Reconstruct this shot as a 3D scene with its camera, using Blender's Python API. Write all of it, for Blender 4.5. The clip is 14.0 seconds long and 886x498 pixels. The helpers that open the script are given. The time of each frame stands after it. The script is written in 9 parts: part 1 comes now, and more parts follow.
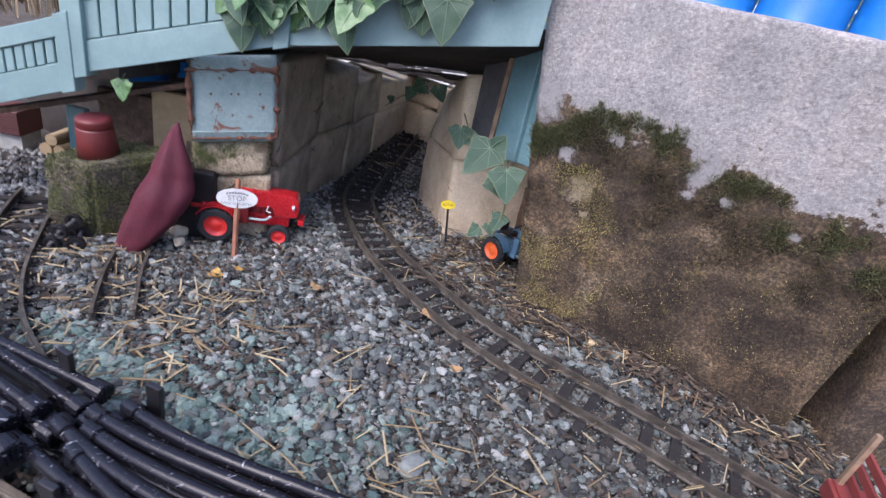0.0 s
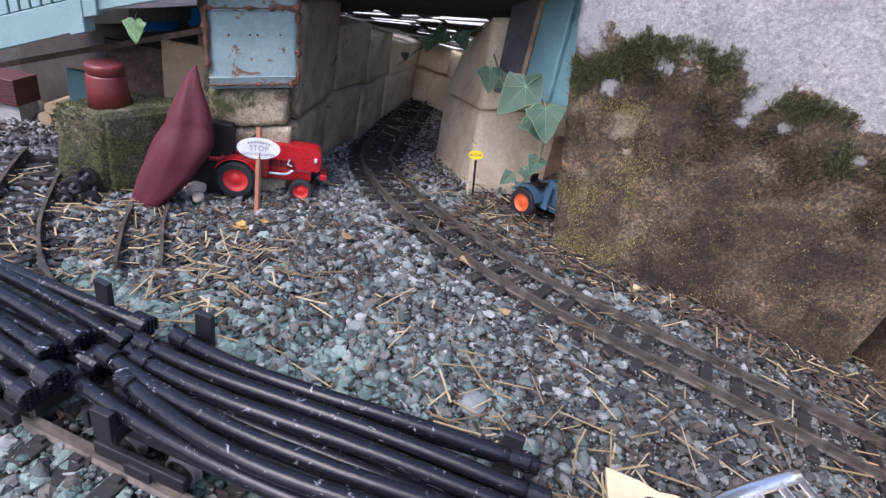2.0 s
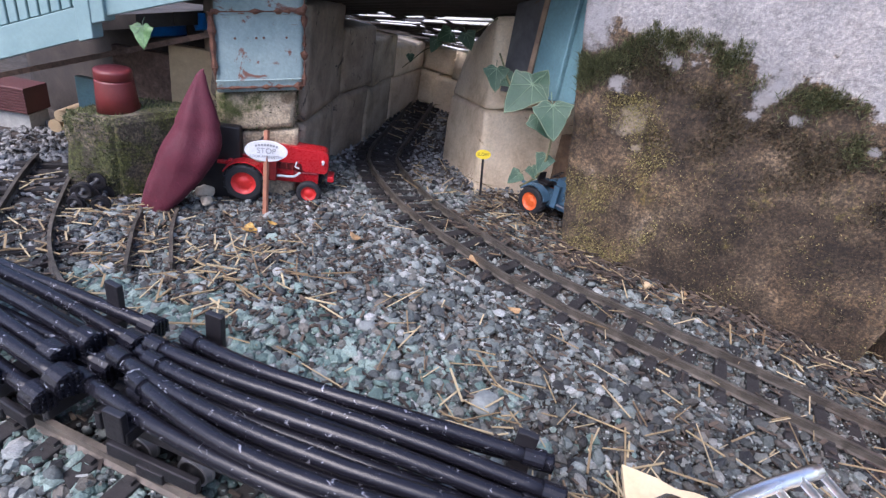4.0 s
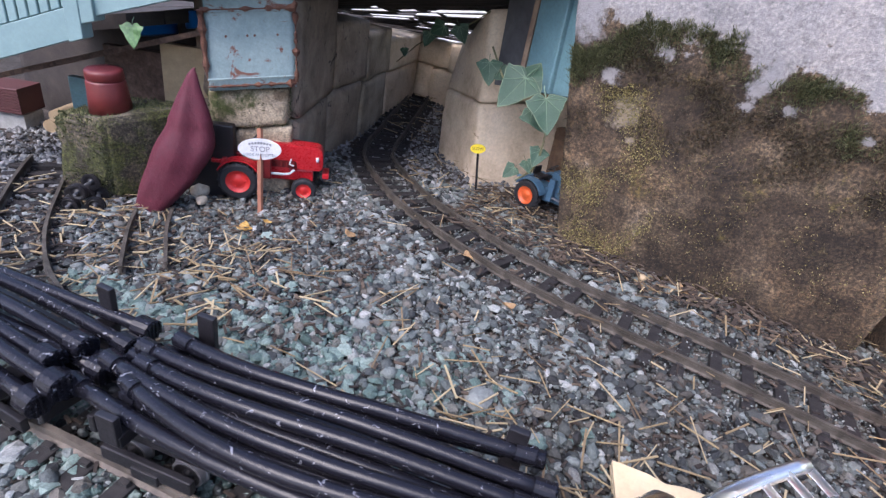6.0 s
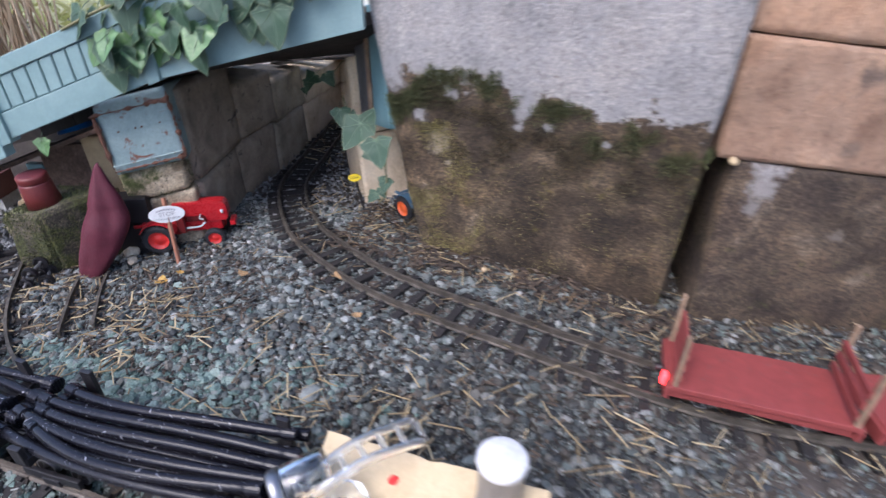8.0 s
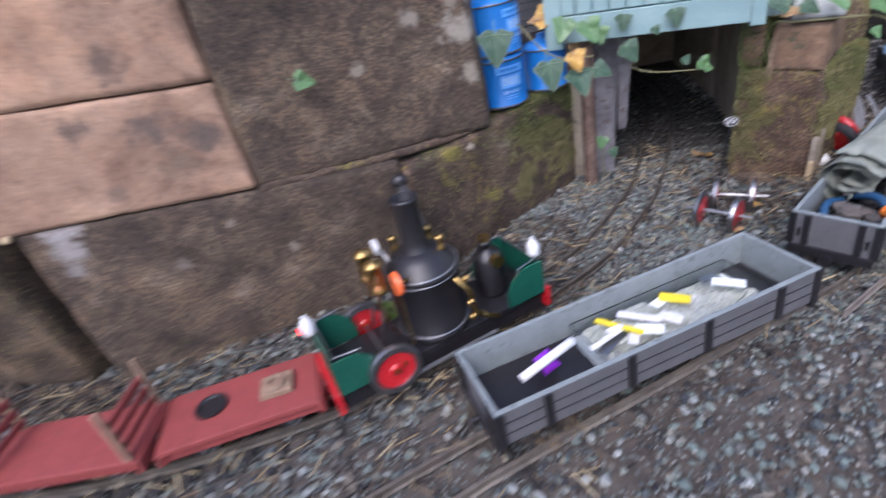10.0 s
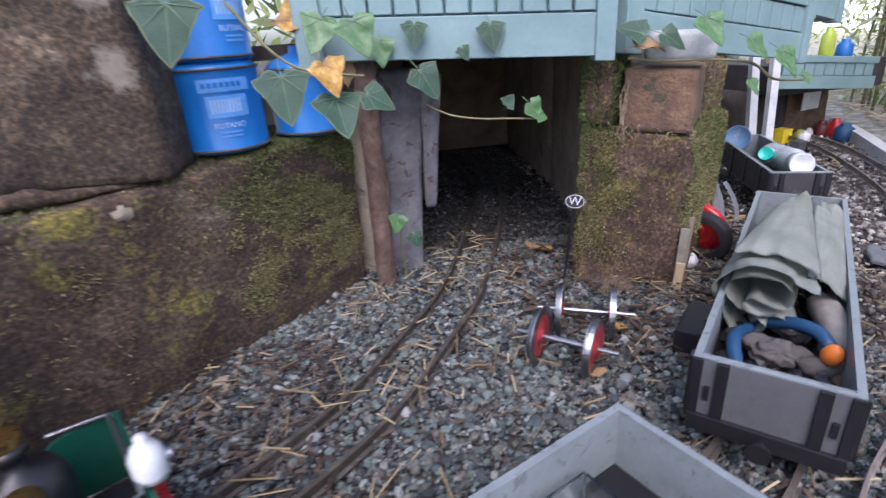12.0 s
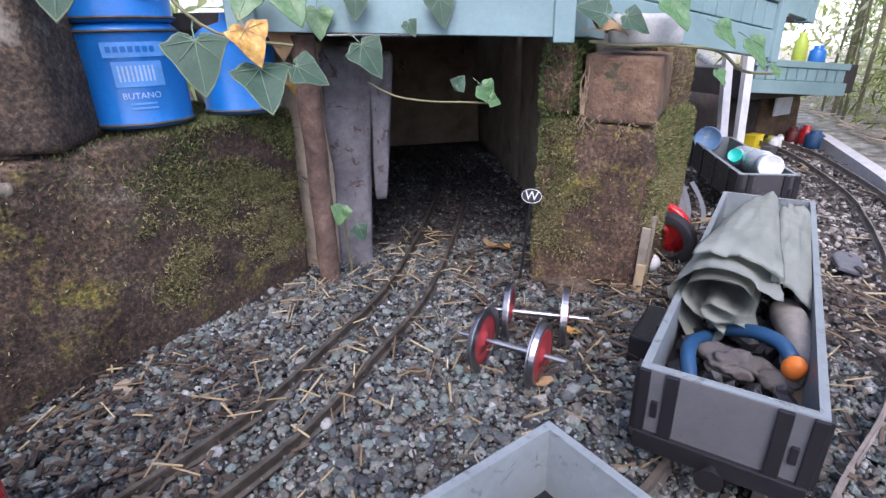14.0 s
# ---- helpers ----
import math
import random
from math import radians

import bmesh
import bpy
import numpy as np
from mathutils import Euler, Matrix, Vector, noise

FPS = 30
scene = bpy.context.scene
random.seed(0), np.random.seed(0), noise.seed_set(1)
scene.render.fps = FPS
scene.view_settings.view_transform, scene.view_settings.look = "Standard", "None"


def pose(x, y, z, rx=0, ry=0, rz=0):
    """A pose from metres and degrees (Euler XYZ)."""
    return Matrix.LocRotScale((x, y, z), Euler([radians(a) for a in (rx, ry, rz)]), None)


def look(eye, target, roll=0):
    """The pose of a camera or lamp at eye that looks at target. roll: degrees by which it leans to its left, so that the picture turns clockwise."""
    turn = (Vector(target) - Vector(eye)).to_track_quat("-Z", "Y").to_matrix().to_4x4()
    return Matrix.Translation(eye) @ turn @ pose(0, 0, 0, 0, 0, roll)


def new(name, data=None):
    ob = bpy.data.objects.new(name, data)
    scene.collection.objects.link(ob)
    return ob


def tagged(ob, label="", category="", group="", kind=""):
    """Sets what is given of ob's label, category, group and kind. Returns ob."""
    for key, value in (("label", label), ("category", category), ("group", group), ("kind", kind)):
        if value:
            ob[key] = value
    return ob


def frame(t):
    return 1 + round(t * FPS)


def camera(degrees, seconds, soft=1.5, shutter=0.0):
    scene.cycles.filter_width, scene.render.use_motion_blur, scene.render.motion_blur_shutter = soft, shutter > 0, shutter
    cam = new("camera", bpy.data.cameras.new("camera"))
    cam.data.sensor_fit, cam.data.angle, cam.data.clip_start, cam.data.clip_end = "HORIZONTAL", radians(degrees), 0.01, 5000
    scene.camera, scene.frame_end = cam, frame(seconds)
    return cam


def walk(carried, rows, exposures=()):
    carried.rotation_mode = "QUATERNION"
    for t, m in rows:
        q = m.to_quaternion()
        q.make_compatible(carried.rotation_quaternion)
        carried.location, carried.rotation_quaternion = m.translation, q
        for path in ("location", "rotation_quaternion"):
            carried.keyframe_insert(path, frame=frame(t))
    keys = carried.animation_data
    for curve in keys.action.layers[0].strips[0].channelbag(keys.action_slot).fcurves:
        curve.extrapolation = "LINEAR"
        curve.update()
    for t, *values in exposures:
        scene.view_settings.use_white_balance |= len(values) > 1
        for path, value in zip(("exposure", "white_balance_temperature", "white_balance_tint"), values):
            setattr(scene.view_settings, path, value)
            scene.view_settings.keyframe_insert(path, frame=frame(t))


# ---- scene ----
from math import sin, cos, pi, atan2, hypot

cam = camera(82.06, 14.0, soft=1.35, shutter=0.6)
PATH = [
    (0, (0.504, 0.526, 0.336), (0.145, 1.340, -0.120), 13.94),
    (0.5, (0.497, 0.502, 0.316), (0.130, 1.336, -0.097), 12.40),
    (1, (0.470, 0.501, 0.288), (0.105, 1.319, -0.155), 12.73),
    (1.5, (0.472, 0.508, 0.273), (0.116, 1.317, -0.195), 12.17),
    (2, (0.474, 0.511, 0.275), (0.133, 1.323, -0.198), 12.81),
    (2.5, (0.471, 0.509, 0.271), (0.128, 1.323, -0.198), 13.14),
    (3, (0.472, 0.510, 0.271), (0.123, 1.322, -0.196), 12.46),
    (5.5, (0.474, 0.512, 0.273), (0.121, 1.314, -0.210), 10.99),
    (6, (0.477, 0.515, 0.275), (0.126, 1.316, -0.209), 10.72),
    (6.5, (0.479, 0.517, 0.274), (0.133, 1.318, -0.215), 10.91),
    (7, (0.488, 0.520, 0.276), (0.135, 1.321, -0.207), 10.06),
    (7.5, (0.555, 0.529, 0.329), (0.185, 1.315, -0.165), 7.01),
    (8, (0.677, 0.527, 0.391), (0.298, 1.288, -0.136), 0.09),
    (8.5, (0.814, 0.505, 0.420), (0.420, 1.247, -0.122), -4.43),
    (8.7, (0.897, 0.519, 0.416), (0.506, 1.267, -0.120), -6.49),
    (8.9, (0.973, 0.531, 0.401), (0.574, 1.266, -0.146), -8.28),
    (9, (1.017, 0.544, 0.405), (0.606, 1.276, -0.139), -9.06),
    (9.1, (1.044, 0.549, 0.402), (0.640, 1.285, -0.141), -9.71),
    (9.2, (1.080, 0.558, 0.405), (0.688, 1.302, -0.137), -11.94),
    (11.3, (1.282, 0.909, 0.253), (1.364, 1.833, -0.120), -4.51),
    (11.5, (1.292, 0.928, 0.249), (1.378, 1.854, -0.120), -5.72),
    (12, (1.325, 0.962, 0.231), (1.433, 1.879, -0.154), -3.96),
    (12.5, (1.355, 0.981, 0.226), (1.489, 1.896, -0.155), -3.49),
    (13, (1.361, 0.989, 0.220), (1.502, 1.903, -0.162), -2.64),
    (13.5, (1.355, 0.990, 0.217), (1.495, 1.904, -0.164), -1.71),
    (14, (1.358, 0.989, 0.211), (1.505, 1.900, -0.174), -1.55),
]
walk(cam, [(t, look(eye, target, roll)) for t, eye, target, roll in PATH],
     [(0, 1.33, 5950, 21), (3, 1.46, 5880, 21), (7, 1.36, 5880, 21), (9, 1.10, 5800, 14), (11.3, 1.42, 5780, 30), (12, 1.14, 5780, 22), (12.6, 1.37, 5800, 23), (14, 1.37, 5800, 23)])
# ---- daylight: bright cloud, the place lies in open shade under trees ----
world = bpy.data.worlds.new("sky")
scene.world = world
world.use_nodes = True
wt = world.node_tree
sky = wt.nodes.new("ShaderNodeTexSky")
sky.sky_type = "NISHITA"
sky.sun_disc = False
sky.sun_elevation, sky.sun_rotation = radians(51), radians(190)
sky.air_density, sky.dust_density, sky.ozone_density = 1.0, 2.5, 1.0
wt.links.new(sky.outputs[0], wt.nodes["Background"].inputs[0])
wt.nodes["Background"].inputs[1].default_value = 0.15
sun = new("sun", bpy.data.lights.new("sun", "SUN"))
sun.data.energy, sun.data.angle, sun.data.color = 1.3, radians(40), (1.0, 0.95, 0.88)
sun.matrix_basis = look((0.35, -0.90, 2.40), (0.7, 1.0, 0.0))
# ---- small tools ----
def smooth(u):
    u = min(max(u, 0.0), 1.0)
    return u * u * (3 - 2 * u)


def height(x, y):
    """Level of the gravel bed."""
    h = -0.016 + 0.028 * smooth((x + 0.03) / 0.3) - 0.014 * smooth((x - 0.52) / 0.25)
    h -= 0.095 * smooth((-x - 0.17) / 0.32) * smooth((y - 0.74) / 0.12)
    h += 0.0025 * noise.noise((x * 5, y * 5, 0.3)) + 0.0012 * noise.noise((x * 17, y * 17, 1.7))
    return h


def thing(name, label, category, group="", kind=""):
    """An Empty at a thing's base, for its parts."""
    return tagged(new(name), label, category, group, kind)


def mesh_of(bm, name, material, smooth_faces=False):
    me = bpy.data.meshes.new(name)
    if smooth_faces:
        for f in bm.faces:
            f.smooth = True
    bm.to_mesh(me)
    bm.free()
    for m in material if isinstance(material, (list, tuple)) else [material]:
        me.materials.append(m)
    return me


def part(name, bm, material, parent=None, label="", smooth_faces=False):
    """Links a bmesh as one mesh object, under a thing or a part."""
    ob = new(name, mesh_of(bm, name, material, smooth_faces))
    if parent is not None:
        ob.parent = parent
    return tagged(ob, label)


def box(bm, centre, size, bevel=0.0, turn=None):
    m = Matrix.Translation(centre) @ (turn or Matrix()) @ Matrix.Diagonal((*size, 1))
    g = bmesh.ops.create_cube(bm, size=1, matrix=m)
    if bevel:
        edges = {e for v in g["verts"] for e in v.link_edges}
        bmesh.ops.bevel(bm, geom=list(edges), offset=bevel, segments=2, affect="EDGES", profile=0.6)
    return bm


def rod(bm, a, b, r, r2=None, seg=12, caps=True):
    a, b = Vector(a), Vector(b)
    q = (b - a).to_track_quat("Z", "Y").to_matrix().to_4x4()
    bmesh.ops.create_cone(bm, cap_ends=caps, segments=seg, radius1=r, radius2=r if r2 is None else r2,
                          depth=(b - a).length, matrix=Matrix.Translation((a + b) / 2) @ q)
    return bm


def lathe(bm, profile, seg=24, m=None):
    """Turns (radius, height) pairs round the z axis."""
    rings = []
    m = m or Matrix()
    for r, z in profile:
        if r < 1e-6:
            rings.append([bm.verts.new(m @ Vector((0, 0, z)))])
        else:
            rings.append([bm.verts.new(m @ Vector((r * cos(2 * pi * i / seg), r * sin(2 * pi * i / seg), z))) for i in range(seg)])
    for lo, hi in zip(rings, rings[1:]):
        for i in range(seg):
            j = (i + 1) % seg
            if len(lo) == 1 and len(hi) == 1:
                continue
            if len(lo) == 1:
                bm.faces.new((lo[0], hi[j], hi[i]))
            elif len(hi) == 1:
                bm.faces.new((lo[i], lo[j], hi[0]))
            else:
                bm.faces.new((lo[i], lo[j], hi[j], hi[i]))
    return bm


def sweep(bm, pts, r, seg=8, closed=False, profile=None, up=(0, 0, 1)):
    """A tube (or a profile of (across, up) pairs) along points. r may be a list."""
    pts = [Vector(p) for p in pts]
    n = len(pts)
    rs = r if isinstance(r, (list, tuple)) else [r] * n
    rings = []
    for i, p in enumerate(pts):
        d = (pts[(i + 1) % n] - pts[i - 1]) if closed else (pts[min(i + 1, n - 1)] - pts[max(i - 1, 0)])
        d.normalize()
        u = Vector(up)
        if abs(d.dot(u)) > 0.95:
            u = Vector((1, 0, 0))
        side = d.cross(u).normalized()
        top = side.cross(d)
        ring = profile or [(cos(2 * pi * k / seg), sin(2 * pi * k / seg)) for k in range(seg)]
        rings.append([bm.verts.new(p + side * a * rs[i] + top * b * rs[i]) for a, b in ring])
    k = len(rings[0])
    pairs = list(zip(rings, rings[1:])) + ([(rings[-1], rings[0])] if closed else [])
    for lo, hi in pairs:
        for i in range(k):
            j = (i + 1) % k
            bm.faces.new((lo[i], lo[j], hi[j], hi[i]))
    if not closed:
        bm.faces.new(rings[0][::-1])
        bm.faces.new(rings[-1])
    return bm


def plate(bm, outline, m, thick):
    """A flat plate of the given outline (x, y), thick along z, laid by m."""
    lo = [bm.verts.new(m @ Vector((x, y, 0))) for x, y in outline]
    hi = [bm.verts.new(m @ Vector((x, y, thick))) for x, y in outline]
    bm.faces.new(lo[::-1])
    bm.faces.new(hi)
    n = len(outline)
    for i in range(n):
        j = (i + 1) % n
        bm.faces.new((lo[i], lo[j], hi[j], hi[i]))
    return bm


def block(bm, base, top, n=(24, 12, 18), amp=0.004, freq=14.0, edge=0.08, seed=0.0, chips=0.0, soft=1.0):
    """A rough stone: base and top are four corners each, in order round. Rounded and uneven."""
    base, top = [Vector(p) for p in base], [Vector(p) for p in top]

    def at(u, v, w):
        lo = base[0].lerp(base[1], u).lerp(base[3].lerp(base[2], u), v)
        hi = top[0].lerp(top[1], u).lerp(top[3].lerp(top[2], u), v)
        return lo.lerp(hi, w)

    mid = at(0.5, 0.5, 0.5)
    cache = {}

    def vert(i, j, k):
        key = (i, j, k)
        if key not in cache:
            u, v, w = i / n[0], j / n[1], k / n[2]
            p = at(u, v, w)
            d = (p - mid).normalized()
            q = Vector((p.x + seed, p.y - seed, p.z)) * freq
            a = noise.noise(q) * 0.6 + noise.noise(q * 2.7) * 0.3 + noise.noise(q * 7.1) * 0.14
            rim = sum(1 for c in (u, v, w) if c in (0.0, 1.0))
            near = sum(1 for c in (u, v, w) if min(c, 1 - c) < edge)
            p = p + d * a * amp - d * amp * soft * (0.5 * (near >= 2) + 0.9 * (rim >= 2) + 0.6 * (rim == 3))
            if chips and rim >= 2:
                c = noise.noise(q * 0.6 + Vector((3, 1, 2)))
                if c > 0.1:
                    p = p - d * chips * c
            cache[key] = bm.verts.new(p)
        return cache[key]

    for a, b, c, flip in ((0, 1, 2, True), (1, 2, 0, True), (0, 2, 1, False)):
        for side in (0, n[c]):
            for i in range(n[a]):
                for j in range(n[b]):
                    quad = []
                    for di, dj in ((0, 0), (1, 0), (1, 1), (0, 1)):
                        idx = [0, 0, 0]
                        idx[a], idx[b], idx[c] = i + di, j + dj, side
                        quad.append(vert(*idx))
                    if flip == (side == 0):
                        quad.reverse()
                    bm.faces.new(quad)
    bmesh.ops.recalc_face_normals(bm, faces=bm.faces[:])
    return bm


def spline(pts, step=0.02):
    """Catmull-Rom through points, resampled at about the given step."""
    p = [Vector(q) for q in pts]
    p = [p[0] * 2 - p[1]] + p + [p[-1] * 2 - p[-2]]
    out = []
    for a, b, c, d in zip(p, p[1:], p[2:], p[3:]):
        k = max(2, int((c - b).length / step))
        for i in range(k):
            t = i / k
            out.append(0.5 * ((2 * b) + (c - a) * t + (2 * a - 5 * b + 4 * c - d) * t * t + (3 * b - a - 3 * c + d) * t ** 3))
    out.append(p[-2])
    return out


def even(pts, step):
    """Points and directions at even steps along a line of points."""
    out, run, nxt = [], 0.0, step / 2
    for a, b in zip(pts, pts[1:]):
        d = (b - a).length
        while nxt <= run + d and d > 0:
            out.append((a.lerp(b, (nxt - run) / d), (b - a).normalized()))
            nxt += step
        run += d
    return out


def turned(x, y, z, heading):
    return Matrix.Translation((x, y, z)) @ Matrix.Rotation(heading, 4, "Z")


# ---- materials ----
def ramp_into(nt, fac, stops):
    r = nt.nodes.new("ShaderNodeValToRGB")
    while len(r.color_ramp.elements) < len(stops):
        r.color_ramp.elements.new(0.5)
    for e, (pos, col) in zip(r.color_ramp.elements, stops):
        e.position, e.color = pos, (*col, 1)
    nt.links.new(fac, r.inputs[0])
    return r.outputs[0]


def noise_node(nt, scale, detail=6.0, rough=0.6, coord=None, distort=0.0):
    n = nt.nodes.new("ShaderNodeTexNoise")
    n.inputs["Scale"].default_value, n.inputs["Detail"].default_value = scale, detail
    n.inputs["Roughness"].default_value, n.inputs["Distortion"].default_value = rough, distort
    if coord is not None:
        nt.links.new(coord, n.inputs["Vector"])
    return n.outputs["Fac"]


def mixed(nt, fac, a, b, blend="MIX"):
    m = nt.nodes.new("ShaderNodeMix")
    m.data_type, m.blend_type = "RGBA", blend
    for sock, val in ((m.inputs[0], fac), (m.inputs[6], a), (m.inputs[7], b)):
        if hasattr(val, "is_linked"):
            nt.links.new(val, sock)
        elif isinstance(val, (int, float)):
            sock.default_value = val
        else:
            sock.default_value = (*val, 1)
    return m.outputs[2]


def calc(nt, op, a, b=0.0, clamp=False):
    m = nt.nodes.new("ShaderNodeMath")
    m.operation, m.use_clamp = op, clamp
    for sock, val in ((m.inputs[0], a), (m.inputs[1], b)):
        if hasattr(val, "is_linked"):
            nt.links.new(val, sock)
        else:
            sock.default_value = val
    return m.outputs[0]


def start(name):
    m = bpy.data.materials.new(name)
    m.use_nodes = True
    nt = m.node_tree
    return m, nt, nt.nodes["Principled BSDF"], nt.nodes.new("ShaderNodeTexCoord").outputs["Object"]


def bumped(nt, bsdf, fac, strength, dist=0.002):
    b = nt.nodes.new("ShaderNodeBump")
    b.inputs["Strength"].default_value, b.inputs["Distance"].default_value = strength, dist
    nt.links.new(fac, b.inputs["Height"])
    nt.links.new(b.outputs[0], bsdf.inputs["Normal"])


def surface(name, stops, scale=40.0, grain=300.0, rough=0.8, metal=0.0, bump=0.3, spread=0.12, wear=None, wear_at=0.62, island=False, dist=0.002, coat=0.0):
    """A material of one kind: a ramp over a broad noise, a fine grain over it, worn or stained spots."""
    m, nt, bsdf, co = start(name)
    if island:
        fac = nt.nodes.new("ShaderNodeNewGeometry").outputs["Random Per Island"]
        col = ramp_into(nt, fac, stops)
    else:
        col = ramp_into(nt, noise_node(nt, scale, 8, 0.65, co, 0.4), stops)
    g = noise_node(nt, grain, 5, 0.7, co)
    col = mixed(nt, 1.0, col, ramp_into(nt, g, [(0.25, (1 - spread * 2,) * 3), (0.75, (1 + spread,) * 3)]), "MULTIPLY")
    if wear:
        w = noise_node(nt, scale * 1.7, 7, 0.7, co, 0.8)
        mask = ramp_into(nt, w, [(wear_at, (0, 0, 0)), (wear_at + 0.05, (1, 1, 1))])
        col = mixed(nt, mask, col, wear)
    nt.links.new(col, bsdf.inputs["Base Color"])
    bsdf.inputs["Roughness"].default_value, bsdf.inputs["Metallic"].default_value = rough, metal
    bsdf.inputs["Coat Weight"].default_value = coat
    r = ramp_into(nt, g, [(0.3, (max(rough - 0.1, 0.03),) * 3), (0.7, (min(rough + 0.1, 1),) * 3)])
    nt.links.new(r, bsdf.inputs["Roughness"])
    if bump:
        bumped(nt, bsdf, calc(nt, "ADD", calc(nt, "MULTIPLY", g, 0.5), noise_node(nt, scale * 2.2, 8, 0.65, co)), bump, dist)
    return m


def glassy(name, tint=(1, 1, 1), rough=0.05):
    m, nt, bsdf, co = start(name)
    bsdf.inputs["Base Color"].default_value = (*tint, 1)
    bsdf.inputs["Transmission Weight"].default_value, bsdf.inputs["Roughness"].default_value = 1.0, rough
    bsdf.inputs["IOR"].default_value = 1.45
    return m


def glow(name, colour, power):
    m, nt, bsdf, co = start(name)
    bsdf.inputs["Emission Color"].default_value = (*colour, 1)
    bsdf.inputs["Emission Strength"].default_value = power
    bsdf.inputs["Base Color"].default_value = (*colour, 1)
    return m
def wall_material(name, low, high, level, wobble, moss, moss_at, seed, slope=0.0, spots=(), grain=0.75, feather=0.12):
    """Old render over a damp, brown foot: the stain's edge wanders, moss grows in patches. spots: (x, z, radius, colour) of bare or lichen-grown places."""
    m, nt, bsdf, co = start(name)
    sep = nt.nodes.new("ShaderNodeSeparateXYZ")
    nt.links.new(co, sep.inputs[0])
    shift = nt.nodes.new("ShaderNodeVectorMath")
    shift.operation = "ADD"
    nt.links.new(co, shift.inputs[0])
    shift.inputs[1].default_value = (seed, seed * 0.7, -seed)
    v = shift.outputs[0]
    broad, fine, grit = noise_node(nt, 14, 8, 0.65, v, 0.5), noise_node(nt, 70, 8, 0.7, v), noise_node(nt, 420, 4, 0.7, v)
    run = nt.nodes.new("ShaderNodeVectorMath")
    run.operation = "MULTIPLY"
    nt.links.new(v, run.inputs[0])
    run.inputs[1].default_value = (1.0, 1.0, 0.16)
    drip = noise_node(nt, 17, 5, 0.6, run.outputs[0], 0.3)
    up = ramp_into(nt, calc(nt, "ADD", calc(nt, "MULTIPLY", broad, 0.45), calc(nt, "MULTIPLY", drip, 0.55)), high)
    foot = ramp_into(nt, noise_node(nt, 22, 9, 0.7, v, 0.6), low)
    rise = calc(nt, "ADD", sep.outputs[2], calc(nt, "MULTIPLY", sep.outputs[0], slope))
    edge = calc(nt, "ADD", calc(nt, "SUBTRACT", rise, level), calc(nt, "MULTIPLY", calc(nt, "SUBTRACT", fine, 0.5), wobble))
    edge = calc(nt, "ADD", edge, calc(nt, "MULTIPLY", calc(nt, "SUBTRACT", noise_node(nt, 30, 5, 0.6, v), 0.5), wobble * 1.5))
    fac = calc(nt, "MULTIPLY_ADD", edge, 130.0)
    nt.nodes[-1].inputs[2].default_value = 0.5
    nt.nodes[-1].use_clamp = True
    col = mixed(nt, fac, foot, up)
    mask = ramp_into(nt, noise_node(nt, 26, 9, 0.75, v, 0.3), [(moss_at, (0, 0, 0)), (moss_at + 0.1, (1, 1, 1))])
    col = mixed(nt, calc(nt, "MULTIPLY", mask, calc(nt, "SUBTRACT", 1.0, fac)), col, mixed(nt, grit, moss, [c * 1.5 for c in moss]))
    blotch = ramp_into(nt, noise_node(nt, 9, 6, 0.62, v, 0.7), [(0.36, (0.55, 0.52, 0.50)), (0.5, (0.94, 0.93, 0.92)), (0.64, (1.28, 1.2, 1.1))])
    col = mixed(nt, calc(nt, "SUBTRACT", 1.0, calc(nt, "MULTIPLY", fac, 0.6)), col, mixed(nt, 1.0, col, blotch, "MULTIPLY"))
    pits = ramp_into(nt, noise_node(nt, 160, 6, 0.8, v), [(0.3, (0.55,) * 3), (0.48, (1,) * 3), (0.7, (1.12,) * 3)])
    col = mixed(nt, 1.0, col, pits, "MULTIPLY")
    speck = ramp_into(nt, noise_node(nt, 330, 5, 0.75, v, 0.2), [(0.40, (0.28,) * 3), (0.48, (0.88,) * 3), (0.53, (1.25, 1.2, 1.12)), (0.61, (2.5, 2.35, 2.1))])
    col = mixed(nt, calc(nt, "MULTIPLY", calc(nt, "SUBTRACT", 1.0, calc(nt, "MULTIPLY", fac, 0.66)), grain), col, mixed(nt, 1.0, col, speck, "MULTIPLY"))
    for x, z, r, shade in spots:
        dx, dz = calc(nt, "SUBTRACT", sep.outputs[0], x), calc(nt, "SUBTRACT", sep.outputs[2], z)
        far = calc(nt, "SQRT", calc(nt, "ADD", calc(nt, "MULTIPLY", dx, dx), calc(nt, "MULTIPLY", dz, dz)))
        far = calc(nt, "ADD", calc(nt, "DIVIDE", far, r), calc(nt, "MULTIPLY", calc(nt, "SUBTRACT", noise_node(nt, 0.9 / r, 7, 0.7, v), 0.5), 3.6))
        near = ramp_into(nt, far, [(0.78 - feather, (1, 1, 1)), (1.0 + feather, (0, 0, 0))])
        col = mixed(nt, near, col, mixed(nt, 1.0, pits, shade, "MULTIPLY"))
    nt.links.new(col, bsdf.inputs["Base Color"])
    bsdf.inputs["Roughness"].default_value = 0.92
    bumped(nt, bsdf, calc(nt, "ADD", calc(nt, "MULTIPLY", grit, 0.35), fine), 0.9, 0.003)
    return m


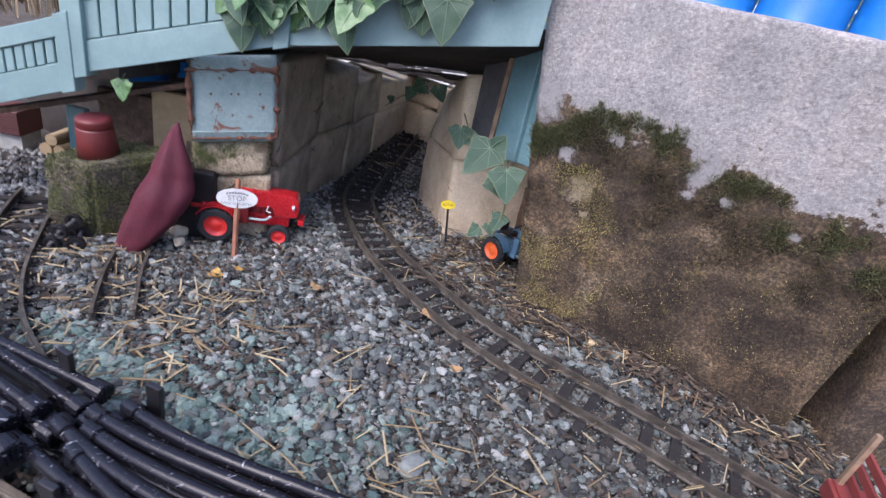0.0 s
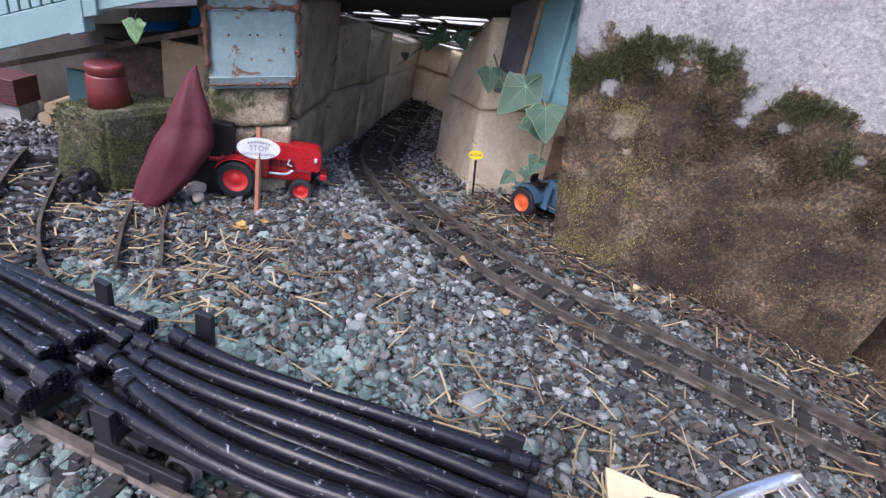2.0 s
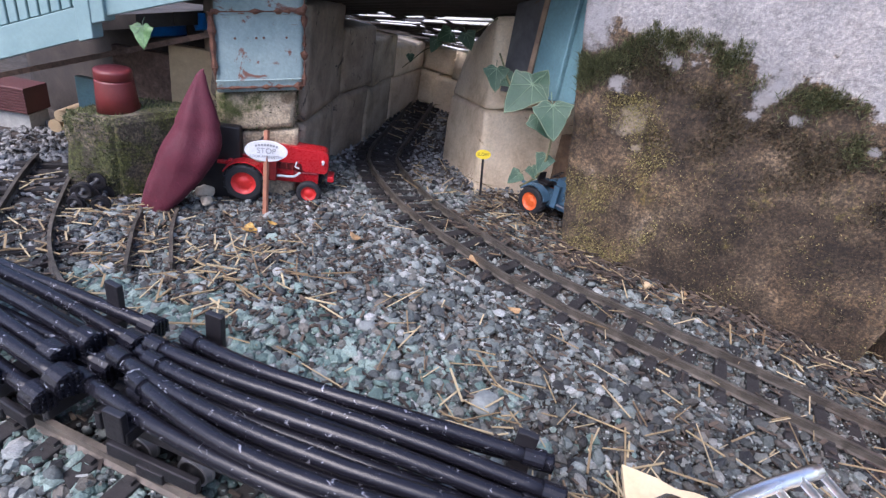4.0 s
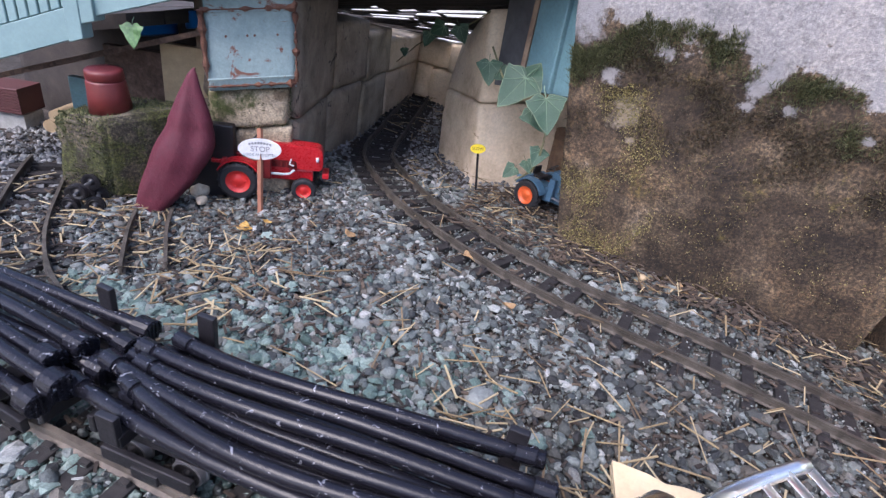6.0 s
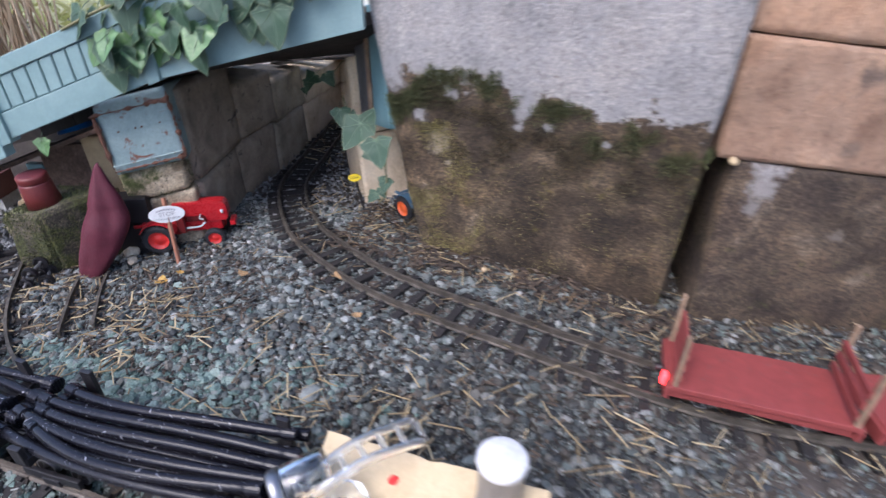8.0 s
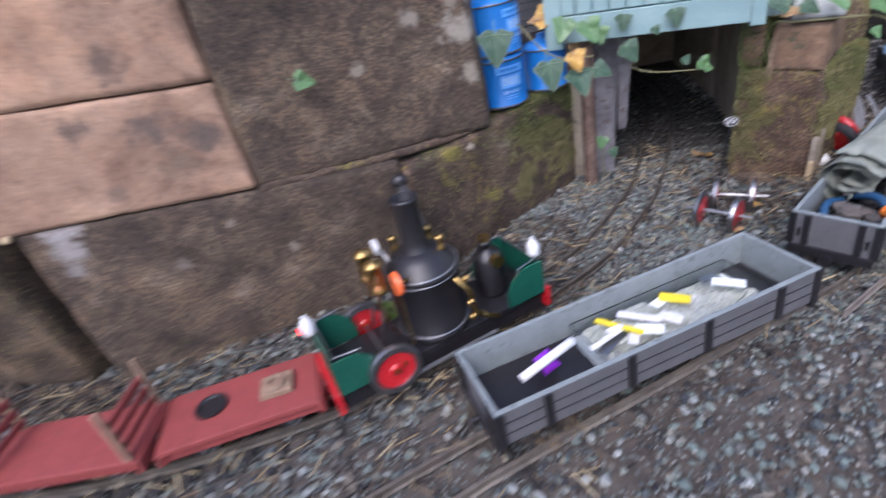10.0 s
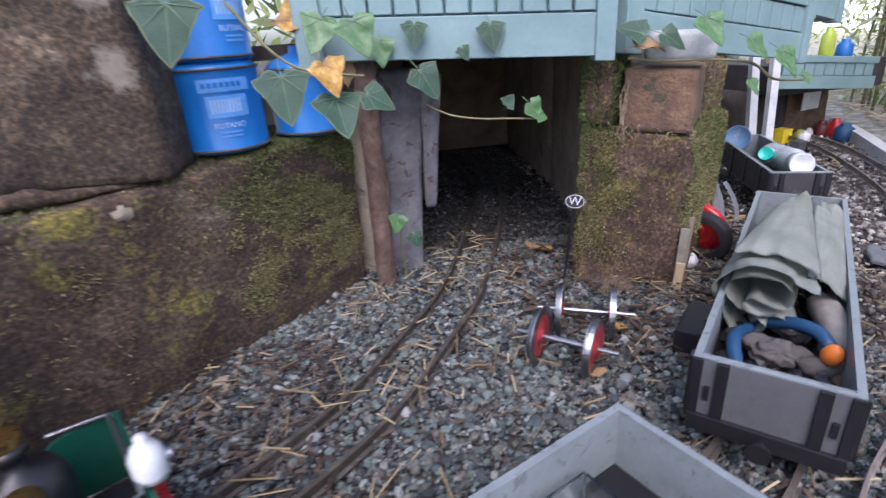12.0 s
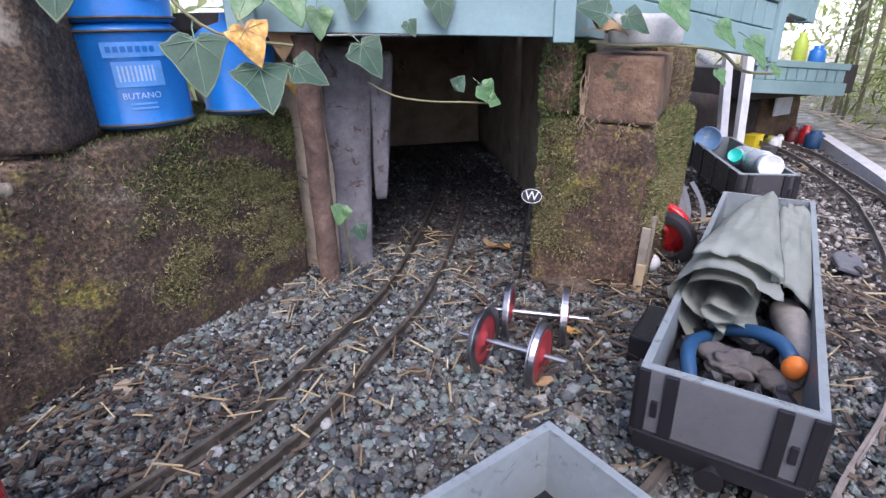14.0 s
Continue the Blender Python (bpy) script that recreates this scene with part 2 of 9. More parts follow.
BROWN = [(0.28, (0.021, 0.0155, 0.0125)), (0.44, (0.052, 0.0375, 0.0275)), (0.57, (0.083, 0.062, 0.042)), (0.72, (0.155, 0.127, 0.097))]
PALE, CREAM = (0.21, 0.20, 0.195), (0.24, 0.195, 0.145)
SLAB = (0.235, 0.228, 0.228)
BARE = [(0.330, 0.248, 0.030, SLAB), (0.350, 0.264, 0.018, SLAB), (0.514, 0.240, 0.014, SLAB), (0.510, 0.224, 0.011, SLAB), (0.382, 0.207, 0.011, PALE), (0.427, 0.236, 0.007, PALE), (0.508, 0.220, 0.008, PALE), (0.505, 0.208, 0.007, PALE), (0.540, 0.213, 0.006, PALE), (0.603, 0.203, 0.006, PALE), (0.408, 0.176, 0.017, CREAM), (0.420, 0.150, 0.006, CREAM)]
LICHEN = [(1.165, 0.335, 0.030, (0.30, 0.27, 0.215)), (1.168, 0.275, 0.022, (0.27, 0.24, 0.19)), (1.172, 0.225, 0.013, (0.24, 0.21, 0.16)), (1.12, 0.30, 0.012, (0.22, 0.19, 0.15)), (1.06, 0.265, 0.008, (0.20, 0.17, 0.13))]
M_wall1 = wall_material("render_over_damp_stone", [(0.28, (0.014, 0.010, 0.007)), (0.42, (0.036, 0.0255, 0.0165)), (0.54, (0.067, 0.048, 0.030)), (0.65, (0.122, 0.093, 0.062)), (0.75, (0.27, 0.23, 0.185))],
                        [(0.28, (0.190, 0.183, 0.183)), (0.5, (0.258, 0.250, 0.250)), (0.72, (0.315, 0.306, 0.304))], 0.274, 0.075, (0.085, 0.070, 0.02), 0.60, 0.0, slope=0.06, spots=BARE, feather=0.30)
STREAK = [(0.758, 0.190, 0.016, (0.28, 0.26, 0.245)), (0.756, 0.172, 0.015, (0.24, 0.22, 0.205)), (0.752, 0.152, 0.012, (0.18, 0.16, 0.145)), (0.84, 0.12, 0.010, (0.14, 0.115, 0.09)), (0.95, 0.10, 0.008, (0.17, 0.14, 0.11)), (0.90, 0.15, 0.006, (0.17, 0.14, 0.11))]
M_wall2 = wall_material("brown_stone", BROWN, BROWN, 0.5, 0.02, (0.09, 0.10, 0.02), 0.62, 3.0, spots=STREAK, grain=0.7, feather=0.35)
M_wall5 = wall_material("lichen_spotted_brown_stone", BROWN, BROWN, 0.5, 0.02, (0.09, 0.085, 0.03), 0.66, 5.0, spots=LICHEN, feather=0.35)
M_wall3 = wall_material("mossy_stone", [(0.28, (0.021, 0.0135, 0.011)), (0.44, (0.048, 0.032, 0.0235)), (0.58, (0.077, 0.055, 0.038)), (0.72, (0.155, 0.13, 0.105))],
                        BROWN, 0.5, 0.02, (0.12, 0.105, 0.025), 0.55, 7.0)
SOOT = [(0.872, 0.262, 0.026, (0.105, 0.078, 0.062)), (0.908, 0.250, 0.024, (0.10, 0.074, 0.058)), (0.812, 0.283, 0.016, (0.14, 0.098, 0.072)), (0.880, 0.225, 0.018, (0.15, 0.105, 0.072)), (0.82, 0.215, 0.010, (0.16, 0.11, 0.078)), (0.86, 0.33, 0.020, (0.13, 0.09, 0.066)), (0.92, 0.40, 0.03, (0.12, 0.085, 0.065))]
M_orange = wall_material("orange_stone", [(0.3, (0.205, 0.122, 0.080)), (0.46, (0.285, 0.180, 0.120)), (0.7, (0.36, 0.245, 0.17))], BROWN, 0.9, 0.02, (0.15, 0.11, 0.06), 0.70, 8.0, spots=SOOT, grain=0.10, feather=0.5)
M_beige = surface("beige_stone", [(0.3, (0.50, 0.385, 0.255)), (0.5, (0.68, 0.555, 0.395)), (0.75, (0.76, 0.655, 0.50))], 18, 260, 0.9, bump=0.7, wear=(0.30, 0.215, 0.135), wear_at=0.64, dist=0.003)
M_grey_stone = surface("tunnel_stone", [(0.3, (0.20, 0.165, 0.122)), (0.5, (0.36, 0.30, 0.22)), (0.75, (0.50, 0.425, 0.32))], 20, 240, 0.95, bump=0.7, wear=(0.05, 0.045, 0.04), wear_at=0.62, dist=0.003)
M_tunnel_brown = surface("brown_tunnel_stone", [(0.3, (0.15, 0.116, 0.086)), (0.5, (0.27, 0.212, 0.155)), (0.75, (0.40, 0.325, 0.245))], 20, 240, 0.95, bump=0.7, wear=(0.04, 0.034, 0.03), wear_at=0.60, dist=0.003)
M_moss_stone = wall_material("moss_grown_stone", [(0.3, (0.034, 0.021, 0.014)), (0.5, (0.076, 0.047, 0.031)), (0.75, (0.16, 0.115, 0.08))], BROWN, 0.5, 0.02, (0.13, 0.11, 0.025), 0.52, 11.0)
GREEN = (0.055, 0.066, 0.016)
M_lichen_stone = wall_material("beige_lichen_stone", [(0.3, (0.20, 0.155, 0.105)), (0.5, (0.36, 0.295, 0.205)), (0.75, (0.50, 0.425, 0.315))], BROWN, 0.5, 0.02, GREEN, 0.60, 11.0, spots=[(-0.004, 0.098, 0.016, GREEN), (0.008, 0.090, 0.012, (0.07, 0.08, 0.022)), (0.020, 0.104, 0.010, GREEN), (-0.006, 0.078, 0.010, (0.04, 0.045, 0.014)), (0.05, 0.115, 0.008, (0.12, 0.085, 0.05))], grain=0.35, feather=0.5)
M_teal = surface("teal_paint", [(0.3, (0.150, 0.235, 0.238)), (0.5, (0.190, 0.288, 0.286)), (0.75, (0.240, 0.342, 0.336))], 12, 300, 0.55, bump=0.15, spread=0.06, wear=(0.30, 0.32, 0.30), wear_at=0.70)
M_teal_dark = surface("teal_paint_weathered", [(0.3, (0.10, 0.20, 0.23)), (0.5, (0.15, 0.28, 0.31)), (0.75, (0.19, 0.33, 0.36))], 14, 280, 0.6, bump=0.25, wear=(0.23, 0.12, 0.07), wear_at=0.66)
# for dark boards, and for sheets that paint in the shade under the decks
M_dark_wood_shade = surface("dark_wood_and_shade", [(0.3, (0.020, 0.016, 0.014)), (0.6, (0.045, 0.036, 0.03)), (0.8, (0.08, 0.062, 0.05))], 30, 260, 0.85, bump=0.5)
M_wood = surface("grey_brown_wood", [(0.3, (0.14, 0.09, 0.06)), (0.55, (0.25, 0.17, 0.11)), (0.8, (0.36, 0.27, 0.19))], 40, 300, 0.8, bump=0.4)
M_rust = surface("rusty_rail_steel", [(0.3, (0.042, 0.035, 0.028)), (0.5, (0.082, 0.070, 0.056)), (0.75, (0.16, 0.138, 0.112))], 60, 400, 0.6, 0.35, bump=0.3)
M_sleeper = surface("dark_brown_sleeper_plastic", [(0.3, (0.009, 0.008, 0.008)), (0.6, (0.020, 0.017, 0.016)), (0.8, (0.045, 0.038, 0.034))], 60, 400, 0.75, bump=0.4)
M_soil = surface("damp_soil", [(0.25, (0.03, 0.025, 0.022)), (0.5, (0.075, 0.062, 0.052)), (0.75, (0.14, 0.12, 0.10))], 30, 300, 0.95, bump=0.9, dist=0.004)
STONES = [(0.0, (0.020, 0.022, 0.024)), (0.12, (0.052, 0.058, 0.058)), (0.30, (0.098, 0.114, 0.110)), (0.48, (0.135, 0.158, 0.148)), (0.58, (0.135, 0.118, 0.098)), (0.70, (0.165, 0.190, 0.178)), (0.88, (0.225, 0.250, 0.236)), (1.0, (0.36, 0.365, 0.345))]
# browner stones, their tones also lowered to paint in the wall's shade
EARTHY_SHADED = [(0.0, (0.010, 0.010, 0.011)), (0.15, (0.027, 0.028, 0.027)), (0.34, (0.050, 0.057, 0.054)), (0.48, (0.068, 0.056, 0.045)), (0.62, (0.071, 0.084, 0.078)), (0.74, (0.098, 0.084, 0.067)), (0.88, (0.114, 0.128, 0.119)), (1.0, (0.23, 0.226, 0.205))]
M_gravel = surface("grey_green_gravel", STONES, 160, 700, 0.8, bump=0.7, spread=0.28, island=True, dist=0.0015)
M_earthy_shaded = surface("earthy_shaded_gravel", EARTHY_SHADED, 160, 700, 0.8, bump=0.7, spread=0.28, island=True, dist=0.0015)
M_pale_gravel = surface("pale_gravel", [(0.0, (0.09, 0.092, 0.095)), (0.4, (0.19, 0.195, 0.195)), (0.8, (0.29, 0.295, 0.29)), (1.0, (0.40, 0.40, 0.385))], 160, 700, 0.9, bump=0.7, spread=0.2, island=True)
M_green_gravel = surface("pale_green_gravel", [(0.0, (0.06, 0.10, 0.088)), (0.5, (0.145, 0.215, 0.190)), (1.0, (0.25, 0.32, 0.285))], 160, 700, 0.8, bump=0.7, spread=0.28, island=True)
M_straw = surface("dry_straw", [(0.0, (0.13, 0.085, 0.045)), (0.5, (0.28, 0.21, 0.11)), (1.0, (0.45, 0.37, 0.22))], 60, 500, 0.75, bump=0.1, island=True)
M_chaff = surface("dark_rotten_leaf", [(0.0, (0.018, 0.012, 0.009)), (0.5, (0.048, 0.034, 0.024)), (1.0, (0.11, 0.08, 0.055))], 60, 500, 0.85, bump=0.1, island=True)
M_moss = surface("moss", [(0.0, (0.036, 0.044, 0.016)), (0.5, (0.082, 0.096, 0.034)), (1.0, (0.18, 0.172, 0.080))], 60, 500, 0.9, bump=0.1, island=True)
M_moss_gold = surface("dry_moss", [(0.0, (0.07, 0.065, 0.014)), (0.5, (0.20, 0.165, 0.050)), (1.0, (0.38, 0.32, 0.14))], 60, 500, 0.9, bump=0.1, island=True)
M_moss_brown = surface("brown_moss", [(0.0, (0.030, 0.025, 0.013)), (0.5, (0.066, 0.052, 0.026)), (1.0, (0.13, 0.098, 0.055))], 60, 500, 0.9, bump=0.1, island=True)
M_kerb_and_bounce = surface("pale_kerb_and_bounce", [(0.3, (0.48, 0.46, 0.43)), (0.5, (0.58, 0.56, 0.52)), (0.75, (0.66, 0.64, 0.60))], 8, 120, 0.85, bump=0.3)
M_dark_mossy = wall_material("dark_mossy_stone", [(0.3, (0.026, 0.022, 0.016)), (0.5, (0.062, 0.053, 0.038)), (0.72, (0.19, 0.168, 0.125))], BROWN, 0.5, 0.02, (0.04, 0.045, 0.012), 0.46, 15.0)
M_path = surface("sun_painted_ground", [(0.35, (0.17, 0.145, 0.095)), (0.5, (0.34, 0.31, 0.23)), (0.65, (0.56, 0.53, 0.44))], 45, 260, 0.9, bump=0.6)
M_bank = surface("brown_bank_stones", [(0.0, (0.045, 0.040, 0.037)), (0.3, (0.145, 0.125, 0.110)), (0.6, (0.27, 0.245, 0.22)), (0.85, (0.42, 0.395, 0.35)), (1.0, (0.60, 0.56, 0.50))], 160, 700, 0.85, bump=0.7, spread=0.28, island=True)
M_rail_mid = surface("worn_brown_rail", [(0.3, (0.060, 0.050, 0.041)), (0.5, (0.115, 0.096, 0.078)), (0.75, (0.19, 0.162, 0.132))], 60, 400, 0.6, 0.25, bump=0.3)
M_rail_pale = surface("weathered_grey_rail", [(0.3, (0.11, 0.09, 0.075)), (0.5, (0.19, 0.16, 0.135)), (0.75, (0.28, 0.24, 0.20))], 60, 400, 0.6, 0.2, bump=0.3)
M_mixed_gravel = surface("mixed_grey_tan_gravel", [(0.0, (0.016, 0.016, 0.019)), (0.15, (0.042, 0.046, 0.052)), (0.32, (0.082, 0.100, 0.100)), (0.42, (0.095, 0.076, 0.064)), (0.54, (0.112, 0.148, 0.136)), (0.64, (0.155, 0.128, 0.098)), (0.78, (0.150, 0.198, 0.180)), (0.88, (0.23, 0.212, 0.178)), (0.95, (0.25, 0.275, 0.27)), (1.0, (0.36, 0.36, 0.34))], 160, 700, 0.8, bump=0.7, spread=0.28, island=True, dist=0.0015)
M_moss_pier = surface("pier_moss", [(0.0, (0.045, 0.044, 0.015)), (0.5, (0.155, 0.138, 0.050)), (1.0, (0.34, 0.30, 0.15))], 60, 500, 0.9, bump=0.1, island=True)
M_moss_green = surface("fresh_moss", [(0.0, (0.030, 0.046, 0.010)), (0.5, (0.085, 0.115, 0.028)), (1.0, (0.19, 0.205, 0.07))], 60, 500, 0.9, bump=0.1, island=True)
M_jamb = surface("grey_damp_wood", [(0.3, (0.085, 0.078, 0.080)), (0.5, (0.15, 0.14, 0.145)), (0.75, (0.24, 0.225, 0.23))], 35, 260, 0.9, bump=0.6, wear=(0.07, 0.05, 0.04), wear_at=0.57, dist=0.003)
# ---- the ground: one sheet, fine where the railway lies ----
def ground_sheet():
    xs = [-40, -14, -5, -2, -1] + [-0.6 + 0.02 * i for i in range(146)] + [2.6, 3.2, 4.5, 8, 18, 40]
    ys = [-40, -14, -5, -2, -0.6, 0.0] + [0.3 + 0.02 * i for i in range(96)] + [2.5, 3.2, 4.5, 8, 18, 40]
    verts = [(x, y, height(x, y) - 0.004) for y in ys for x in xs]
    w = len(xs)
    faces = [(j * w + i, j * w + i + 1, (j + 1) * w + i + 1, (j + 1) * w + i) for j in range(len(ys) - 1) for i in range(w - 1)]
    me = bpy.data.meshes.new("ground")
    me.from_pydata(verts, [], faces)
    me.materials.append(M_soil)
    for p in me.polygons:
        p.use_smooth = True
    return tagged(new("ground", me), "damp brown soil under the gravel bed", "ground", kind="structure")


ground_sheet()

# ---- retaining walls beside the line ----
def stone(name, base, top, material, label, category="wall", kind="structure", **kw):
    bm = bmesh.new()
    block(bm, base, top, **kw)
    ob = part(name, bm, material, None, label, True)
    return tagged(ob, label, category, kind=kind)


# rendered slab with the damp brown foot
wall_a = stone("wall_1", [(0.384, 1.062, -0.03), (0.690, 1.085, -0.03), (0.70, 1.36, -0.03), (0.42, 1.36, -0.03)],
               [(0.308, 1.052, 0.368), (0.704, 1.038, 0.368), (0.70, 1.34, 0.368), (0.36, 1.34, 0.368)], M_wall1,
               "rendered stone slab, pale grey above, brown and mossy below", n=(60, 20, 70), amp=0.005, freq=9, edge=0.03, chips=0.004, soft=0.4)
# brown lower stone and orange stones above it
wall_b = stone("wall_2", [(0.730, 1.080, -0.03), (1.092, 1.236, -0.03), (1.02, 1.42, -0.03), (0.66, 1.34, -0.03)],
               [(0.722, 1.076, 0.203), (1.084, 1.230, 0.158), (1.02, 1.42, 0.158), (0.66, 1.34, 0.203)], M_wall2,
               "low brown damp stone with a pale streak", n=(60, 20, 40), amp=0.006, freq=11, edge=0.03, chips=0.005, seed=2, soft=0.25)
stone("wall_3", [(0.706, 1.067, 0.2045), (0.936, 1.170, 0.178), (0.88, 1.36, 0.178), (0.66, 1.30, 0.2045)],
                  [(0.704, 1.070, 0.318), (0.936, 1.170, 0.292), (0.88, 1.36, 0.292), (0.66, 1.30, 0.318)], M_orange,
                  "orange sandstone block with dark stains", n=(34, 14, 20), amp=0.004, freq=12, edge=0.04, chips=0.003, seed=4, soft=0.25)
stone("wall_4", [(0.702, 1.071, 0.3195), (0.936, 1.171, 0.2935), (0.88, 1.36, 0.2935), (0.66, 1.30, 0.3195)],
      [(0.698, 1.072, 0.46), (0.936, 1.171, 0.46), (0.88, 1.36, 0.46), (0.66, 1.30, 0.46)], M_orange,
      "orange sandstone block with dark stains", n=(30, 14, 20), amp=0.004, freq=12, edge=0.04, seed=6, soft=0.25)
stone("wall_5", [(0.938, 1.169, 0.177), (1.187, 1.325, 0.151), (1.185, 1.44, 0.151), (0.90, 1.38, 0.172)],
      [(0.938, 1.169, 0.46), (1.178, 1.320, 0.46), (1.18, 1.44, 0.46), (0.90, 1.38, 0.46)], M_wall5,
      "tall dark brown stone over the lower wall", n=(46, 16, 46), amp=0.005, freq=10, edge=0.03, chips=0.004, seed=9, soft=0.3)
bm = bmesh.new()
a, b, c = Vector((0.938, 1.172, 0.1765)), Vector((1.086, 1.262, 0.160)), Vector((1.170, 1.322, 0.1525))
line = [a.lerp(b, i / 20) for i in range(20)] + [b.lerp(c, i / 16) for i in range(17)]
sweep(bm, line, [(0.0052 + 0.0020 * noise.noise((i * 0.7, 3, 1))) * min(1, (len(line) - i) / 9) for i in range(len(line))], 8)
for v in bm.verts:
    v.co += Vector((0.4, -0.7, 0.5)) * 0.004 * noise.noise(v.co * 70)
tagged(part("mortar_joint", bm, M_wall3, None, "", True), "earthy mortar in the joint between two wall stones", "mortar", kind="structure")
wall_c = stone("wall_6", [(1.094, 1.230, -0.03), (1.302, 1.462, -0.03), (1.20, 1.52, -0.03), (1.02, 1.34, -0.03)],
               [(1.088, 1.222, 0.148), (1.305, 1.466, 0.157), (1.20, 1.52, 0.16), (1.02, 1.34, 0.15)], M_wall3,
               "mossy brown stone beside the line", n=(56, 16, 38), amp=0.005, freq=11, edge=0.03, chips=0.003, seed=12, soft=0.35)

# ---- first tunnel: pier stones, left wall, back, right block ----
# brown by the mouth; the last side stones are beige, painting in daylight
for i, (a, b, z0, z1) in enumerate((((0.050, 0.985), (-0.014, 1.118), -0.03, 0.078), ((0.048, 0.987), (-0.022, 1.14), 0.080, 0.212),
                                   ((-0.0155, 1.121), (-0.046, 1.245), -0.03, 0.080), ((-0.023, 1.143), (-0.052, 1.262), 0.082, 0.175),
                                   ((-0.047, 1.248), (-0.095, 1.39), -0.03, 0.072), ((-0.053, 1.265), (-0.098, 1.40), 0.074, 0.152),
                                   ((-0.097, 1.393), (-0.150, 1.60), -0.03, 0.066), ((-0.100, 1.403), (-0.150, 1.60), 0.068, 0.126))):
    a, b = Vector((*a, 0)), Vector((*b, 0))
    out = Vector((-0.14, -0.03, 0))
    lo, hi = Vector((0, 0, z0)), Vector((0, 0, z1))
    stone("wall_%d" % (7 + i), [a + lo, b + lo, b + out + lo, a + out + lo], [a + hi, b + hi, b + out + hi, a + out + hi], M_tunnel_brown if i < 4 else M_grey_stone if i < 6 else M_beige,
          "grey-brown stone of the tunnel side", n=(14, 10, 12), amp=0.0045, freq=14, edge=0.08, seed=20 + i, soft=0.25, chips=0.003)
# far end in pale beige: daylight falling there is put into the colour
for i, (x0, x1, z0, z1) in enumerate(((-0.32, -0.115, -0.03, 0.062), (-0.113, 0.10, -0.03, 0.058), (-0.32, -0.075, 0.064, 0.118), (-0.073, 0.10, 0.060, 0.124))):
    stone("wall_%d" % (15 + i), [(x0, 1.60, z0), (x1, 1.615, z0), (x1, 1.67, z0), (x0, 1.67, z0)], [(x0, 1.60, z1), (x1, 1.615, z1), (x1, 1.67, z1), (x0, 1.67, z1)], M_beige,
          "beige stone closing the tunnel's far end, paled for the daylight there", n=(12, 4, 8), amp=0.005, seed=31 + i, soft=0.3)
stone("wall_21", [(0.226, 1.152, -0.03), (0.36, 1.27, -0.03), (0.24, 1.40, -0.03), (0.10, 1.275, -0.03)],
                  [(0.21, 1.158, 0.117), (0.36, 1.27, 0.15), (0.24, 1.40, 0.14), (0.094, 1.275, 0.10)], M_beige,
                  "beige sandstone block beside the tunnel mouth", n=(26, 22, 22), amp=0.005, freq=12, edge=0.05, chips=0.006, seed=40, soft=0.3)
stone("wall_22", [(0.208, 1.160, 0.119), (0.34, 1.225, 0.152), (0.22, 1.40, 0.14), (0.098, 1.276, 0.102)],
      [(0.193, 1.170, 0.235), (0.33, 1.24, 0.26), (0.20, 1.40, 0.185), (0.105, 1.288, 0.178)], M_beige,
      "upright beige stone in the tunnel side", n=(14, 18, 16), amp=0.005, freq=13, edge=0.06, chips=0.005, seed=44, soft=0.3)
stone("wall_23", [(0.11, 1.285, -0.03), (0.20, 1.40, -0.03), (0.16, 1.68, -0.03), (0.0, 1.56, -0.03)],
      [(0.11, 1.285, 0.165), (0.20, 1.40, 0.165), (0.16, 1.66, 0.112), (0.0, 1.56, 0.120)], M_beige,
      "pale stones along the tunnel side", n=(12, 20, 14), amp=0.008, freq=12, edge=0.08, seed=47)


# ---- tunnel roof of dark boards with gaps where daylight falls in ----
def deck(name, corners, count, label, gap=0.12, low=0.0, thick=0.012):
    """Boards laid side by side between two edges; corners in order round, boards run from edge 01 to edge 32."""
    c = [Vector(p) for p in corners]
    top = thing(name, label, "roof", kind="structure")
    rng = random.Random(5)
    for i in range(count):
        a0, a1 = i / count, (i + 1 - gap * rng.uniform(low, 1)) / count
        q = [c[0].lerp(c[3], a0), c[1].lerp(c[2], a0), c[1].lerp(c[2], a1), c[0].lerp(c[3], a1)]
        lift = Vector((0, 0, thick + rng.uniform(0, 0.003)))
        bm = bmesh.new()
        lo = [bm.verts.new(p) for p in q]
        hi = [bm.verts.new(p + lift) for p in q]
        bm.faces.new(lo[::-1])
        bm.faces.new(hi)
        for k in range(4):
            bm.faces.new((lo[k], lo[(k + 1) % 4], hi[(k + 1) % 4], hi[k]))
        part("board", bm, M_dark_wood_shade, top)
    return top


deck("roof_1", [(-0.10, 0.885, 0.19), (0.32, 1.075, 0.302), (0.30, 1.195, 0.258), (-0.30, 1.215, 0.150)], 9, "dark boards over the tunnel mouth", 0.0)


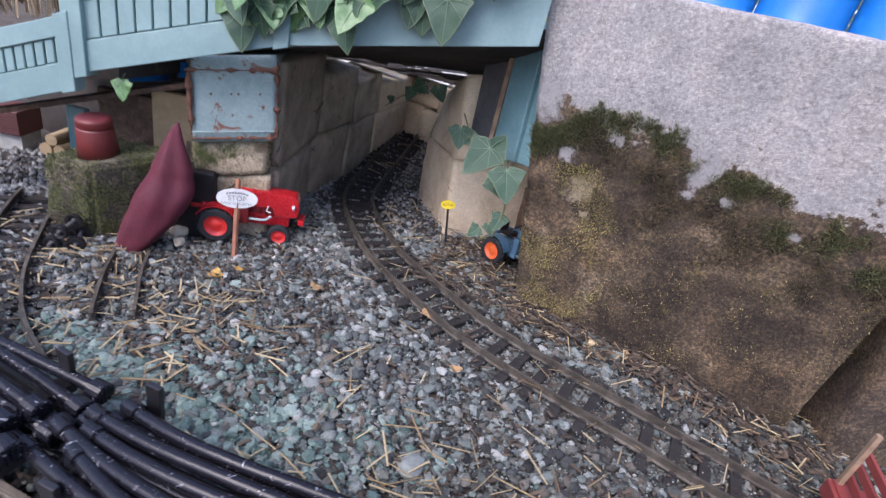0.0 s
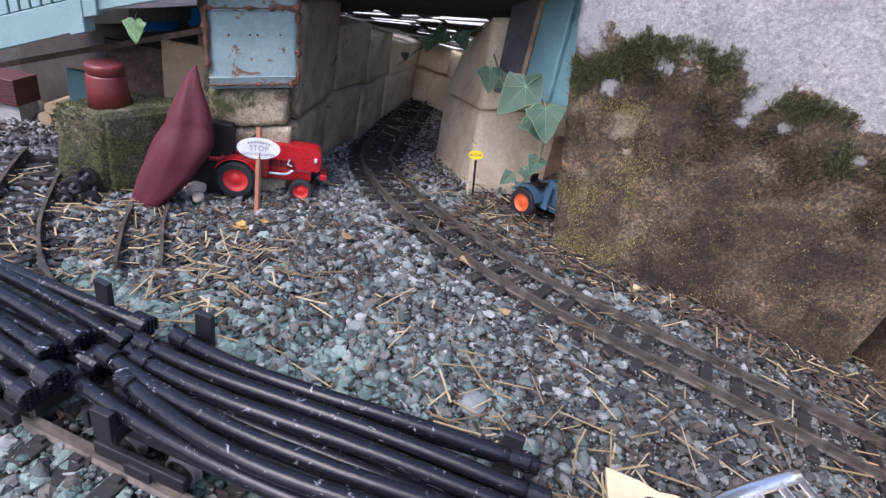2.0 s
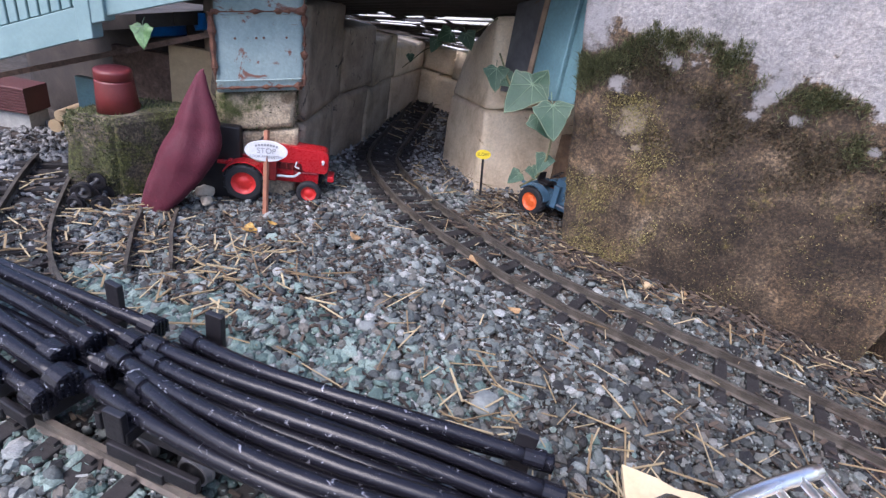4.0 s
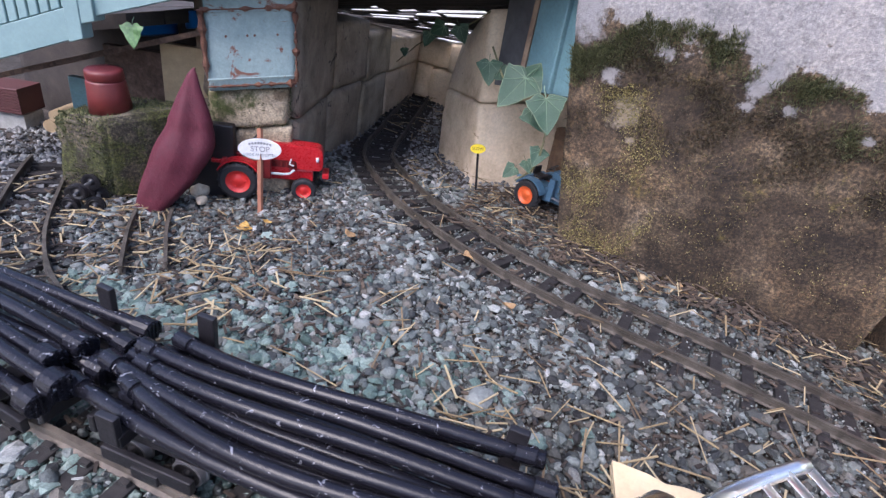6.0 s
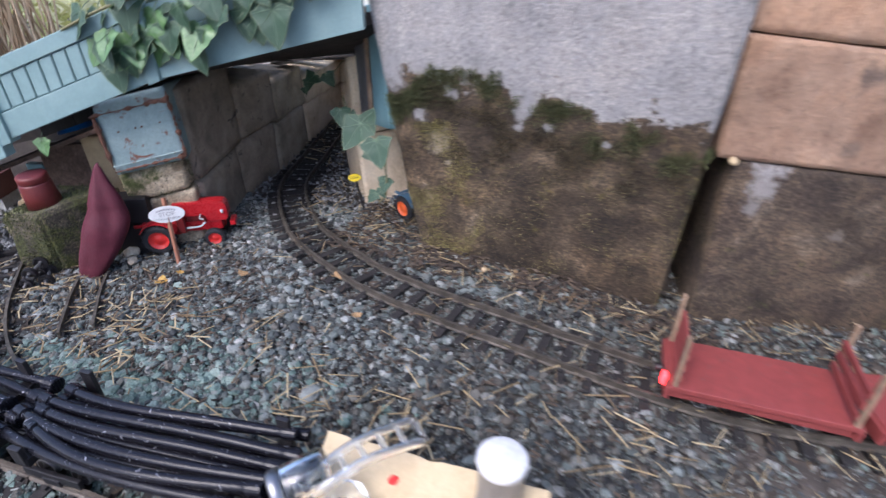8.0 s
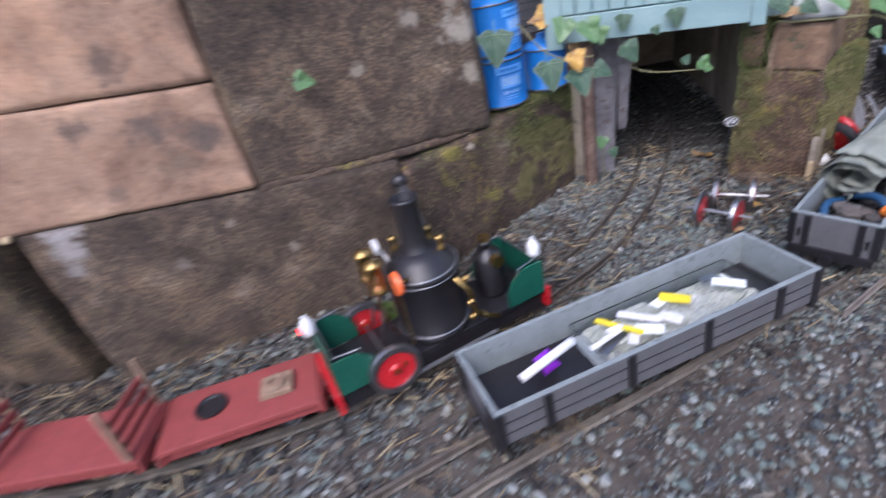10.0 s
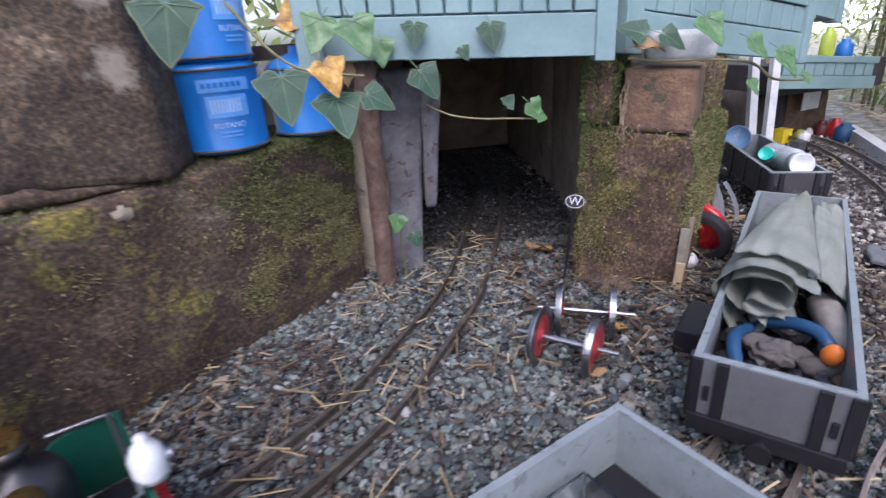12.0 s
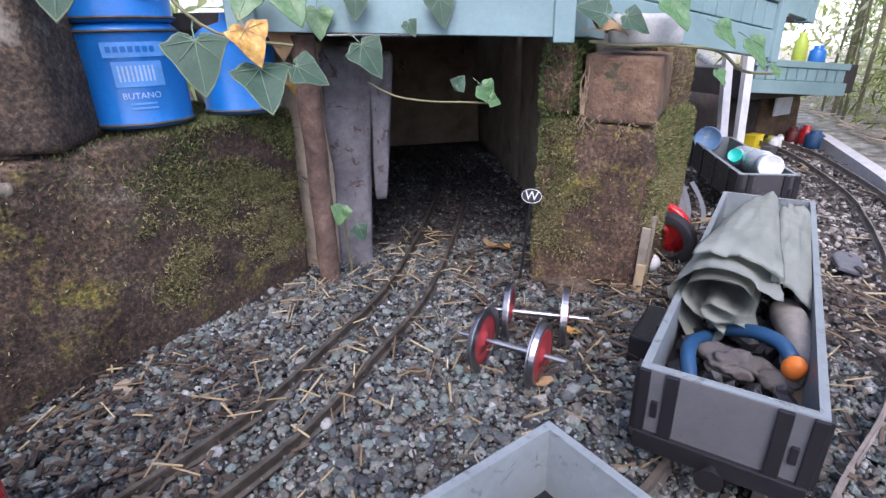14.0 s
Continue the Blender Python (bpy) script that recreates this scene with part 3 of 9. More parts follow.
def lifted_slats():
    """Old loose slats at the back of the tunnel: their far edges stand up, daylight falls between."""
    top = thing("roof_2", "dark loose slats with daylight between them", "roof", kind="structure")
    c = [Vector(p) for p in ((-0.32, 1.218, 0.150), (0.30, 1.198, 0.256), (0.25, 1.70, 0.126), (-0.36, 1.70, 0.108))]
    rng = random.Random(8)
    rows, cols = 18, 14
    for i in range(rows):
        cuts = [0] + sorted(rng.uniform(0.05, 0.95) for k in range(cols - 1)) + [1]
        for u0, u1 in zip(cuts, cuts[1:]):
            loose = rng.random() < 0.42
            lift = rng.choice((0.003, 0.006, 0.010)) if loose else 0.0008
            a, b = i / rows, (i + (rng.uniform(0.45, 0.8) if loose else 0.99)) / rows
            q = [c[0].lerp(c[1], u).lerp(c[3].lerp(c[2], u), w) for u, w in ((u0, a), (u1, a), (u1, b), (u0, b))]
            q = [q[0], q[1], q[2] + Vector((0, 0, lift)), q[3] + Vector((0, 0, lift * rng.uniform(0.3, 1)))]
            bm = bmesh.new()
            lo = [bm.verts.new(p) for p in q]
            hi = [bm.verts.new(p + Vector((0, 0, 0.0015))) for p in q]
            bm.faces.new(lo[::-1])
            bm.faces.new(hi)
            for k in range(4):
                bm.faces.new((lo[k], lo[(k + 1) % 4], hi[(k + 1) % 4], hi[k]))
            part("slat", bm, M_dark_wood_shade, top)


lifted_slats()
# added pale reflector, so that the roof gaps look bright and bounce light
stone("pavement", [(-1.2, 1.84, -0.03), (0.5, 1.84, -0.03), (0.6, 3.6, -0.03), (-1.2, 3.6, -0.03)],
      [(-1.2, 1.84, 0.075), (0.5, 1.84, 0.075), (0.6, 3.6, 0.12), (-1.2, 3.6, 0.12)], M_kerb_and_bounce, "pale slab added behind the railway to brighten the roof gaps", "pavement", n=(20, 20, 2), amp=0.004)
# ---- railway track, 45 mm gauge ----
RAIL = [(-0.0031, 0), (0.0031, 0), (0.0031, 0.0008), (0.0009, 0.0018), (0.0009, 0.0058), (0.0016, 0.0064), (0.0016, 0.0085), (-0.0016, 0.0085), (-0.0016, 0.0064), (-0.0009, 0.0058), (-0.0009, 0.0018), (-0.0031, 0.0008)]


def track(points, label, gauge=0.046, pitch=0.027, sink=0.0, sleepers=True, rail_material=None, slim=1.0, bury=0.8):
    line = spline([(x, y, 0) for x, y in points], 0.012)
    line = [Vector((p.x, p.y, height(p.x, p.y) - sink)) for p in line]
    top = thing("railway_track", label, "railway track", "tracks of the garden railway", "structure")
    for side in (-1, 1):
        pts = []
        for i, p in enumerate(line):
            d = (line[min(i + 1, len(line) - 1)] - line[max(i - 1, 0)]).normalized()
            n = Vector((-d.y, d.x, 0)).normalized()
            g = gauge - 0.006 * smooth((p.x - 0.8) / 0.4)
            pts.append(p + n * side * g / 2 + Vector((0, 0, 0.0050 - 0.003 * smooth((p.x - 0.9) / 0.3))))
        bm = bmesh.new()
        sweep(bm, pts, 1.0, profile=[(a * slim, b) for a, b in RAIL])
        part("rail", bm, rail_material or M_rust, top)
    if sleepers:
        bm = bmesh.new()
        box(bm, (0, 0, 0), (0.0105, 0.086, 0.007), 0.0010)
        for s in (-1, 1):
            for k in (-1, 1):
                box(bm, (0, s * gauge / 2 + k * 0.0052, 0.0045), (0.006, 0.003, 0.0035))
        me = mesh_of(bm, "sleeper", M_sleeper)
        rng = random.Random(len(points))
        for p, d in even(line, pitch):
            ob = new("sleeper", me)
            ob.parent = top
            ob.matrix_basis = turned(p.x, p.y, p.z + 0.0030 - rng.uniform(0, 0.0018) - 0.008 * smooth((p.x - bury) / 0.3), atan2(d.y, d.x) + rng.uniform(-0.05, 0.05))
    return line


MAIN = [(-0.16, 1.66), (-0.10, 1.52), (-0.02, 1.32), (0.027, 1.207), (0.078, 1.135), (0.172, 1.048), (0.232, 1.008), (0.341, 0.966), (0.43, 0.951), (0.56, 0.945),
        (0.68, 0.948), (0.81, 0.960), (0.945, 0.998), (1.06, 1.052), (1.16, 1.118), (1.284, 1.224), (1.35, 1.32), (1.392, 1.398), (1.444, 1.545), (1.487, 1.70), (1.50, 1.84), (1.48, 2.0)]
NEAR = [(-0.40, 0.62), (-0.25, 0.60), (-0.10, 0.595), (0.05, 0.60), (0.17, 0.614), (0.28, 0.631), (0.39, 0.648), (0.5, 0.671), (0.61, 0.699), (0.71, 0.727), (0.81, 0.76), (0.905, 0.80),
        (0.97, 0.832), (1.06, 0.884), (1.17, 0.955), (1.30, 1.03), (1.447, 1.112), (1.52, 1.158), (1.60, 1.235), (1.72, 1.37), (1.85, 1.55), (1.98, 1.75), (2.08, 2.0)]
LEFT = [(-0.20, 0.832), (-0.12, 0.768), (-0.04, 0.71), (0.04, 0.672), (0.13, 0.648)]
SIDING = [(0.0, 0.822), (0.035, 0.79), (0.075, 0.760), (0.105, 0.738)]
main_line = track(MAIN, "weathered garden railway track with rusty rails on dark sleepers", sink=0.001)
near_line = track(NEAR, "curving garden railway track half sunk in gravel", sink=0.002, bury=0.40, rail_material=M_rail_mid)
left_line = track(LEFT, "garden railway track curving away under the deck", sink=0.002)
track(SIDING, "short rusty siding half buried in straw and gravel", sink=0.0005, sleepers=False, gauge=0.034)
track([(1.50, 1.06), (1.57, 1.112), (1.655, 1.162), (1.745, 1.232), (1.83, 1.315), (1.93, 1.43), (2.02, 1.56), (2.12, 1.80), (2.18, 2.2)], "outer garden railway track curving away", sink=-0.0045, sleepers=False, rail_material=M_rail_pale, slim=0.5)
# ---- paints and small materials ----
def paint(name, rgb, rough=0.4, metal=0.0, wear=None, wear_at=0.68, scale=60.0, spread=0.08, coat=0.0, bump=0.12):
    return surface(name, [(0.3, tuple(c * 0.82 for c in rgb)), (0.55, rgb), (0.8, tuple(min(c * 1.12, 1) for c in rgb))], scale, 420, rough, metal, bump, spread, wear, wear_at, coat=coat)


M_red = paint("red_enamel", (0.44, 0.014, 0.020), 0.3, coat=0.3)
M_red_hub = paint("red_hub", (0.60, 0.03, 0.025), 0.4)
M_tyre = paint("black_rubber", (0.014, 0.014, 0.017), 0.75, bump=0.3)
M_black = paint("satin_black", (0.012, 0.011, 0.013), 0.42)
M_pipe = paint("glossy_black_plastic", (0.010, 0.010, 0.014), 0.20, wear=(0.24, 0.24, 0.26), wear_at=0.615, scale=120)
M_pipe.node_tree.nodes["Principled BSDF"].inputs["Specular IOR Level"].default_value = 0.28
M_steel = paint("bright_steel", (0.30, 0.30, 0.31), 0.40, 1.0, bump=0.05)
M_dull = paint("dull_steel", (0.30, 0.30, 0.31), 0.45, 0.8)
M_brass = paint("tarnished_brass", (0.42, 0.28, 0.10), 0.32, 1.0)
M_copper = paint("copper_pipe", (0.55, 0.25, 0.13), 0.3, 1.0)
M_green = paint("dark_green_enamel", (0.008, 0.075, 0.048), 0.35, coat=0.2)
M_white = paint("white_enamel", (0.60, 0.60, 0.60), 0.4)
M_engine = paint("dark_red_engine", (0.16, 0.010, 0.010), 0.5)
M_yellow = paint("yellow_enamel", (0.72, 0.55, 0.02), 0.4)
M_orange_p = paint("orange_enamel", (0.72, 0.13, 0.03), 0.4)
M_blue_t = paint("grey_blue_enamel", (0.075, 0.155, 0.235), 0.4)
M_flat_red = paint("brick_red_paint", (0.22, 0.042, 0.038), 0.6, wear=(0.14, 0.06, 0.05), wear_at=0.62)
M_clay = paint("red_clay", (0.125, 0.019, 0.018), 0.45, wear=(0.20, 0.07, 0.06), wear_at=0.68)
M_cone = paint("burgundy_cloth", (0.078, 0.006, 0.017), 0.72, wear=(0.135, 0.018, 0.036), wear_at=0.64, bump=0.5)
M_grey_w = paint("grey_wagon_paint", (0.088, 0.087, 0.092), 0.55, wear=(0.055, 0.05, 0.05), wear_at=0.62)
M_galv = paint("dull_galvanised_steel", (0.30, 0.31, 0.33), 0.5, 0.3, wear=(0.16, 0.15, 0.15), wear_at=0.6)
M_old_wood = surface("grey_stake_wood", [(0.3, (0.16, 0.135, 0.10)), (0.55, (0.26, 0.225, 0.175)), (0.8, (0.36, 0.32, 0.26))], 40, 500, 0.85, bump=0.4)
M_grey_in = paint("light_grey_paint", (0.195, 0.220, 0.222), 0.5, wear=(0.11, 0.12, 0.12), wear_at=0.58)
M_ply = surface("birch_plywood", [(0.3, (0.44, 0.33, 0.19)), (0.55, (0.55, 0.43, 0.26)), (0.8, (0.62, 0.50, 0.33))], 26, 300, 0.6, bump=0.15, spread=0.07, wear=(0.45, 0.33, 0.2), wear_at=0.70)
M_post = paint("brown_post_wood", (0.26, 0.11, 0.065), 0.7)
M_cream_wood = paint("pale_wood", (0.45, 0.34, 0.2), 0.75)
M_can = paint("blue_gas_can", (0.012, 0.150, 0.47), 0.36, wear=(0.02, 0.18, 0.50), wear_at=0.6, scale=14, coat=0.2)
M_can_print = paint("pale_blue_print", (0.11, 0.33, 0.72), 0.4)
M_silver_print = paint("silver_print", (0.40, 0.54, 0.74), 0.4)
M_peel = surface("peeling_pale_teal_paint", [(0.3, (0.19, 0.265, 0.265)), (0.55, (0.245, 0.325, 0.32)), (0.8, (0.31, 0.38, 0.37))], 20, 300, 0.6, bump=0.45, wear=(0.15, 0.060, 0.038), wear_at=0.56)
M_flake = surface("flaking_rust", [(0.3, (0.075, 0.034, 0.022)), (0.55, (0.15, 0.066, 0.040)), (0.8, (0.24, 0.125, 0.080))], 120, 500, 0.9, bump=0.8)
M_canvas = surface("grey_green_canvas", [(0.3, (0.33, 0.355, 0.30)), (0.55, (0.44, 0.465, 0.40)), (0.8, (0.54, 0.56, 0.49))], 24, 1400, 0.95, bump=0.6)
M_glove = surface("grey_leather", [(0.3, (0.055, 0.047, 0.043)), (0.55, (0.095, 0.084, 0.076)), (0.8, (0.15, 0.134, 0.12))], 40, 700, 0.9, bump=0.4)
M_cuff = surface("worn_suede", [(0.3, (0.13, 0.115, 0.10)), (0.55, (0.21, 0.19, 0.165)), (0.8, (0.29, 0.265, 0.235))], 40, 700, 0.95, bump=0.4)
M_coal = surface("coal", [(0.0, (0.006, 0.006, 0.007)), (0.6, (0.016, 0.016, 0.018)), (1.0, (0.04, 0.04, 0.045))], 60, 400, 0.5, bump=0.4, island=True)
M_tool_blue = paint("blue_tool_grip", (0.012, 0.055, 0.125), 0.55, wear=(0.010, 0.042, 0.115), wear_at=0.6)
M_tool_orange = paint("orange_tool_grip", (0.85, 0.22, 0.03), 0.42)
M_clear = glassy("clear_plastic", (0.93, 0.96, 0.97), 0.12)
M_frosted = glassy("frosted_plastic", (0.90, 0.93, 0.94), 0.35)
M_pale_plastic = paint("milky_plastic", (0.70, 0.74, 0.72), 0.3)
M_teal_cap = paint("turquoise_plastic", (0.02, 0.45, 0.36), 0.35)
M_ivy = surface("ivy_leaf", [(0.3, (0.009, 0.032, 0.015)), (0.5, (0.019, 0.056, 0.028)), (0.72, (0.050, 0.105, 0.056))], 45, 300, 0.55, bump=0.35, dist=0.001)
M_ivy_pale = surface("pale_ivy_leaf", [(0.3, (0.042, 0.105, 0.034)), (0.5, (0.078, 0.165, 0.056)), (0.72, (0.17, 0.27, 0.11))], 4.5, 40, 0.42, bump=0.25, dist=0.001)
M_ivy_vein = paint("ivy_vein", (0.125, 0.190, 0.115), 0.6)
M_leaf_dead = surface("dead_leaf", [(0.3, (0.20, 0.115, 0.055)), (0.55, (0.36, 0.23, 0.11)), (0.8, (0.48, 0.36, 0.21))], 60, 300, 0.7, bump=0.3)
M_leaf_yellow = surface("yellow_leaf", [(0.34, (0.20, 0.085, 0.025)), (0.5, (0.46, 0.26, 0.045)), (0.64, (0.60, 0.46, 0.16))], 3.5, 40, 0.6, bump=0.2)
M_stem = paint("vine_stem", (0.16, 0.15, 0.07), 0.7)
M_bark = surface("rough_bark", [(0.3, (0.06, 0.038, 0.028)), (0.55, (0.15, 0.095, 0.07)), (0.8, (0.24, 0.165, 0.125))], 90, 300, 0.95, bump=0.9, dist=0.003)
M_brick = surface("weathered_brick", [(0.3, (0.085, 0.056, 0.040)), (0.5, (0.168, 0.102, 0.060)), (0.75, (0.27, 0.18, 0.115))], 45, 260, 0.95, bump=1.0, wear=(0.07, 0.062, 0.035), wear_at=0.58, dist=0.004)
M_concrete = surface("pale_concrete", [(0.3, (0.30, 0.31, 0.29)), (0.55, (0.42, 0.43, 0.41)), (0.8, (0.52, 0.53, 0.51))], 30, 300, 0.9, bump=0.5)
M_red_lamp = glow("red_tail_lamp", (1.0, 0.02, 0.02), 6.0)
M_ink = paint("black_lettering", (0.01, 0.01, 0.01), 0.6)


# ---- deck edges: teal boards, some with a row of slots ----
def deck_edge(p0, p1, tall, label, slots=None, thick=0.012, band=(0.30, 0.72), frame_ends=True):
    """A painted board standing on the line p0 to p1 (its lower edge), tall metres high; slots: how many slats in the slotted band."""
    p0, p1 = Vector(p0), Vector(p1)
    along = p1 - p0
    n = Vector((along.y, -along.x, 0)).normalized()
    m = Matrix(((along.x, n.x, 0, p0.x), (along.y, n.y, 0, p0.y), (along.z, n.z, tall, p0.z), (0, 0, 0, 1)))
    L = along.length
    top = thing("deck_fascia", label, "deck edge", "teal edges of the raised deck", "structure")

    def piece(name, u0, u1, w0, w1, d0, d1, material):
        bm = bmesh.new()
        box(bm, ((u0 + u1) / 2, (d0 + d1) / 2, (w0 + w1) / 2), (u1 - u0, d1 - d0, w1 - w0))
        bm.transform(m)
        bmesh.ops.recalc_face_normals(bm, faces=bm.faces[:])
        bmesh.ops.bevel(bm, geom=bm.edges[:], offset=0.0007, segments=1, affect="EDGES")
        return part(name, bm, material, top)

    if not slots:
        piece("board", 0, 1, 0, 0.62, 0, thick, M_teal)
        piece("board", 0, 1, 0.625, 1, 0, thick * 0.92, M_teal)
        return top
    b0, b1 = band
    piece("backing", 0.01, 0.99, 0.02, 0.98, -0.002, 0.002, M_teal_dark)
    piece("lower_board", 0, 1, 0, b0, 0.002, thick, M_teal)
    piece("upper_board", 0, 1, b1, 1, 0.002, thick, M_teal)
    if frame_ends:
        piece("end_post", -0.012 / L, 0.010 / L, -0.05, 1.03, -0.002, thick + 0.004, M_teal)
        piece("end_post", 1 - 0.010 / L, 1 + 0.006 / L, -0.03, 1.03, -0.002, thick + 0.003, M_teal)
    g = 0.0022 / L
    for i in range(slots):
        u0, u1 = 0.03 + 0.94 * i / slots, 0.03 + 0.94 * (i + 1) / slots
        piece("slat", u0 + g / 2, u1 - g / 2, b0 + 0.012, b1 - 0.012, 0.002, thick - 0.002, M_teal)
    return top


deck_edge((0.108, 0.935, 0.247), (0.322, 1.043, 0.300), 0.078, "long teal board over the tunnel mouth")
deck_edge((-0.082, 0.838, 0.172), (0.104, 0.931, 0.246), 0.086, "teal slotted boards of the raised deck edge", 11, band=(0.36, 0.80))
deck_edge((-0.205, 0.775, 0.100), (-0.089, 0.832, 0.153), 0.074, "lower teal slotted board of the deck edge", 11, band=(0.40, 0.74))
deck_edge((-0.42, 0.70, 0.06), (-0.21, 0.772, 0.105), 0.09, "end of the teal deck edge", 9)
deck_edge((1.285, 1.432, 0.218), (1.521, 1.393, 0.208), 0.13, "teal slotted boards over the second tunnel", 11, band=(0.25, 0.47))
deck_edge((1.545, 1.413, 0.213), (1.83, 1.549, 0.178), 0.13, "teal slotted boards beyond the mossy pier", 12, band=(0.22, 0.44))
deck_edge((1.84, 1.562, 0.228), (1.915, 1.60, 0.218), 0.10, "short teal deck edge", 4, band=(0.3, 0.5))
deck_edge((2.02, 1.80, 0.110), (2.24, 1.83, 0.092), 0.055, "distant low teal deck edge", 9, band=(0.4, 0.8), frame_ends=False)

# ---- second tunnel ----
for i, (a, b, o) in enumerate((((1.335, 1.47), (1.372, 1.70), (-0.12, 0.02)), ((1.372, 1.70), (1.40, 2.10), (-0.12, 0.02)), ((1.566, 1.50), (1.60, 1.75), (0.12, -0.02)), ((1.60, 1.75), (1.62, 2.10), (0.12, -0.02)))):
    lo = [Vector((*a, -0.03)), Vector((*b, -0.03)), Vector((b[0] + o[0], b[1] + o[1], -0.03)), Vector((a[0] + o[0], a[1] + o[1], -0.03))]
    stone("wall_%d" % (30 + i), lo, [p + Vector((0, 0, 0.245)) for p in lo], M_grey_stone, "dark stone side of the second tunnel", n=(16, 4, 12), amp=0.006, seed=60 + i)
stone("wall_36", [(1.25, 2.10, -0.03), (1.75, 2.10, -0.03), (1.75, 2.16, -0.03), (1.25, 2.16, -0.03)], [(1.25, 2.10, 0.22), (1.75, 2.10, 0.22), (1.75, 2.16, 0.22), (1.25, 2.16, 0.22)], M_grey_stone, "dark end of the second tunnel", n=(14, 3, 8), amp=0.005)
# the gaps are added to let daylight in and lift the tunnel's darkness
deck("roof_3", [(1.13, 1.46, 0.221), (1.58, 1.46, 0.221), (1.75, 2.11, 0.221), (1.13, 2.11, 0.221)], 11, "dark boards roofing the second tunnel, gaps added to lighten it", 0.16, 0.2, 0.010)
bm = bmesh.new()
box(bm, (1.79, 1.84, 0.222), (0.22, 0.46, 0.012), 0.002, Matrix.Rotation(0.3, 4, "Z"))
tagged(part("roof_4", bm, M_dark_wood_shade), "dark boards under the far deck", "roof", kind="structure")
for i, (x, w, z, z0, mt) in enumerate(((1.353, 0.046, 0.205, -0.02, M_jamb), (1.384, 0.026, 0.200, 0.062, M_jamb))):
    bm = bmesh.new()
    block(bm, [(x - w / 2, 1.475 + i * 0.004, z0), (x + w / 2 - 0.014, 1.475 + i * 0.004, z0), (x + w / 2 - 0.014, 1.495 + i * 0.004, z0), (x - w / 2, 1.495 + i * 0.004, z0)],
          [(x - w / 2, 1.475 + i * 0.004, z), (x + w / 2, 1.475 + i * 0.004, z), (x + w / 2, 1.495 + i * 0.004, z), (x - w / 2, 1.495 + i * 0.004, z)], (8, 3, 20), 0.0022, 46, seed=i, chips=0.004)
    tagged(part("jamb_board", bm, mt, None, "", True), "old upright board lining the tunnel mouth", "board", "boards in the tunnel mouth")


def log_post(x, y, z0, z1, r, lean, label):
    bm = bmesh.new()
    pts, rs = [], []
    for i in range(15):
        t = i / 14
        pts.append((x + lean[0] * t + 0.0005 * sin(i * 1.7), y + lean[1] * t, z0 + (z1 - z0) * t))
        rs.append(r * (1 + 0.06 * noise.noise((i * 0.9, x, 3))))
    sweep(bm, pts, rs, 14)
    for v in bm.verts:
        k = 1 + 0.07 * noise.noise((v.co.x * 160, v.co.y * 160, v.co.z * 30))
        v.co.x, v.co.y = x + (v.co.x - x) * k, y + (v.co.y - y) * k
    return tagged(part("log_post", bm, M_bark, None, "", True), label, "post")


log_post(1.3215, 1.440, -0.02, 0.215, 0.0098, (0.001, -0.006), "rough bark log propping the deck at the tunnel mouth")

# mossy pier: two stones, a brick on top, a pale slab above
pier_front = stone("pier_stone", [(1.503, 1.402, -0.03), (1.592, 1.358, -0.03), (1.70, 1.47, -0.03), (1.565, 1.53, -0.03)],
                   [(1.512, 1.408, 0.145), (1.590, 1.362, 0.140), (1.70, 1.47, 0.14), (1.565, 1.53, 0.145)], M_moss_stone, "brown stone pier overgrown with moss", "pier", "", n=(24, 24, 34), amp=0.006, freq=14, edge=0.06, chips=0.005, seed=70, soft=0.5)
pier_mid = stone("pier_stone", [(1.511, 1.408, 0.146), (1.535, 1.394, 0.146), (1.60, 1.50, 0.146), (1.565, 1.53, 0.146)],
                 [(1.511, 1.408, 0.203), (1.537, 1.394, 0.203), (1.60, 1.50, 0.203), (1.565, 1.53, 0.203)], M_moss_stone, "green mossy stone beside the brick", "pier", "", n=(8, 14, 10), amp=0.004, freq=18, edge=0.1, seed=72)
stone("pier_brick", [(1.540, 1.390, 0.143), (1.590, 1.362, 0.142), (1.655, 1.45, 0.142), (1.602, 1.48, 0.143)],
      [(1.540, 1.390, 0.196), (1.590, 1.362, 0.193), (1.655, 1.45, 0.193), (1.602, 1.48, 0.196)], M_brick, "worn red-brown brick on the mossy pier", "brick", "", n=(14, 16, 12), amp=0.002, freq=30, edge=0.1, chips=0.002, seed=74, soft=0.35)
pier_side = stone("pier_stone", [(1.657, 1.452, 0.10), (1.705, 1.49, 0.10), (1.68, 1.53, 0.10), (1.63, 1.50, 0.10)],
                  [(1.640, 1.43, 0.200), (1.700, 1.48, 0.198), (1.68, 1.52, 0.198), (1.62, 1.48, 0.20)], M_moss_stone, "mossy stone at the side of the pier", "pier", "", n=(8, 8, 10), amp=0.004, freq=18, edge=0.1, seed=76)
stone("concrete_slab", [(1.556, 1.384, 0.200), (1.606, 1.366, 0.199), (1.62, 1.395, 0.199), (1.568, 1.412, 0.2)],
      [(1.556, 1.384, 0.224), (1.606, 1.366, 0.223), (1.62, 1.395, 0.223), (1.568, 1.412, 0.224)], M_concrete, "pale grey concrete piece lying on the pier", "slab", "", n=(10, 6, 5), amp=0.0012, freq=40, edge=0.1)

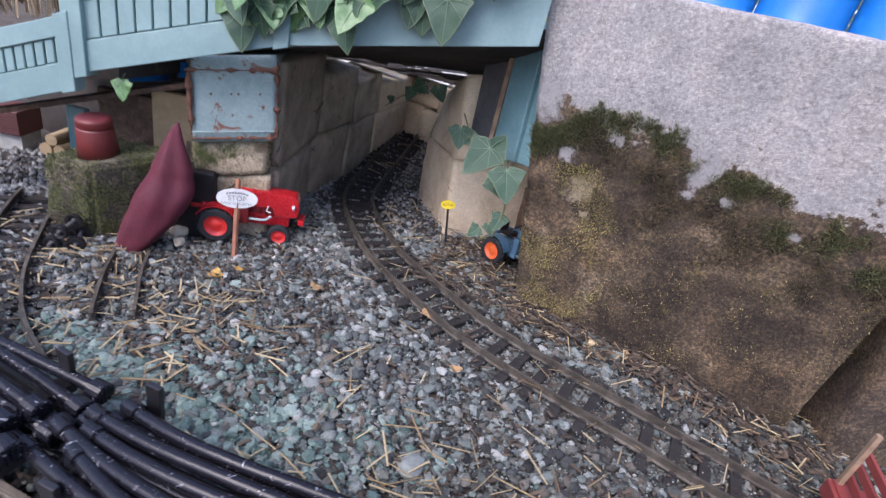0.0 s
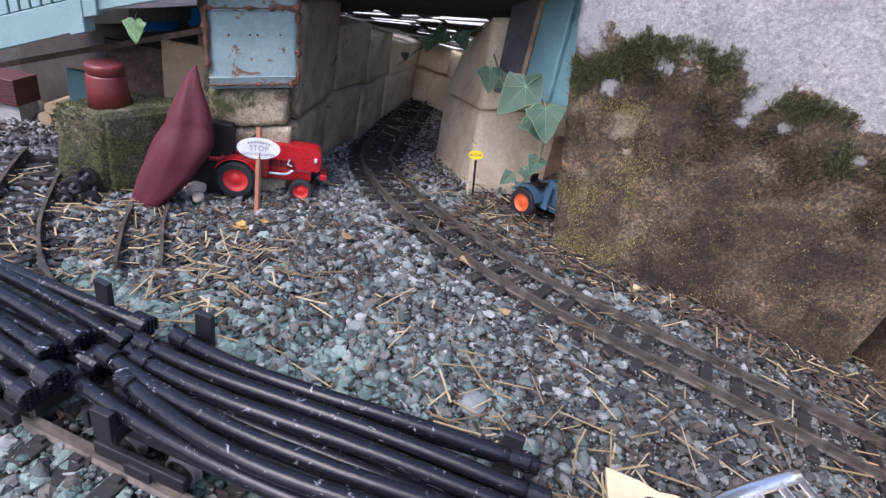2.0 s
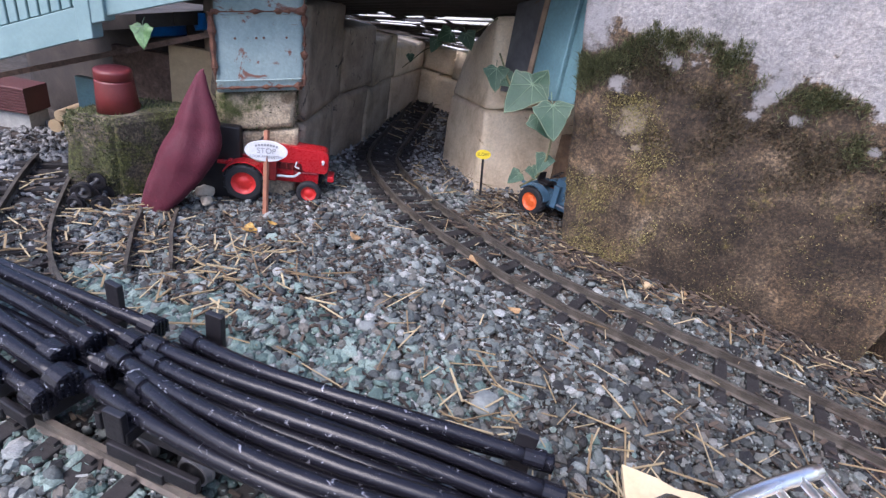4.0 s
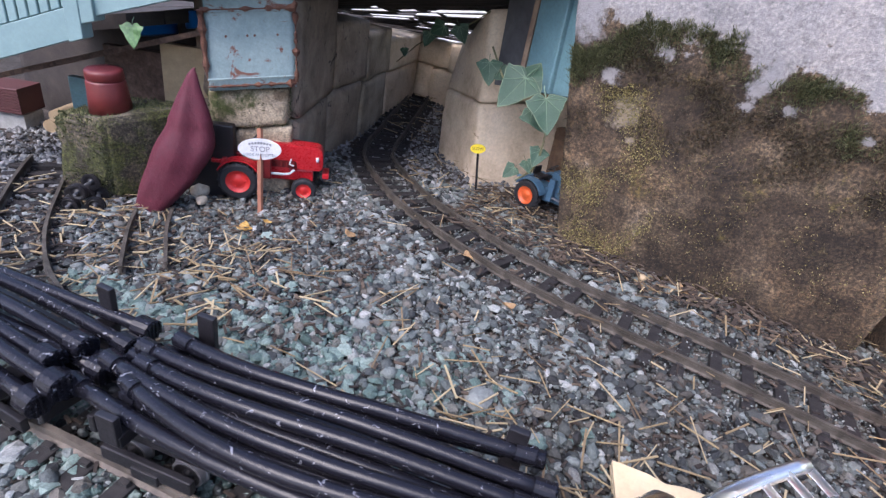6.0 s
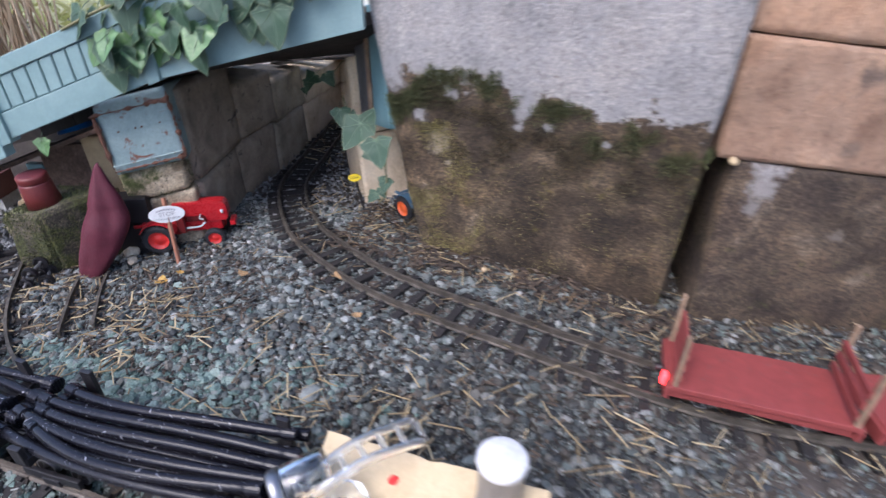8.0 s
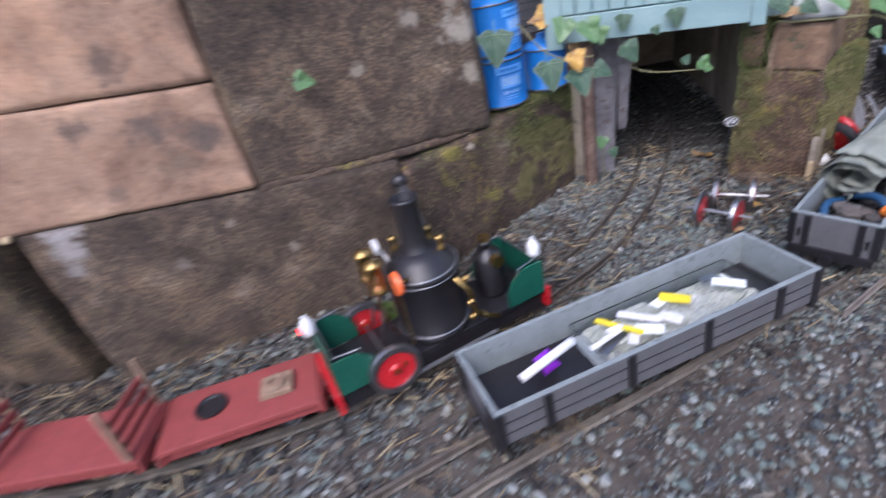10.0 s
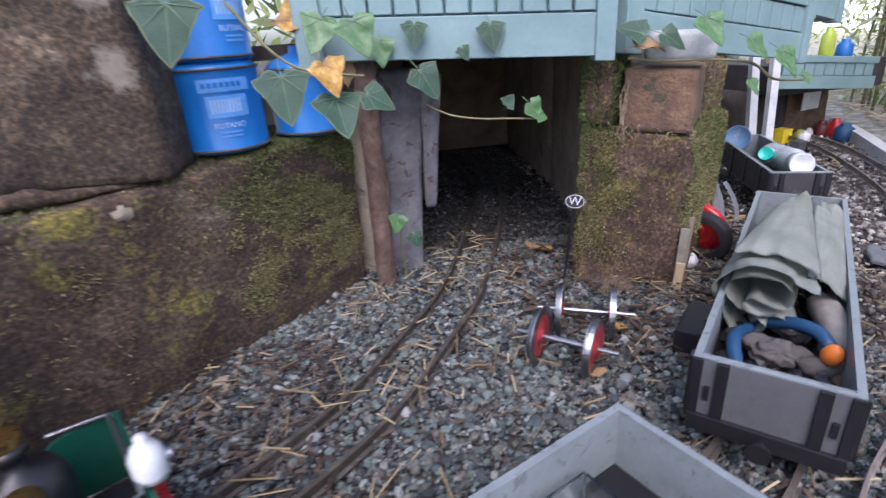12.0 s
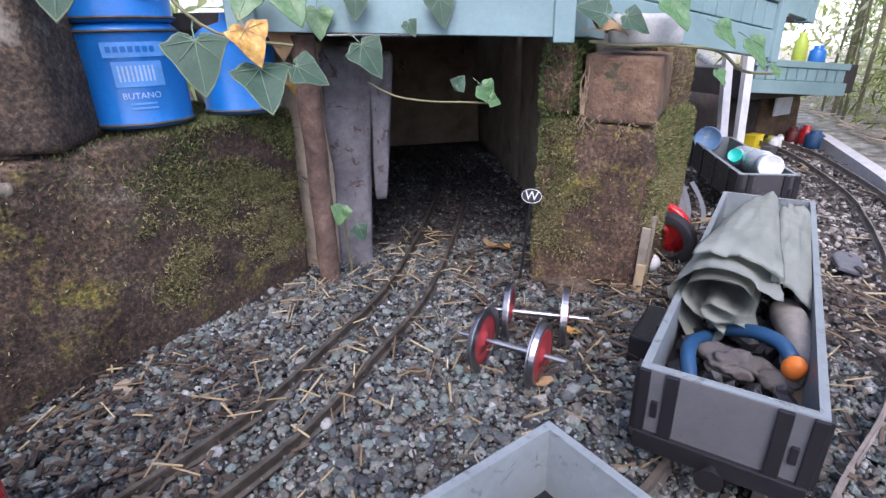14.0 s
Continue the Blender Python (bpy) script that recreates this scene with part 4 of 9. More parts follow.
# ---- first tunnel mouth: painted box on mossy stones, panels ----
def painted_box():
    e = thing("metal_box", "pale teal metal box with rusty peeling edges on mossy stones", "box")
    bm = bmesh.new()
    block(bm, [(-0.001, 0.901, 0.112), (0.068, 0.962, 0.127), (-0.02, 1.06, 0.127), (-0.09, 1.0, 0.112)],
          [(-0.003, 0.900, 0.207), (0.064, 0.957, 0.226), (-0.02, 1.06, 0.21), (-0.09, 1.0, 0.195)], (16, 14, 14), 0.0006, 30, 0.05)
    part("body", bm, M_peel, e, "", True)
    a, b = Vector((0.0, 0.900, 0.1165)), Vector((0.0685, 0.961, 0.1318))
    up = Vector((-0.003, -0.003, 0.086))
    for k, w in ((0.10, 0.0016), (0.88, 0.0014)):
        bm = bmesh.new()
        sweep(bm, [a + up * k + Vector((0.001, -0.0012, 0)), b + up * k + Vector((0.001, -0.0012, 0))], w * 0.6, 6)
        part("fold", bm, M_peel, e)
    rng = random.Random(3)
    for p, q, n in ((b + up * 0.02, b + up * 1.02, 26), (a + up * 0.01, b + up * 0.01, 30), (a + up * 0.90, b + up * 0.90, 30), (a + up * 0.06, a + up * 0.9, 20)):
        bm = bmesh.new()
        sweep(bm, [p.lerp(q, i / n) + Vector((0.0006, -0.0008, 0)) for i in range(n + 1)], [0.0007 + 0.0062 * max(0, 0.12 + noise.noise((i * 0.45, p.x * 90, q.z * 60))) for i in range(n + 1)], 6)
        part("rusty_edge", bm, M_flake, e, "flaking rust along the box edge")
    bm = bmesh.new()
    for k in (0.24, 0.47, 0.55, 0.80):
        rod(bm, a.lerp(b, k) + up * 0.6, a.lerp(b, k) + up * 0.6 + Vector((0.0012, -0.0014, 0)), 0.0012, seg=8)
    part("rivets", bm, M_flake, e, "small rusty rivets")


painted_box()
pier_a = stone("pier_stone", [(-0.010, 0.906, 0.066), (0.056, 0.962, 0.078), (-0.02, 1.06, 0.075), (-0.10, 1.0, 0.065)],
               [(-0.012, 0.906, 0.108), (0.058, 0.962, 0.123), (-0.02, 1.06, 0.12), (-0.10, 1.0, 0.108)], M_lichen_stone, "mossy rough stone under the metal box", "pier", "", n=(20, 14, 10), amp=0.005, freq=22, edge=0.1, chips=0.008, seed=80, soft=0.35)
stone("pier_stone", [(0.004, 0.924, -0.03), (0.055, 0.968, -0.03), (-0.02, 1.06, -0.03), (-0.08, 1.02, -0.03)],
      [(0.006, 0.922, 0.066), (0.058, 0.966, 0.078), (-0.02, 1.06, 0.075), (-0.08, 1.02, 0.066)], M_lichen_stone, "pale rough stone at the foot of the pier", "pier", "", n=(14, 12, 14), amp=0.005, freq=20, edge=0.08, chips=0.004, seed=82, soft=0.35)
mossy_left = stone("mossy_stone", [(-0.131, 0.798, -0.05), (-0.066, 0.816, -0.05), (-0.03, 0.915, -0.05), (-0.15, 0.89, -0.05)],
                   [(-0.112, 0.798, 0.073), (-0.056, 0.814, 0.079), (-0.03, 0.915, 0.086), (-0.14, 0.89, 0.076)], M_dark_mossy, "upright mossy stone carrying a clay pot", "stone", "", n=(24, 24, 30), amp=0.005, freq=16, edge=0.03, chips=0.005, seed=84)


# weathered board in dark grey; the shade over it is painted into the colour
M_shaded_board = surface("shaded_weathered_board", [(0.3, (0.060, 0.060, 0.066)), (0.55, (0.105, 0.108, 0.116)), (0.8, (0.165, 0.165, 0.170))], 30, 260, 0.8, bump=0.4, wear=(0.10, 0.065, 0.045), wear_at=0.64)


def panel_boards():
    """Weathered teal boards beside the tunnel, over the beige stone."""
    e = thing("panel", "weathered teal boards with rusty streaks beside the tunnel", "panel")
    a, b = Vector((0.222, 1.160, 0.148)), Vector((0.366, 1.062, 0.176))
    for i, (u0, u1, off) in enumerate(((0.0, 0.36, 0.0), (0.37, 0.66, 0.004), (0.67, 1.0, 0.0))):
        p, q = a.lerp(b, u0), a.lerp(b, u1)
        n = Vector((-(b - a).y, (b - a).x, 0)).normalized() * -1
        bm = bmesh.new()
        quad = [p + n * off, q + n * off, q - n * 0.012, p - n * 0.012]
        lo = [bm.verts.new(v) for v in quad]
        hi = [bm.verts.new(v + Vector((-0.004, 0, 0.155))) for v in quad]
        bm.faces.new(lo[::-1]), bm.faces.new(hi)
        for k in range(4):
            bm.faces.new((lo[k], lo[(k + 1) % 4], hi[(k + 1) % 4], hi[k]))
        bmesh.ops.recalc_face_normals(bm, faces=bm.faces[:])
        bmesh.ops.bevel(bm, geom=bm.edges[:], offset=0.001, segments=1, affect="EDGES")
        part("board", bm, M_teal_dark if i else M_shaded_board, e, "" if i else "weathered board with shade painted in as dark grey")
    bm = bmesh.new()
    p = a.lerp(b, 0.365) + Vector((-0.004, -0.006, 0))
    box(bm, p + Vector((0, 0, 0.077)), (0.006, 0.006, 0.155), 0.001)
    part("batten", bm, M_wood, e)


panel_boards()
stone("corner_stone", [(0.312, 1.196, -0.03), (0.395, 1.180, -0.03), (0.41, 1.25, -0.03), (0.34, 1.26, -0.03)], [(0.308, 1.196, 0.110), (0.385, 1.180, 0.112), (0.40, 1.25, 0.11), (0.335, 1.26, 0.11)], M_brick,
      "brown stone wedged between block and slab", "stone", "", n=(8, 6, 16), amp=0.004, freq=30, edge=0.08, chips=0.004, seed=91, soft=0.4)
stone("ledge_stone", [(0.300, 1.118, 0.152), (0.372, 1.098, 0.150), (0.385, 1.15, 0.150), (0.32, 1.17, 0.152)], [(0.300, 1.118, 0.172), (0.366, 1.096, 0.170), (0.38, 1.15, 0.170), (0.32, 1.17, 0.172)], M_beige,
      "flat beige stone under the teal boards", "stone", "", n=(10, 6, 4), amp=0.003, freq=30, edge=0.1, chips=0.004, seed=93, soft=0.5)
bm = bmesh.new()
block(bm, [(0.362, 1.168, -0.02), (0.372, 1.166, -0.02), (0.374, 1.173, -0.02), (0.364, 1.175, -0.02)], [(0.350, 1.174, 0.094), (0.364, 1.172, 0.094), (0.366, 1.179, 0.094), (0.352, 1.181, 0.094)], (5, 3, 22), 0.0016, 60, chips=0.003)
tagged(part("rusty_bar", bm, M_flake, None, "", True), "rusty flat bar standing beside the slab", "bar")
# added black block: paints the dark of the opening behind the cone
bm = bmesh.new()
box(bm, (0, 0, 0.038), (0.052, 0.030, 0.100), 0.002)
ob = part("shade_block", bm, M_black)
ob.matrix_basis = turned(-0.012, 0.912, -0.012, 0.62)
tagged(ob, "black block standing in for the dark opening behind the cloth cone", "box")
# ---- signs ----
def oval(bm, m, w, h, thick, seg=28):
    plate(bm, [(w / 2 * cos(2 * pi * i / seg), h / 2 * sin(2 * pi * i / seg)) for i in range(seg)], m, thick)
    return bm


def text_mesh(body, size, m, material, name, parent):
    cu = bpy.data.curves.new(name, "FONT")
    cu.body, cu.size, cu.extrude, cu.align_x, cu.align_y = body, size, 0.0002, "CENTER", "CENTER"
    ob = bpy.data.objects.new(name, cu)
    scene.collection.objects.link(ob)
    me = bpy.data.meshes.new_from_object(ob.evaluated_get(bpy.context.evaluated_depsgraph_get()))
    bpy.data.objects.remove(ob)
    me.transform(m)
    me.materials.append(material)
    t = new(name, me)
    t.parent = parent
    return t


def sign(base, centre, face, w, h, plate_mat, post_mat, ink, label, words=None, under=None, bars=0, post_w=0.0035, over=0.0, rim=None):
    e = thing("railway_sign", label, "sign", "lineside signs")
    base, centre = Vector(base), Vector(centre)
    axis = (centre - base).normalized()
    bm = bmesh.new()
    sweep(bm, [base, centre + axis * over], post_w / 2, profile=[(-1, -0.6), (1, -0.6), (1, 0.6), (-1, 0.6)], up=(0, -1, 0))
    part("post", bm, post_mat, e)
    n = (Vector(face) - centre)
    n.z *= 0.35
    n.normalize()
    y = (axis - n * axis.dot(n)).normalized()
    x = y.cross(n)
    m = Matrix(((x.x, y.x, n.x, centre.x), (x.y, y.y, n.y, centre.y), (x.z, y.z, n.z, centre.z), (0, 0, 0, 1))) @ Matrix.Translation((0, 0, 0.0022))
    bm = bmesh.new()
    oval(bm, m, w, h, 0.0015)
    pl = part("plate", bm, plate_mat, e)
    if rim:
        bm = bmesh.new()
        pts = [m @ Vector((w * 0.47 * cos(2 * pi * i / 32), h * 0.46 * sin(2 * pi * i / 32), 0.0016)) for i in range(32)]
        sweep(bm, pts, w * 0.018, 5, True, up=n)
        part("rim", bm, rim, pl)
    if words:
        text_mesh(words, h * (0.36 if under else 0.46 if len(words) > 1 else 0.85), m @ Matrix.Translation((0, 0, 0.0017)), ink, "lettering", pl)
    if under:
        text_mesh(under, h * 0.17, m @ Matrix.Translation((0, -0.27 * h, 0.0017)), ink, "lettering", pl)
    for k in range(bars):
        bm = bmesh.new()
        for i in range(8):
            box(bm, ((i - 3.5) * w * 0.068, h * (0.30 - 0.006 * (i - 3.5) ** 2), 0.0017), (w * 0.048, h * 0.10, 0.0003))
        bm.transform(m)
        part("lettering_bar", bm, ink, pl)
    return e


EYE_A, EYE_B = (0.472, 0.51, 0.271), (1.358, 0.989, 0.22)
sign((0.078, 0.896, -0.02), (0.0615, 0.9125, 0.0635), EYE_A, 0.0455, 0.0235, M_white, M_post, M_dull, "white oval railway sign on a brown wooden post", words="STOP", under="LOOK AND LISTEN", bars=1, post_w=0.0055, over=0.022)
sign((0.248, 1.117, -0.005), (0.241, 1.104, 0.078), EYE_A, 0.0195, 0.0118, M_yellow, M_black, M_ink, "small yellow oval speed sign on a thin black post", words="SLOW", post_w=0.0026)
sign((1.497, 1.405, -0.012), (1.505, 1.402, 0.080), EYE_B, 0.0180, 0.0132, M_black, M_black, M_white, "black oval whistle sign with a white letter", words="W", post_w=0.0024, rim=M_white)


# ---- wheels ----
def wheel_parts(parent, x, y, z, r, w, tyre, hub, name="wheel", lugs=0, bolt=None):
    """A tractor or cart wheel with its axle along y."""
    m = Matrix.Translation((x, y, z)) @ Matrix.Rotation(radians(90), 4, "X")
    bm = bmesh.new()
    lathe(bm, [(r * 0.62, -w / 2), (r * 0.86, -w / 2), (r * 0.97, -w * 0.36), (r, 0), (r * 0.97, w * 0.36), (r * 0.86, w / 2), (r * 0.62, w / 2), (r * 0.6, 0), (r * 0.62, -w / 2)], 32, m)
    for i in range(lugs):
        a = 2 * pi * i / lugs
        for s in (-1, 1):
            t = m @ Matrix.Rotation(a + s * 0.05, 4, "Z") @ Matrix.Translation((r * 0.985, 0, s * w * 0.22)) @ Matrix.Rotation(s * 0.7, 4, "X")
            box(bm, (0, 0, 0), (r * 0.09, r * 0.075, w * 0.46), 0, t)
    wh = part(name, bm, tyre, parent, "", False)
    bm = bmesh.new()
    lathe(bm, [(0, -w * 0.30), (r * 0.2, -w * 0.30), (r * 0.26, -w * 0.22), (r * 0.5, -w * 0.16), (r * 0.58, -w * 0.42), (r * 0.64, -w * 0.44), (r * 0.64, w * 0.44), (r * 0.58, w * 0.42), (r * 0.5, w * 0.16), (r * 0.26, w * 0.22), (r * 0.2, w * 0.30), (0, w * 0.30)], 28, m)
    for i in range(6):
        a = 2 * pi * i / 6
        for s in (-1, 1):
            rod(bm, m @ Vector((r * 0.36 * cos(a), r * 0.36 * sin(a), s * w * 0.12)), m @ Vector((r * 0.36 * cos(a), r * 0.36 * sin(a), s * w * 0.26)), r * 0.045, seg=6)
    part("rim", bm, hub, wh, "", True)
    return wh


def tractor(name, body, hub, label, m, s=1.0, detail=True):
    """A toy farm tractor; x is ahead, the rear axle stands over the origin."""
    e = thing(name, label, "toy tractor", "toy tractors")
    R, F = 0.0225 * s, 0.0148 * s
    for y in (-1, 1):
        wheel_parts(e, 0, y * 0.029 * s, R, R, 0.014 * s, M_tyre, hub, "rear_wheel", 18)
        wheel_parts(e, 0.074 * s, y * 0.026 * s, F, F, 0.009 * s, M_tyre, hub, "front_wheel", 0)
    bm = bmesh.new()
    prof = [(0.022, 0.044), (0.062, 0.044), (0.066, 0.034), (0.0925, 0.034), (0.0955, 0.040), (0.0945, 0.0585), (0.090, 0.0635), (0.05, 0.0655), (0.022, 0.0665)]
    plate(bm, [(x * s, z * s) for x, z in prof], Matrix.Translation((0, 0.0115 * s, 0)) @ Matrix.Rotation(radians(90), 4, "X"), 0.023 * s)
    bmesh.ops.recalc_face_normals(bm, faces=bm.faces[:])
    bmesh.ops.bevel(bm, geom=bm.edges[:], offset=0.0013 * s, segments=2, affect="EDGES")
    part("bonnet", bm, body, e)
    bm = bmesh.new()
    box(bm, (0.052 * s, 0, 0.026 * s), (0.064 * s, 0.015 * s, 0.015 * s), 0.002 * s)
    box(bm, (0.040 * s, 0, 0.036 * s), (0.03 * s, 0.018 * s, 0.016 * s), 0.0015 * s)
    box(bm, (0.008 * s, 0, 0.028 * s), (0.034 * s, 0.026 * s, 0.022 * s), 0.003 * s)
    rod(bm, (0, -0.024 * s, R), (0, 0.024 * s, R), 0.005 * s)
    rod(bm, (0.074 * s, -0.023 * s, F), (0.074 * s, 0.023 * s, F), 0.0026 * s)
    part("chassis", bm, body, e)
    for y in (-1, 1):
        bm = bmesh.new()
        pts = [(R * 1.13 * cos(a), y * 0.027 * s, R + R * 1.13 * sin(a)) for a in [radians(20 + 12 * k) for k in range(12)]]
        sweep(bm, pts, 1, profile=[(-0.0075 * s, -0.0006), (0.0075 * s, -0.0006), (0.0075 * s, 0.0008), (-0.0075 * s, 0.0008)], up=(0, 0, 1))
        part("mudguard", bm, body, e)
    bm = bmesh.new()
    for k in range(7):
        box(bm, (0.0935 * s, 0, (0.036 + 0.0024 * k) * s), (0.0012 * s, 0.017 * s, 0.0012 * s))
    part("grille", bm, M_black, e)
    bm = bmesh.new()
    box(bm, (0.099 * s, 0, 0.028 * s), (0.008 * s, 0.022 * s, 0.007 * s), 0.001 * s)
    part("front_weight", bm, body, e)
    bm = bmesh.new()
    box(bm, (-0.004 * s, 0, 0.047 * s), (0.017 * s, 0.018 * s, 0.004 * s), 0.001 * s)
    box(bm, (-0.0135 * s, 0, 0.054 * s), (0.003 * s, 0.018 * s, 0.012 * s), 0.001 * s)
    part("seat", bm, M_black if not detail else body, e)
    bm = bmesh.new()
    rod(bm, (0.026 * s, 0, 0.055 * s), (0.014 * s, 0, 0.066 * s), 0.001 * s, seg=8)
    c, ax = Vector((0.013 * s, 0, 0.0665 * s)), Vector((-0.7, 0, 0.7))
    sweep(bm, [c + Vector((0.7 * sin(a), cos(a), 0.7 * sin(a))) * 0.0085 * s for a in [2 * pi * k / 16 for k in range(16)]], 0.0009 * s, 6, True)
    part("steering_wheel", bm, M_black, e)
    bm = bmesh.new()
    for y in (-1, 1):
        box(bm, (0.030 * s, y * 0.0165 * s, 0.040 * s), (0.010 * s, 0.007 * s, 0.034 * s), 0.001 * s)
        for k in range(5):
            box(bm, (0.0255 * s, y * 0.0205 * s, (0.028 + 0.005 * k) * s), (0.002 * s, 0.002 * s, 0.0028 * s))
    box(bm, (0.05 * s, 0, 0.0405 * s), (0.030 * s, 0.0205 * s, 0.010 * s), 0.001 * s)
    for k in range(4):
        rod(bm, ((0.040 + 0.007 * k) * s, -0.0112 * s, 0.037 * s), ((0.040 + 0.007 * k) * s, -0.0112 * s, 0.044 * s), 0.0016 * s, seg=8)
    part("engine_block", bm, M_engine if detail else body, e, "dark engine under the bonnet" if detail else "")
    bm = bmesh.new()
    box(bm, (-0.016 * s, 0, 0.044 * s), (0.005 * s, 0.050 * s, 0.004 * s), 0.0006 * s)
    for y in (-1, 1):
        box(bm, (-0.024 * s, y * 0.024 * s, 0.0425 * s), (0.012 * s, 0.004 * s, 0.004 * s), 0.0006 * s)
    part("rear_bar", bm, body, e)
    bm = bmesh.new()
    sweep(bm, [(0.062 * s, -0.0125 * s, 0.034 * s), (0.056 * s, -0.016 * s, 0.030 * s), (0.05 * s, -0.016 * s, 0.029 * s), (0.024 * s, -0.016 * s, 0.029 * s)], 0.0016 * s, 8)
    sweep(bm, [(0.058 * s, -0.013 * s, 0.048 * s), (0.056 * s, -0.0145 * s, 0.042 * s), (0.061 * s, -0.0145 * s, 0.040 * s)], 0.0012 * s, 8)
    part("exhaust_pipe", bm, M_white if detail else M_steel, e)
    for y in (-1, 1):
        bm = bmesh.new()
        lathe(bm, [(0, 0), (0.0028 * s, 0), (0.0032 * s, 0.003 * s), (0, 0.0036 * s)], 12, Matrix.Translation((0.087 * s, y * 0.0135 * s, 0.05 * s)) @ Matrix.Rotation(radians(90), 4, "Y"))
        part("headlight", bm, M_white, e, "", True)
    e.matrix_basis = m
    return e


tractor("toy_tractor", M_red, M_red_hub, "glossy red toy farm tractor parked on gravel", turned(0.010, 0.934, -0.0075, radians(38.5)))
tractor("toy_tractor", M_blue_t, M_orange_p, "grey-blue toy tractor with orange wheels", turned(0.321, 1.150, 0.013, atan2(-0.014, 0.042)), 0.86, False)


def wheelset(parent, m, r, gauge, rim_mat, disc_mat, axle_mat, name="wheel", axle_len=0.074):
    for s in (-1, 1):
        t = m @ Matrix.Translation((0, s * gauge / 2, 0)) @ Matrix.Rotation(radians(90 * s), 4, "X")
        bm = bmesh.new()
        lathe(bm, [(r * 0.80, -0.0022), (r * 0.97, -0.0022), (r, 0.0012), (r * 1.10, 0.0014), (r * 1.10, 0.0024), (r * 0.8, 0.0024), (r * 0.8, -0.0022)], 36, t)
        w = part(name, bm, rim_mat, parent)
        bm = bmesh.new()
        lathe(bm, [(0, -0.003), (r * 0.22, -0.003), (r * 0.26, -0.0015), (r * 0.62, -0.0008), (r * 0.78, -0.0024), (r * 0.82, -0.0024), (r * 0.82, 0.002), (r * 0.62, 0.0008), (r * 0.25, 0.0012), (r * 0.22, 0.003), (0, 0.003)], 30, t)
        part("disc", bm, disc_mat, w, "", True)
    bm = bmesh.new()
    rod(bm, m @ Vector((0, -axle_len / 2, 0)), m @ Vector((0, axle_len / 2, 0)), 0.0016, seg=10)
    rod(bm, m @ Vector((0, -gauge * 0.28, 0)), m @ Vector((0, gauge * 0.28, 0)), 0.0022, seg=10)
    part("axle", bm, axle_mat, parent)


def loose_wheels(spots, r, gauge, mats, label, z, axle_len):
    for x, y, heading, dz in spots:
        e = thing("wheelset", label, "wheelset", "loose wheelsets")
        wheelset(e, Matrix(), r, gauge, *mats, axle_len=axle_len)
        e.matrix_basis = turned(x, y, height(x, y) + r * 1.1 + z + dz, heading)


M_wheel_red = paint("dull_red_wheel_paint", (0.30, 0.035, 0.04), 0.5)
loose_wheels([(1.4465, 1.266, -2.25, 0.0), (1.478, 1.305, -2.0, 0.0)], 0.0212, 0.041, (M_steel, M_wheel_red, M_steel), "loose steel wheelset with red wheel discs lying on gravel", -0.002, 0.076)
loose_wheels([(-0.070, 0.785, 0.5, 0.0), (-0.058, 0.797, 0.9, 0.0), (-0.082, 0.797, 0.3, 0.004), (-0.064, 0.790, 0.6, 0.015)], 0.0085, 0.028, (M_black, M_black, M_dull), "small black wagon wheelset in a loose pile", 0.0, 0.042)


# ---- clay pot, burgundy cone, pale stones, things in the shade ----
def clay_pot():
    bm = bmesh.new()
    lathe(bm, [(0.0, 0.046), (0.013, 0.046), (0.0168, 0.0455), (0.0180, 0.0440), (0.0182, 0.0425), (0.0182, 0.0362), (0.0178, 0.0358), (0.0172, 0.0354), (0.0172, 0.0344), (0.0184, 0.0340), (0.0186, 0.0334), (0.0196, 0.02), (0.0212, 0.0), (0.0195, 0.0), (0.018, 0.02), (0.0, 0.04)], 36)
    ob = part("clay_pot", bm, M_clay, None, "", True)
    tagged(ob, "upturned red clay pot standing on a mossy stone", "pot")
    ob.matrix_basis = turned(-0.084, 0.842, 0.0765, 0) @ Matrix.Rotation(0.05, 4, "X")


clay_pot()


